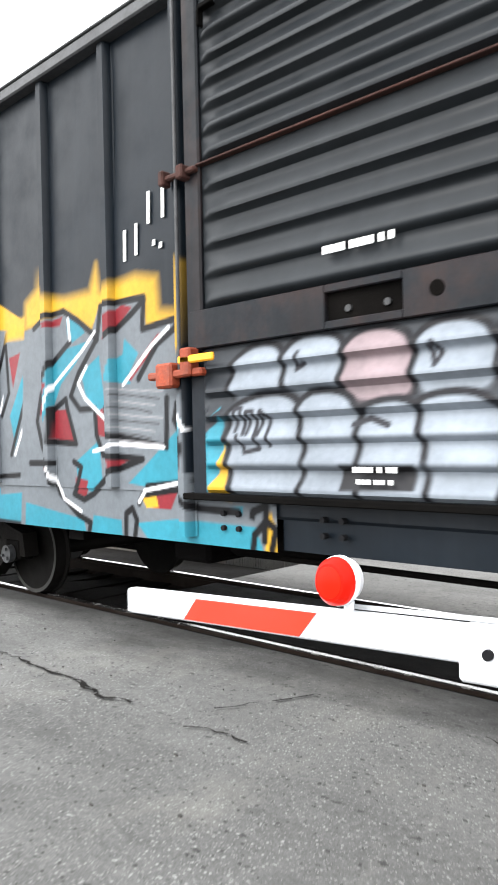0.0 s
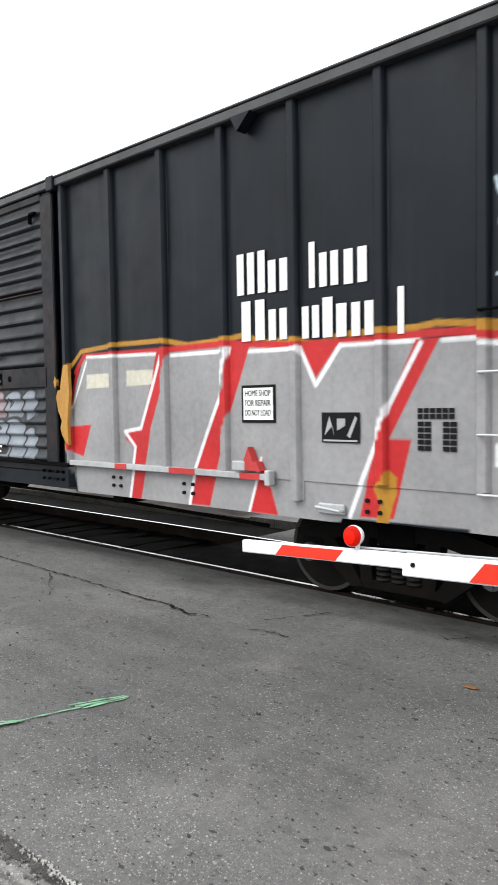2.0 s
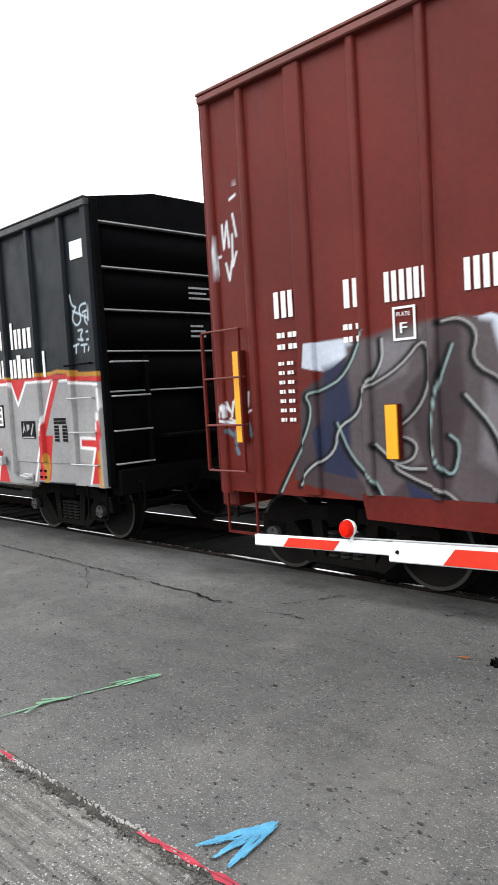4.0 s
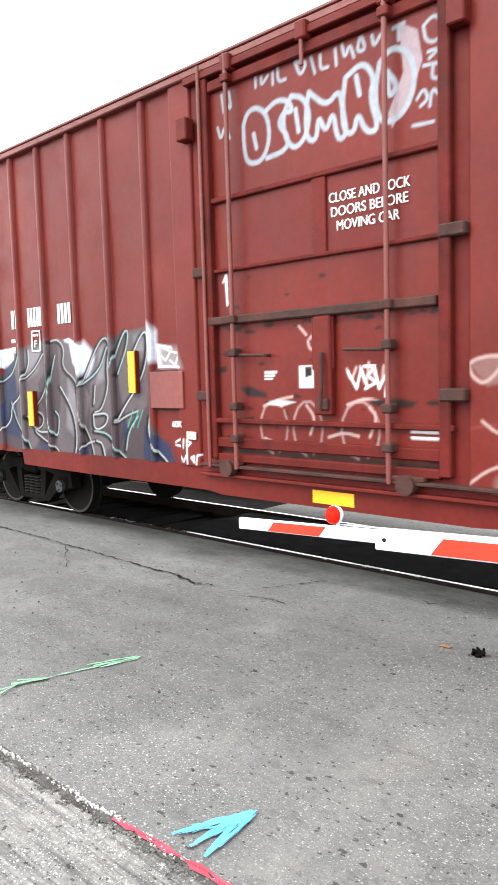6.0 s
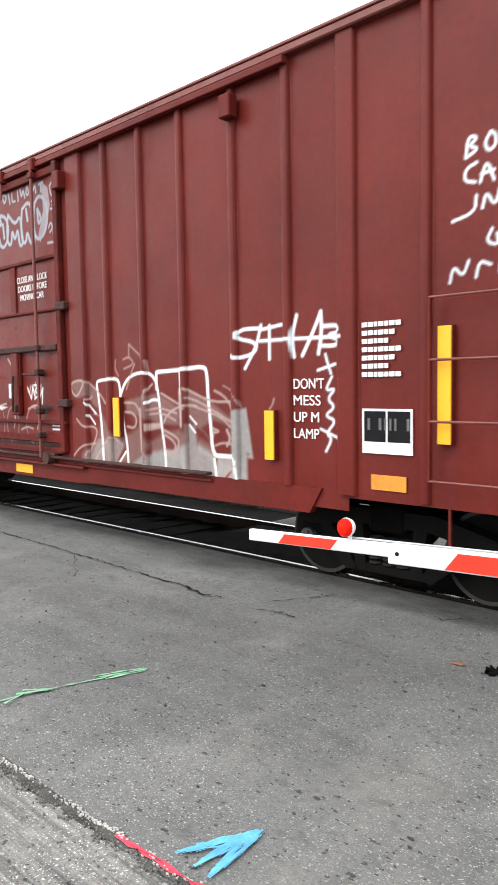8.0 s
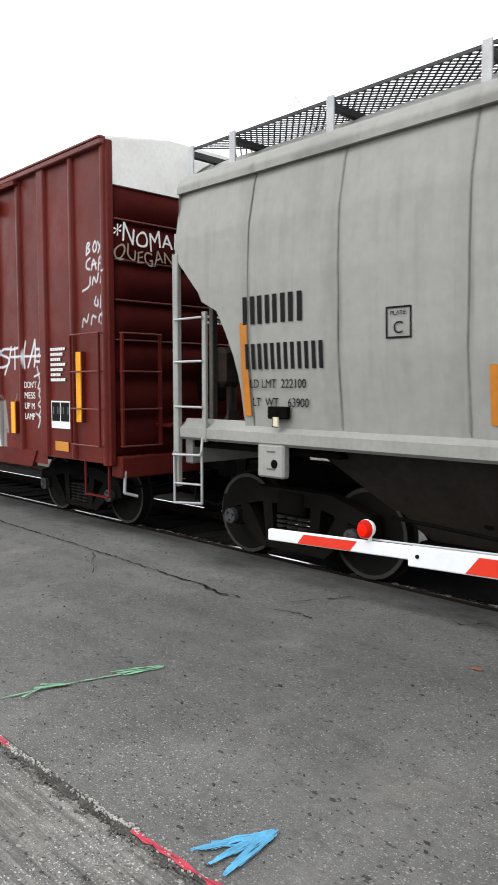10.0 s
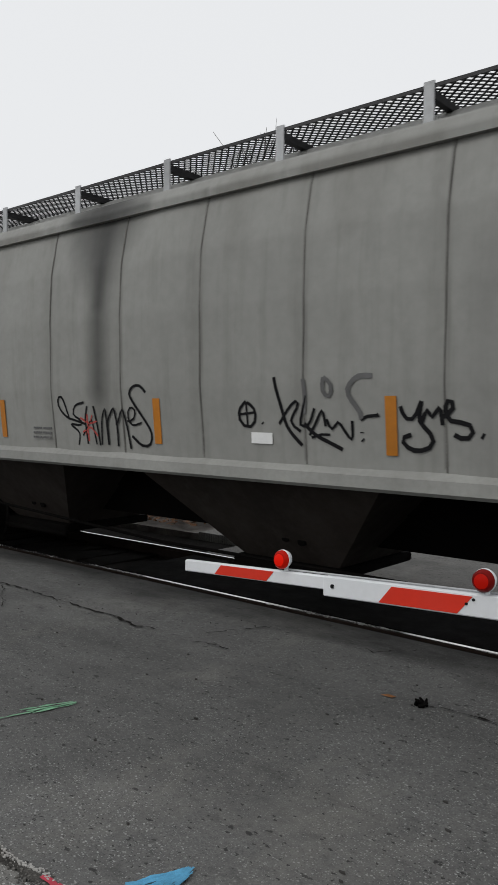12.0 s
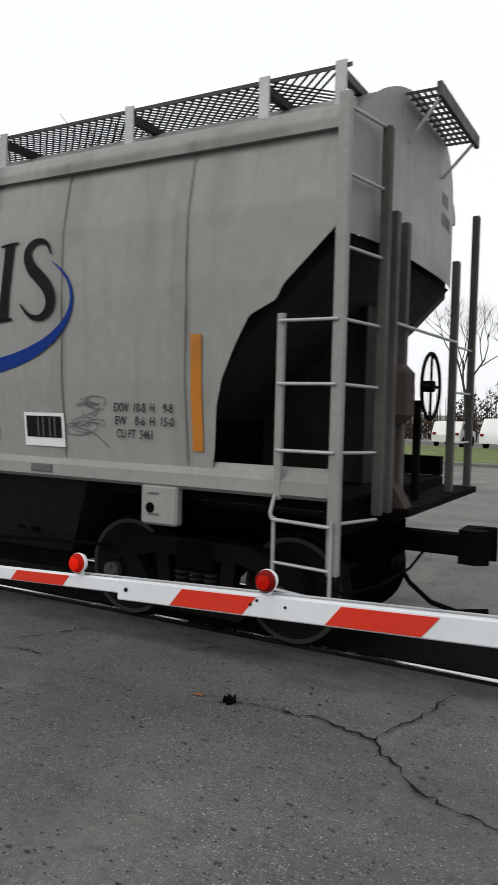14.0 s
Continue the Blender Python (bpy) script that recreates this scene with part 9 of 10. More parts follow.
    # side sill
    part("side_sill", B().prism_x([(-1.56, 1.33), (-1.60, 1.36), (-1.60, 1.46), (-1.53, 1.51), (-1.50, 1.56), (-1.46, 1.56), (-1.46, 1.33)], 22.98, 38.85), M_HOP, car, "pale grey side sill")
    part("far_side_sill", B().box(22.98, 38.85, 1.46, 1.58, 1.33, 1.53), M_UNDER, car)
    # body inside: top box, slope sheets, hoppers
    part("body_core", B().box(x0 + 2.05, x1 - 2.05, -1.44, 1.44, 1.34, 4.2), M_SHEET, car)
    for s in (-1, 1):
        e = x0 if s < 0 else x1
        ys = np.linspace(-1.56, 1.56, 30)
        Yg, Ug = np.meshgrid(ys, np.linspace(0, 1, 16))
        Zg = 3.28 + (np.interp(Yg, [p[0] for p in prof], [p[1] for p in prof]) - 3.26) * Ug
        Xg = e - s * 0.02 + s * 0.15 * (1 - np.abs(Yg / 1.56) ** 3)
        sheet("end_sheet", Xg, Yg, Zg, Paint(CAR_GREY), M_HOPSIDE, car, "rounded grey upper end sheet")
        part("end_arch", B().prism_x([p for p in prof], e - 0.06 if s > 0 else e - 0.01, e + 0.01 if s > 0 else e + 0.06), M_HOP, car)
        xa, xb = e, e - s * 2.0
        b = B().add([(xa, -1.42, 3.30), (xa, 1.42, 3.30), (xb, 1.42, 1.36), (xb, -1.42, 1.36), (xb, -1.42, 3.30), (xb, 1.42, 3.30)], [(0, 1, 2, 3), (0, 3, 4), (1, 5, 2)])
        part("slope_sheet", b, M_SHEET, car, "dark brown sloping end sheet")
        part("shear_plate", B().box(min(e - s * 0.1, e - s * 2.2), max(e - s * 0.1, e - s * 2.2), -1.44, 1.44, 1.24, 1.33), M_UNDER, car)
        part("end_sill", B().box(min(e, e - s * 0.12), max(e, e - s * 0.12), -1.48, 1.48, 1.05, 1.33, 0.015), M_HOP if s < 0 else M_UNDER, car)
        part("end_platform", B().box(min(e - s * 0.1, e + s * 0.34), max(e - s * 0.1, e + s * 0.34), -0.85, 1.55, 1.17, 1.23, 0.006), M_UNDER, car, "dark end platform")
        for yy, dx, zt in ((-0.90, 0.14, 3.54), (-0.60, 0.13, 3.52), (0.78, 0.20, 3.46), (1.46, 0.22, 4.05)):
            part("end_upright", B().box(min(e + s * dx, e + s * (dx + 0.07)), max(e + s * dx, e + s * (dx + 0.07)), yy - 0.04, yy + 0.04, 1.2, zt, 0.008), M_ENDSTEEL, car, "grimy grey end upright")
        for row in range(2):
            for k in range(4 + 2 * row):
                ym = 0.62 + 0.075 * k
                xm = e - s * 0.02 + s * 0.15 * (1 - abs(ym / 1.56) ** 3)
                part("end_mark", B().box(xm - 0.004, xm + 0.004, ym - 0.02, ym + 0.02, 3.98 - 0.19 * row, 4.10 - 0.19 * row), M_GREYINK, car)
        yw = -0.20
        part("brake_wheel", B().tube([(e + s * 0.30, yw + 0.28 * math.cos(a), 2.22 + 0.28 * math.sin(a)) for a in np.linspace(0, 6.2832, 25)], 0.018, 6).tube([(e + s * 0.30, yw - 0.28, 2.22), (e + s * 0.30, yw + 0.28, 2.22)], 0.014, 6).tube([(e + s * 0.30, yw, 1.94), (e + s * 0.30, yw, 2.50)], 0.014, 6).cyl((e + s * 0.24, yw, 2.22), (e + s * 0.33, yw, 2.22), 0.05, 10), M_UNDER, car, "hand brake wheel")
        part("brake_housing", B().box(min(e + s * 0.06, e + s * 0.27), max(e + s * 0.06, e + s * 0.27), -0.86, -0.50, 1.90, 2.38, 0.07), M_ENDBROWN, car, "rounded brown brake gear housing")
        part("brake_rod", B().cyl((e + s * 0.13, -0.68, 1.22), (e + s * 0.13, -0.68, 1.92), 0.035, 8), M_ENDBROWN, car)
        part("wheel_post", B().box(min(e + s * 0.14, e + s * 0.20), max(e + s * 0.14, e + s * 0.20), -0.16, -0.10, 1.22, 2.10, 0.006), M_UNDER, car)
        part("gusset", B().add([(e + s * 0.02, -0.80, 1.22), (e + s * 0.30, -0.80, 1.22), (e + s * 0.22, -0.80, 1.36), (e + s * 0.02, -0.80, 1.62), (e + s * 0.02, -0.62, 1.22), (e + s * 0.30, -0.62, 1.22), (e + s * 0.22, -0.62, 1.36), (e + s * 0.02, -0.62, 1.62)], [(0, 1, 2, 3), (7, 6, 5, 4), (0, 4, 5, 1), (1, 5, 6, 2), (2, 6, 7, 3), (3, 7, 4, 0)]), M_ENDBROWN, car, "rust-brown gusset")
        # upright web and bolster plate that carry the sloping sheet
        xs_ = [e - s * 1.90, e - s * 0.33]
        part("centre_web", B().add([(xs_[0], -0.03, 1.335), (xs_[1], -0.03, 1.335), (xs_[1], -0.03, 2.96), (xs_[0], -0.03, 1.44), (xs_[0], 0.03, 1.335), (xs_[1], 0.03, 1.335), (xs_[1], 0.03, 2.96), (xs_[0], 0.03, 1.44)], [(0, 1, 2, 3), (7, 6, 5, 4), (0, 4, 5, 1), (1, 5, 6, 2), (2, 6, 7, 3), (3, 7, 4, 0)]), M_SHEET, car, "dark upright web under the sloping sheet")
        part("web_flange", B().box(min(xs_[1], xs_[1] + s * 0.02), max(xs_[1], xs_[1] + s * 0.02), -0.14, 0.14, 1.335, 2.95, 0.004), M_SHEET, car)
        part("bolster_plate", B().box(e - s * 1.42 - 0.02, e - s * 1.42 + 0.02, -1.40, 1.40, 1.335, 1.88), M_UNDER, car)
        part("end_rail", B().tube([(e + s * 0.21, -0.90, 2.68), (e + s * 0.27, 0.78, 2.68)], 0.014, 8).tube([(e + s * 0.24, 0.78, 2.2), (e + s * 0.26, 1.46, 2.2)], 0.012, 8).tube([(e + s * 0.24, 0.78, 1.7), (e + s * 0.26, 1.46, 1.7)], 0.012, 8).tube([(e + s * 0.24, 0.78, 2.65), (e + s * 0.26, 1.46, 2.65)], 0.012, 8), M_GALV, car)
        # side ladder at the corner
        xi = 38.44 if s > 0 else 23.40
        xo = 38.90 if s > 0 else 22.93
        part("corner_stile", B().box(xo - 0.045, xo + 0.045, -1.62, -1.56, 0.80, 4.22 if s > 0 else 3.35, 0.008), M_HOP, car, "grey corner stile")
        part("ladder_stile", B().box(xi - 0.03, xi + 0.03, -1.61, -1.57, 1.32, 2.70, 0.006), M_HOP, car)
        for z in (2.64, 2.18, 1.69):
            part("rung", B().cyl((min(xi, xo), -1.63, z), (max(xi, xo), -1.63, z), 0.013, 8), M_GALV, car)
        part("step_frame", B().tube([(xi, -1.63, 1.36), (xi - 0.02 * s, -1.66, 1.22), (xi, -1.66, 1.18), (xo, -1.66, 1.16)], 0.014, 8).tube([(xi, -1.64, 1.2), (xi, -1.64, 0.66), (xo, -1.64, 0.62), (xo, -1.64, 1.2)], 0.014, 8).tube([(xi, -1.64, 0.86), (xo, -1.64, 0.84)], 0.012, 8), M_GALV, car, "bent rod sill step")
        if s > 0:
            for z in (4.12, 3.66, 3.15, 2.64, 2.18, 1.69, 1.18):
                part("end_rung", B().cyl((xo + 0.03, -1.57, z), (xo + 0.14, -1.1, z - 0.01), 0.013, 8), M_GALV, car)
            part("end_stile", B().box(xo + 0.11, xo + 0.18, -1.14, -1.06, 1.2, 4.12, 0.008), M_ENDSTEEL, car)
        part("jack_pad", B().box(24.20 if s < 0 else 37.18, 24.56 if s < 0 else 37.54, -1.60, -1.50, 1.02, 1.35, 0.02), M_HOP, car, "grey jacking pad")
        # black disc on the pad, coloured as the shaded inside of a hole
        part("pad_hole", B().cyl(((24.44 if s < 0 else 37.28), -1.603, 1.16), ((24.44 if s < 0 else 37.28), -1.58, 1.16), 0.045, 14), M_UNDER, car)
        for k in range(2):
            bars(car, (24.34 if s < 0 else 37.26), 1.27 - 0.17 * k, -1.603, [1, 1, .6, 1], 0.018, 0.025, 0.006, M_GREYINK)
    for xc in (26.2, 30.5, 34.95):
        b = B().add([(xc - 1.5, -1.40, 1.36), (xc + 1.5, -1.40, 1.36), (xc + 1.5, 1.40, 1.36), (xc - 1.5, 1.40, 1.36), (xc - 0.6, -0.62, 0.44), (xc + 0.6, -0.62, 0.44), (xc + 0.6, 0.62, 0.44), (xc - 0.6, 0.62, 0.44)],
                    [(0, 1, 5, 4), (1, 2, 6, 5), (2, 3, 7, 6), (3, 0, 4, 7), (4, 5, 6, 7), (3, 2, 1, 0)])
        hp = part("hopper_bottom", b, M_SHEET, car, "brown tapered discharge hopper")
        part("outlet_gate", B().box(xc - 0.68, xc + 0.68, -0.74, 0.74, 0.34, 0.44, 0.02).box(xc - 0.72, xc + 0.72, -0.78, -0.72, 0.30, 0.36, 0.01), M_UNDER, hp, "sliding outlet gate")
        part("gate_bolts", B().cyl((xc + 0.1, -0.85, 0.72), (xc + 0.1, -0.72, 0.72), 0.05, 8).cyl((xc + 0.3, -0.85, 0.7), (xc + 0.3, -0.72, 0.7), 0.05, 8), M_UNDER, hp)
    part("centre_sill", B().box(x0, x1, -0.2, 0.2, 0.62, 1.0), M_UNDER, car)
    part("centre_beam", B().box(x0 + 2.3, x1 - 2.3, -0.24, 0.24, 0.97, 1.35, 0.01), M_UNDER, car, "black centre beam between the discharge hoppers")
    part("air_line", B().tube([(25.5, -1.15, 0.72), (29.2, -1.2, 0.55), (33.2, -1.2, 0.55), (36.5, -1.15, 0.7)], 0.018, 8), M_UNDER, car)
    # reflectors, emblem and stencils follow the curved side
    def on_side(name, pts, mat, lift=0.006, thick=0.004, label=""):
        b = B()
        n = len(pts)
        b.v = [(x, float(yside(z)) - 0.007 - lift, z) for x, z in pts] + [(x, float(yside(z)) - 0.007 - lift + thick, z) for x, z in pts]
        b.f = [tuple(range(n)), tuple(range(n, 2 * n))[::-1]] + [(i, (i + 1) % n, n + (i + 1) % n, n + i) for i in range(n)]
        return part(name, b, mat, car, label)

    for x, z0, z1 in ((23.98, 1.62, 2.54), (26.68, 1.62, 2.08), (29.46, 1.63, 2.09), (32.12, 1.63, 2.10), (34.86, 1.61, 2.07), (37.66, 1.64, 2.56)):
        on_side("amber_reflector", [(x, z1), (x, (z0 + z1) / 2), (x, z0), (x + 0.10, z0), (x + 0.10, (z0 + z1) / 2), (x + 0.10, z1)], M_AMBER, 0.012, label="faded amber reflective strip")
    for ring in hopper_tags():
        mat, width, pts = ring
        line = []
        for (ax, az), (bx, bz) in zip(pts, pts[1:]):
            n = max(1, int(math.hypot(bx - ax, bz - az) / 0.05))
            line += [(ax + (bx - ax) * i / n, az + (bz - az) * i / n) for i in range(n)]
        line.append(pts[-1])
        if len(line) > 4:  # round the corners off
            line = [line[0]] + [((a[0] + 2 * b_[0] + c[0]) / 4, (a[1] + 2 * b_[1] + c[1]) / 4) for a, b_, c in zip(line, line[1:], line[2:])] + [line[-1]]
        b = B()
        for i, (x, z) in enumerate(line):
            p, q = line[max(i - 1, 0)], line[min(i + 1, len(line) - 1)]
            d = math.hypot(q[0] - p[0], q[1] - p[1]) or 1
            nx, nz = -(q[1] - p[1]) / d * width / 2, (q[0] - p[0]) / d * width / 2
            y = float(yside(z)) - 0.0125
            b.v += [(x + nx, y, z + nz), (x - nx, y, z - nz)]
        b.f = [(2 * i, 2 * i + 1, 2 * i + 3, 2 * i + 2) for i in range(len(line) - 1)]
        part("spray_tag", b, {"black_spray": M_INK, "red_spray": M_REDINK, "faded_spray": M_GREYINK}[mat], car, "sprayed tag stroke")
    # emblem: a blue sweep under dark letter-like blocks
    out, inn = [], []
    for i in range(25):
        a = math.radians(165 + 235 * i / 24)
        c, s_ = math.cos(a), math.sin(a)
        out.append((35.35 + 1.10 * c, 2.80 + 0.56 * s_ + 0.10 * c))
        w = 0.13 * math.sin(math.pi * i / 24) ** 0.8 + 0.004
        inn.append((35.35 + (1.10 - w * 0.45) * c, 2.80 + (0.56 - w) * s_ + 0.10 * c))
    for i in range(24):
        on_side("blue_sweep", [out[i], out[i + 1], inn[i + 1], inn[i]], M_BLUE, 0.010, label="blue curved sweep of the emblem")
    def ribbon(pts, widths):
        """A thick and thin curve on the side, as short pieces joined end to end."""
        wide = list(zip(pts, widths))
        for _ in range(2):
            cut = [wide[0]]
            for (p, w), (q, v) in zip(wide, wide[1:]):
                cut += [((p[0] * f + q[0] * (1 - f), p[1] * f + q[1] * (1 - f)), w * f + v * (1 - f)) for f in (0.75, 0.25)]
            wide = cut + [wide[-1]]
        b = B()
        for i, (p, w) in enumerate(wide):
            q, r = wide[max(i - 1, 0)][0], wide[min(i + 1, len(wide) - 1)][0]
            d = math.hypot(r[0] - q[0], r[1] - q[1]) or 1
            nx, nz = -(r[1] - q[1]) / d * w / 2, (r[0] - q[0]) / d * w / 2
            b.v += [(p[0] + nx, float(yside(p[1] + nz)) - 0.021, p[1] + nz), (p[0] - nx, float(yside(p[1] - nz)) - 0.021, p[1] - nz)]
        b.f = [(2 * i, 2 * i + 1, 2 * i + 3, 2 * i + 2) for i in range(len(wide) - 1)]
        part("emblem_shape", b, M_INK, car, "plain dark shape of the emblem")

    ribbon([(35.04, 3.32), (34.95, 3.41), (34.80, 3.43), (34.63, 3.32), (34.53, 3.13), (34.54, 2.92), (34.67, 2.79), (34.85, 2.73), (35.01, 2.77)], (0.02, 0.035, 0.06, 0.10, 0.125, 0.12, 0.08, 0.05, 0.015))
    ribbon([(36.18, 3.30), (36.12, 3.42), (35.98, 3.43), (35.88, 3.34), (35.93, 3.20), (36.06, 3.10), (36.18, 2.98), (36.19, 2.84), (36.08, 2.74), (35.93, 2.76), (35.82, 2.88)], (0.015, 0.04, 0.06, 0.09, 0.115, 0.12, 0.12, 0.10, 0.06, 0.04, 0.015))
    for (xa, za), (xb, zb) in ([(35.21, 3.41), (35.14, 2.75)], [(35.67, 3.42), (35.61, 2.74)]):
        ribbon([(xa, za), ((xa + xb) / 2, (za + zb) / 2), (xb, zb)], (0.115, 0.105, 0.115))
        for x, z in ((xa, za), (xb, zb)):
            ribbon([(x - 0.11, z - 0.01), (x, z), (x + 0.11, z + 0.01)], (0.02, 0.035, 0.02))
    for row, (x, z, h, ws) in enumerate(((24.03, 2.52, 0.27, (0.16, 0.16, 0.16, 0.17)), (24.05, 2.08, 0.25, (0.13, 0.13, 0.13, 0.13, 0.13, 0.13)))):
        px = x
        for w in ws:
            for xa in (px, px + w * 0.66):
                on_side("mark_bar", [(xa, z), (xa + w * 0.34, z), (xa + w * 0.34, z + h), (xa, z + h)], M_INK, 0.012)
            px += w + 0.045

    def words(text, h, x, z, mat, w):
        writing(text, h, x, z, float(yside(z + h / 2)) - 0.022, mat, car, wide=w)

    words("LD LMT  222100", 0.085, 24.10, 1.90, M_INK, 0.74)
    words("LT  WT    63900", 0.085, 24.12, 1.72, M_INK, 0.74)
    words("EXW  10-8  H    9-8", 0.075, 36.88, 1.94, M_INK, 0.60)
    words("EW    8-6  H  15-0", 0.075, 36.89, 1.83, M_INK, 0.60)
    words("CU FT  5461", 0.075, 36.90, 1.72, M_INK, 0.37)
    words("WARNING", 0.075, 33.10, 1.86, M_REDINK, 0.34)
    for k in range(4):
        bars(car, 33.08, 1.80 - 0.055 * k, float(yside(1.7)) - 0.016, [1, 1, .7, 1, -.3, 1, .8, 1, 1], 0.022, 0.036, 0.010, M_REDINK)
    for x, z in ((34.05, 1.68), (27.35, 1.74), (35.15, 1.72)):
        for k in range(3 if x < 30 else 2):
            bars(car, x, z - 0.055 * k, float(yside(1.7)) - 0.016, [1, .7, 1, 1, -.3, 1, .6, 1, 1], 0.022, 0.036, 0.010, M_GREYINK)
    for pts in ([(25.75, 2.31), (26.0, 2.31), (26.0, 2.325), (25.75, 2.325)], [(25.75, 2.555), (26.0, 2.555), (26.0, 2.57), (25.75, 2.57)], [(25.75, 2.31), (25.765, 2.31), (25.765, 2.57), (25.75, 2.57)], [(25.985, 2.31), (26.0, 2.31), (26.0, 2.57), (25.985, 2.57)]):
        on_side("plate_frame", pts, M_INK, 0.012)
    words("C", 0.10, 25.83, 2.35, M_INK, 0.09)
    words("PLATE", 0.035, 25.80, 2.50, M_INK, 0.15)
    on_side("data_plate", [(35.83, 1.61), (36.31, 1.61), (36.31, 1.91), (35.83, 1.91)], M_WHITE, 0.012, label="white data plate with dark fields")
    on_side("data_field", [(35.86, 1.69), (36.28, 1.69), (36.28, 1.88), (35.86, 1.88)], M_INK, 0.018)
    for x in (36.0, 36.06, 36.14, 36.2):
        on_side("data_bar", [(x, 1.70), (x + 0.012, 1.70), (x + 0.012, 1.87), (x, 1.87)], M_GREYINK, 0.022)
    on_side("small_label", [(30.74, 1.68), (30.98, 1.68), (30.98, 1.78), (30.74, 1.78)], M_WHITE, 0.012)
    part("retainer_box", B().box(24.36, 24.62, -1.62, -1.56, 1.60, 1.72, 0.01).box(24.44, 24.50, -1.63, -1.61, 1.52, 1.68), M_UNDER, car)
    part("tag_holder", B().box(24.46, 24.52, -1.64, -1.62, 1.53, 1.62), M_CREAM, car)
    part("sill_label", B().box(35.95, 36.2, -1.615, -1.595, 1.385, 1.455, 0.004), M_GREYINK, car)
    truck(car, 24.17, 1.72, 0.46)
    truck(car, 37.38, 1.72, 0.46)
    coupler(car, x1, 1, 0.62)
    coupler(car, x0, -1, 0.45)
    return car


# ---------------------------------------------------------------- beyond the track
def bare_tree(x, y, height, seed, label, leaves=0.0):
    """A late-autumn tree: tapered trunk, forking limbs and fine twigs, with a few clinging leaves."""
    rnd = random.Random(seed)
    ORIGIN[0] = 0.0
    tree = new("tree")
    tree.location = (x, y, -0.06)
    tagged(tree, label, "tree", "bare trees beyond the track")
    trunk, crown, foliage = B(), B(), B()

    def grow(p, d, length, r, depth):
        q = p + d * length
        mid = (p + q) / 2 + Vector((rnd.uniform(-1, 1), rnd.uniform(-1, 1), 0)) * length * 0.06
        into = trunk if depth == 0 else crown
        n = 9 if depth == 0 else 6 if depth < 3 else 4
        into.cyl(p, mid, r, n, r * 0.82, cap=False)
        into.cyl(mid, q, r * 0.82, n, r * 0.66, cap=False)
        if depth >= 3 and leaves and rnd.random() < leaves:
            for _ in range(5):
                c = p + d * length * rnd.random() + Vector([rnd.uniform(-0.15, 0.15) for _ in range(3)])
                a = Vector([rnd.uniform(-1, 1) for _ in range(3)]).normalized() * 0.035
                e = a.orthogonal().normalized() * 0.022
                foliage.add([c - a, c + e, c + a, c - e], [(0, 1, 2, 3)])
        if depth == 5 or r < 0.004:
            return
        kids = 3 if depth < 2 else rnd.choice((2, 3, 3))
        for k in range(kids):
            tilt = rnd.uniform(0.25, 0.75) if depth else rnd.uniform(0.3, 0.6)
            spin = 2.1 * k + rnd.uniform(-0.6, 0.6)
            side = d.orthogonal().normalized()
            side.rotate(Matrix.Rotation(spin, 3, d))
            nd = (d * math.cos(tilt) + side * math.sin(tilt) + Vector((0, 0, 0.18))).normalized()
            grow(p + d * length * rnd.uniform(0.7, 1.0), nd, length * rnd.uniform(0.62, 0.82), r * rnd.uniform(0.5, 0.66), depth + 1)

    grow(Vector((0, 0, 0)), Vector((rnd.uniform(-0.05, 0.05), rnd.uniform(-0.05, 0.05), 1)).normalized(), height * 0.30, height * 0.0105, 0)
    part("trunk", trunk, M_BARK, tree)
    part("crown", crown, M_BARK, tree, "bare branches and twigs")
    if foliage.v:
        part("leaves", foliage, M_LEAF, tree, "a few brown clinging leaves")
    return tree


def shrub_row(x0, x1, y, height, n, seed, label):
    """A ragged belt of autumn shrubs: upright stems with many small leaves, uneven in height."""
    rnd = random.Random(seed)
    ORIGIN[0] = 0.0
    b = B()
    for k in range(n):
        x = rnd.uniform(x0, x1)
        top = height * (0.55 + 0.3 * math.sin(x * 0.7 + seed) + 0.15 * math.sin(x * 2.3) + rnd.uniform(-0.1, 0.15))
        z = max(0.05, top * rnd.random() ** 0.7)
        c = Vector((x, y + rnd.uniform(-1, 1), z))
        a = Vector([rnd.uniform(-1, 1) for _ in range(3)]).normalized() * rnd.uniform(0.06, 0.15)
        e = a.orthogonal().normalized() * rnd.uniform(0.05, 0.12)
        b.add([c - a, c + e, c + a, c - e], [(0, 1, 2, 3)])
    for k in range(n // 30):
        x = rnd.uniform(x0, x1)
        h = height * rnd.uniform(0.5, 1.0)
        b.cyl((x, y, 0), (x + rnd.uniform(-0.3, 0.3), y, h), 0.04, 5, 0.01)
    tagged(part("shrub_row", b, M_SHRUB), label, "shrubs", kind="stuff")


def leaf_litter(name, x0, x1, y0, y1, n, seed, label):
    rnd = random.Random(seed)
    ORIGIN[0] = 0.0
    b = B()
    for _ in range(n):
        x, y = rnd.uniform(x0, x1), rnd.uniform(y0, y1)
        a, s = rnd.uniform(0, 6.28), rnd.uniform(0.03, 0.08)
        z = rnd.uniform(0.0, 0.10)
        c, d = math.cos(a) * s, math.sin(a) * s
        b.add([(x - c, y - d, z), (x + d * 0.6, y - c * 0.6, z + rnd.uniform(0, 0.04)), (x + c, y + d, z + rnd.uniform(0, 0.03)), (x - d * 0.6, y + c * 0.6, z)], [(0, 1, 2, 3)])
    return tagged(part(name, b, M_LEAF), label, "leaves", kind="stuff")


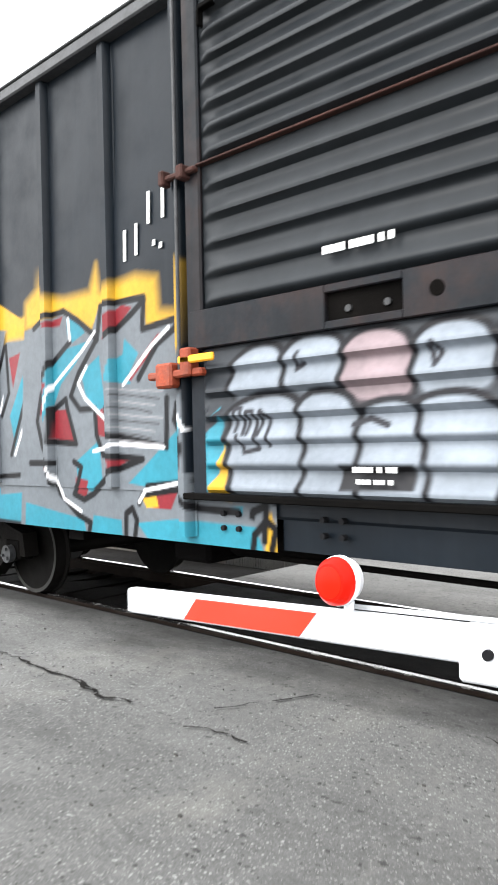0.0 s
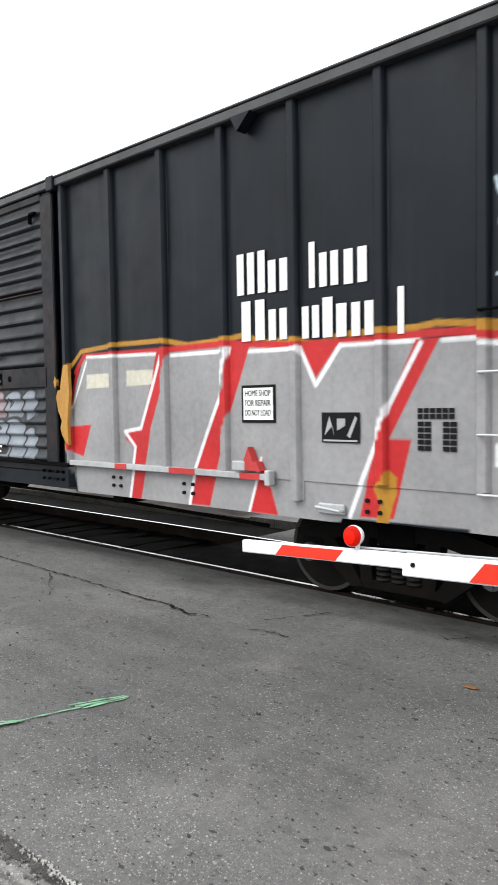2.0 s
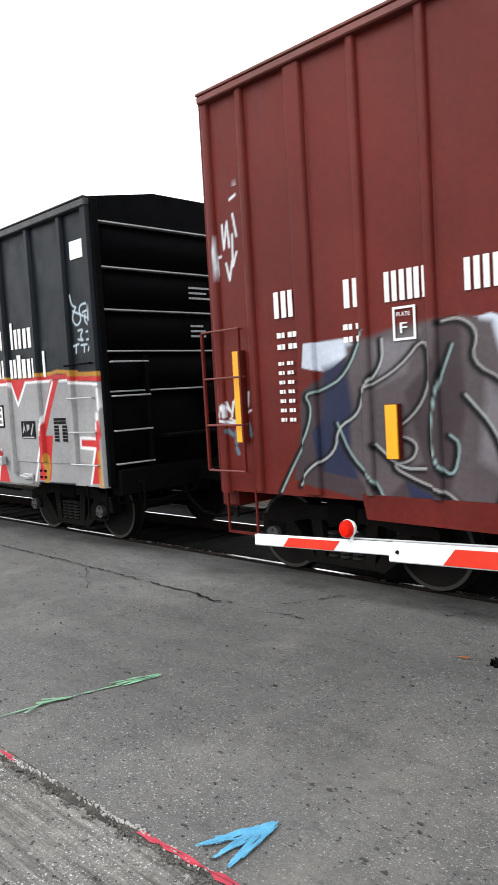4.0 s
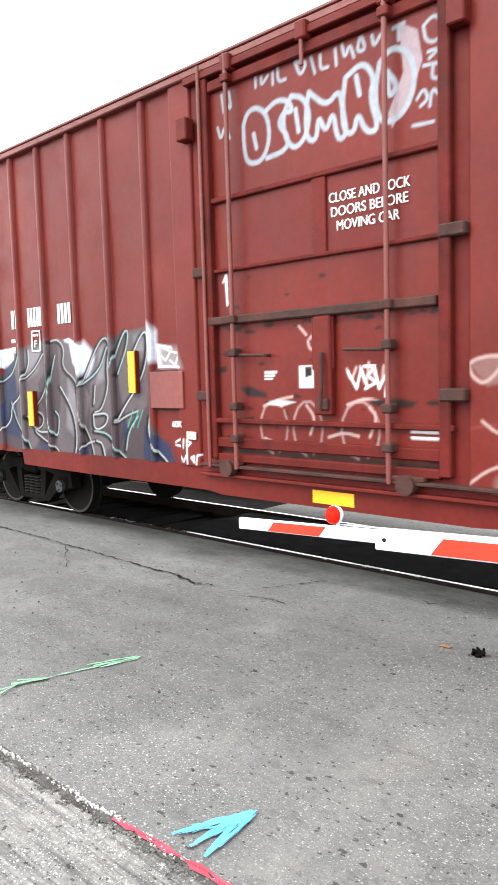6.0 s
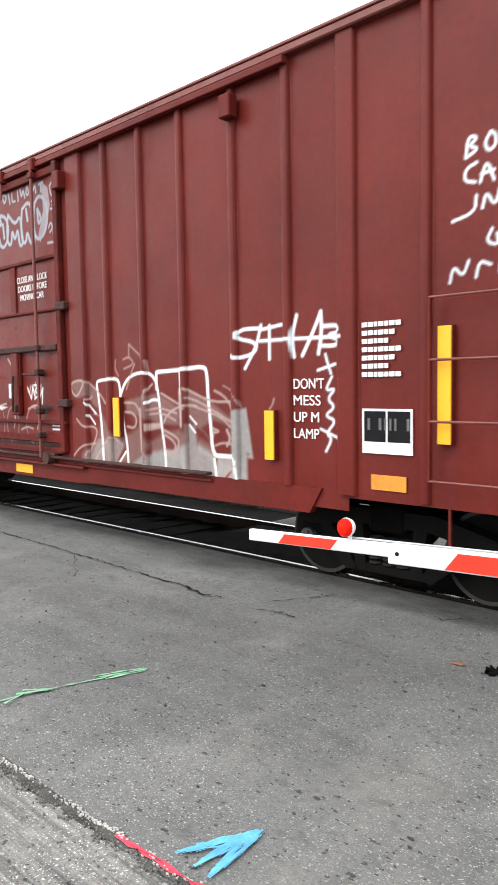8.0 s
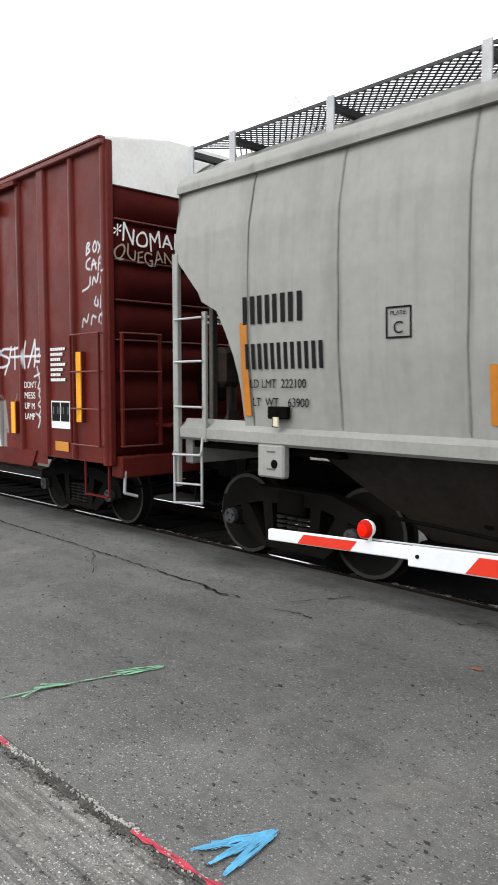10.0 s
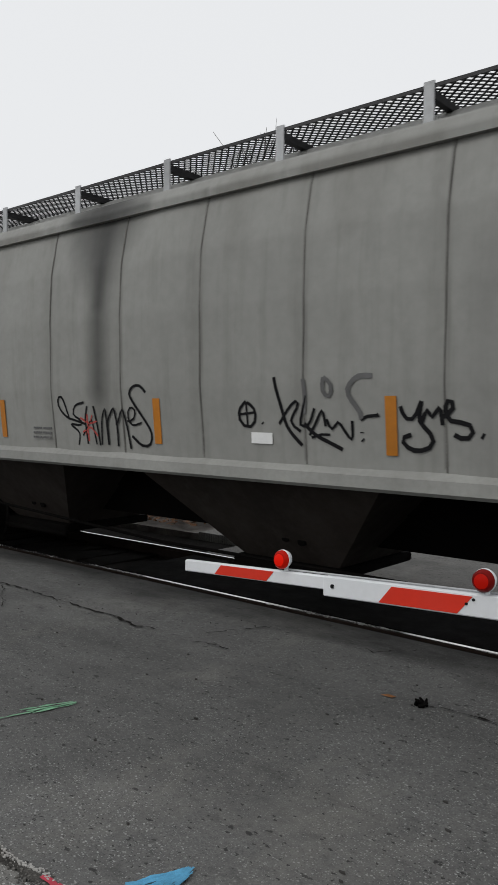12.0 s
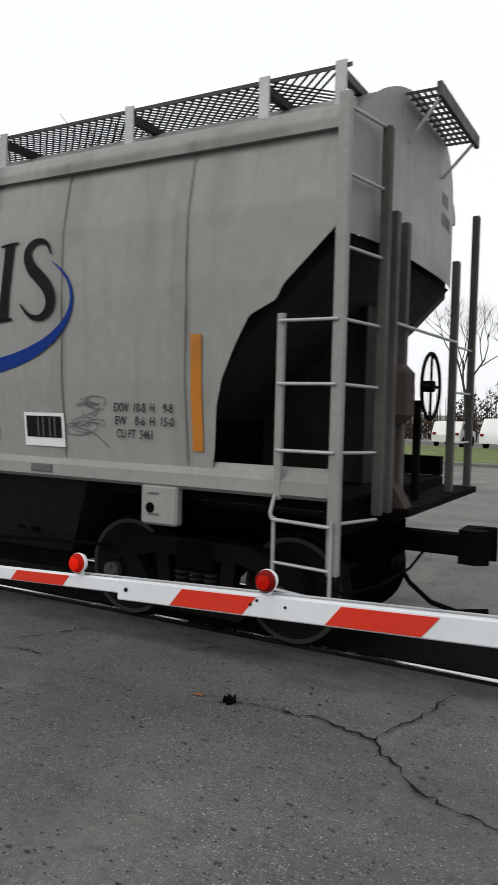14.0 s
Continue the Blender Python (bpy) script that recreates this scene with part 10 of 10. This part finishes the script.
def parked_car(x, y, turn, rgb, label, tall=0.0):
    """A parked car or van seen from afar, with glass, wheels and lamps of its own."""
    ORIGIN[0] = 0.0
    car = new("parked_car")
    car.matrix_world = pose(x, y, -0.02, 0, 0, turn)
    tagged(car, label, "car", "parked cars")
    paint = material("parked_car_paint", rgb, rough=0.3, vary=0.08)
    prof = [(-2.2, 0.32), (-2.25, 0.75), (-2.05, 0.98 + tall * 0.5), (-1.55, 1.45 + tall), (0.35, 1.47 + tall), (1.05, 1.0 + tall * 0.25), (2.05, 0.86 + tall * 0.2), (2.2, 0.6), (2.15, 0.32)]
    part("car_body", B().prism(prof, -0.86, 0.86), paint, car)
    dark = M_GRATE
    for s in (-1, 1):
        part("side_glass", B().prism([(-1.5, 1.0 + tall * 0.6), (-1.3, 1.36 + tall), (0.25, 1.38 + tall), (0.75, 1.02 + tall * 0.5)], s * 0.865 - 0.004, s * 0.865 + 0.004), dark, car, "dark side windows")
        part("tail_lamp", B().box(-2.27, -2.2, s * 0.7 - 0.1, s * 0.7 + 0.1, 0.75, 0.9), M_LENSDIM, car)
        for xx in (-1.35, 1.35):
            part("wheel", B().wheel(xx, s * 0.78, 0.33, [(-0.1, 0.2), (-0.1, 0.32), (0.1, 0.32), (0.1, 0.2)], 20), M_UNDER, car)
    return car


def build_house(x, y):
    ORIGIN[0] = 0.0
    house = new("house")
    house.location = (x, y, 0)
    tagged(house, "pale green clapboard house with a white gable and dark windows", "house")
    wall = material("pale_green_clapboard", (0.52, 0.58, 0.52), rough=0.7, vary=0.1, streak=0.1)
    part("house_wall", B().box(-5, 9, 0, 9, -0.1, 6.0).prism([(-5, 6.0), (9, 6.0), (2, 10.2)], 0.01, 8.9), wall, house)
    for k in range(30):
        part("clapboard", B().box(-5, 9, -0.035, 0.0, 0.2 * k + 0.02, 0.2 * k + 0.19), wall, house)
    roof = material("grey_shingle", (0.16, 0.15, 0.15), rough=0.9, vary=0.3)
    for s in (-1, 1):
        part("roof_slope", B().add([(2 - s * 7.6, -0.5, 5.62), (2, -0.5, 10.25), (2, 9.4, 10.25), (2 - s * 7.6, 9.4, 5.62), (2 - s * 7.6, -0.5, 5.47), (2, -0.5, 10.1), (2, 9.4, 10.1), (2 - s * 7.6, 9.4, 5.47)], [(0, 1, 2, 3), (7, 6, 5, 4), (0, 4, 5, 1), (3, 2, 6, 7), (0, 3, 7, 4)]), roof, house)
    for wx, wz in ((-3.6, 3.6), (-0.8, 3.6), (2.0, 3.6), (4.8, 3.6), (-3.6, 0.9), (-0.8, 0.9), (4.8, 0.9), (2.0, 6.8)):
        win = part("window", B().box(wx - 0.6, wx + 0.6, -0.09, -0.036, wz - 0.1, wz + 1.6, 0.01), M_WHITE, house, "white-framed window")
        part("pane", B().box(wx - 0.48, wx + 0.48, -0.105, -0.09, wz + 0.02, wz + 0.72).box(wx - 0.48, wx + 0.48, -0.105, -0.09, wz + 0.80, wz + 1.48), M_GRATE, win, "dark glass")
    part("porch_roof", B().box(-11.5, -5.0, -0.5, 5, 3.0, 3.25, 0.03), roof, house)
    part("porch_wall", B().box(-11.2, -5.0, 0, 4.6, -0.1, 3.0), material("tan_brick", (0.30, 0.20, 0.14), rough=0.85, vary=0.3, grain=30), house, "tan brick side building")
    return house


def pole(x, y, h, label):
    ORIGIN[0] = 0.0
    p = new("lamp_post")
    p.location = (x, y, 0)
    tagged(p, label, "lamp post", "lamp posts")
    part("shaft", B().cyl((0, 0, -0.05), (0, 0, h), 0.08, 10, 0.05), M_UNDER, p)
    part("lamp_head", B().box(-0.15, 0.45, -0.12, 0.12, h - 0.05, h + 0.08, 0.02), M_UNDER, p)
    return p


def build_background():
    bare_tree(-12.2, 17.6, 12.3, 3, "bare slender tree with a few clinging leaves", 0.12)
    bare_tree(-10.6, 18.2, 9.4, 12, "bare young tree beyond the track", 0.1)
    bare_tree(-13.4, 19.5, 9.4, 31, "tall bare tree beyond the road", 0.05)
    for k, (x, y, h) in enumerate(((-7.5, 52, 12), (-3.2, 60, 14), (1.5, 66, 15), (-12.5, 55, 13), (4.5, 58, 13), (-22, 58, 13), (-34, 60, 14), (9.5, 62, 14))):
        bare_tree(x, y, h, 50 + k, "large bare tree behind the car park", 0.35 if k in (0, 1, 3) else 0.06)
    leaf_litter("leaf_pile", -14, -8.9, 9.1, 11.5, 2600, 4, "drift of orange and brown fallen leaves beyond the track")
    leaf_litter("leaf_litter", -40, -8.8, 9.0, 15, 1500, 6, "scattered brown leaves on the gravel verge")
    shrub_row(-30, 30, 57, 4.2, 15000, 3, "belt of brown autumn shrubs behind the car park")
    build_house(3.2, 62)
    for x, y, a, rgb, lab, tall in ((-8.2, 47.8, 80, (0.75, 0.75, 0.74), "white utility van parked beyond the lawn", 0.35), (-5.4, 48.5, 95, (0.6, 0.61, 0.62), "silver hatchback parked beyond the lawn", 0.0), (-2.6, 47.6, 88, (0.06, 0.07, 0.09), "dark blue car parked beyond the lawn", 0.1),
                                    (0.6, 49.5, 92, (0.5, 0.51, 0.52), "grey saloon parked beyond the lawn", 0.0), (3.4, 49.0, 85, (0.08, 0.08, 0.08), "black car parked beyond the lawn", 0.1), (-11.5, 48.2, 90, (0.72, 0.72, 0.7), "white car parked beyond the lawn", 0.1), (-26, 48, 88, (0.7, 0.7, 0.69), "white parked car by the lawn", 0.05), (-30, 48.6, 92, (0.12, 0.13, 0.16), "dark parked car by the lawn", 0.05)):
        parked_car(x, y, a, rgb, lab, tall)
    pole(-1.2, 46.5, 7, "dark lamp post by the car park")
    pole(-5.8, 46.2, 6, "dark lamp post by the lawn")
    b = B()
    for k in range(16):
        b.box(2 + k * 1.5, 2.06 + k * 1.5, 46.0, 46.06, 0, 1.0)
    b.box(2, 25, 46.01, 46.05, 0.9, 0.95).box(2, 25, 46.01, 46.05, 0.45, 0.5)
    ORIGIN[0] = 0.0
    tagged(part("railing", b, M_GALV), "pale metal railing along the car park", "railing")


build_ground()
build_gate()
CAR_A = build_black_boxcar()
CAR_B = build_red_boxcar()
CAR_C = build_hopper()
build_background()


def motions():
    ts, ss = [t for t, _ in TRAIN], [s for _, s in TRAIN]
    for car, x in ((CAR_A, -3.18), (CAR_B, 13.70), (CAR_C, 30.45)):
        walk(car, [(t, pose(x + s, YC, 0)) for t, s in TRAIN])
    steps = 140
    for ob, x, r in WHEELS:
        rows = []
        for k in range(steps + 1):
            t = 14.0 * k / steps
            rows.append((t, pose(x, 0, r, 0, math.degrees(float(np.interp(t, ts, ss)) / r), 0)))
        walk(ob, rows)


motions()
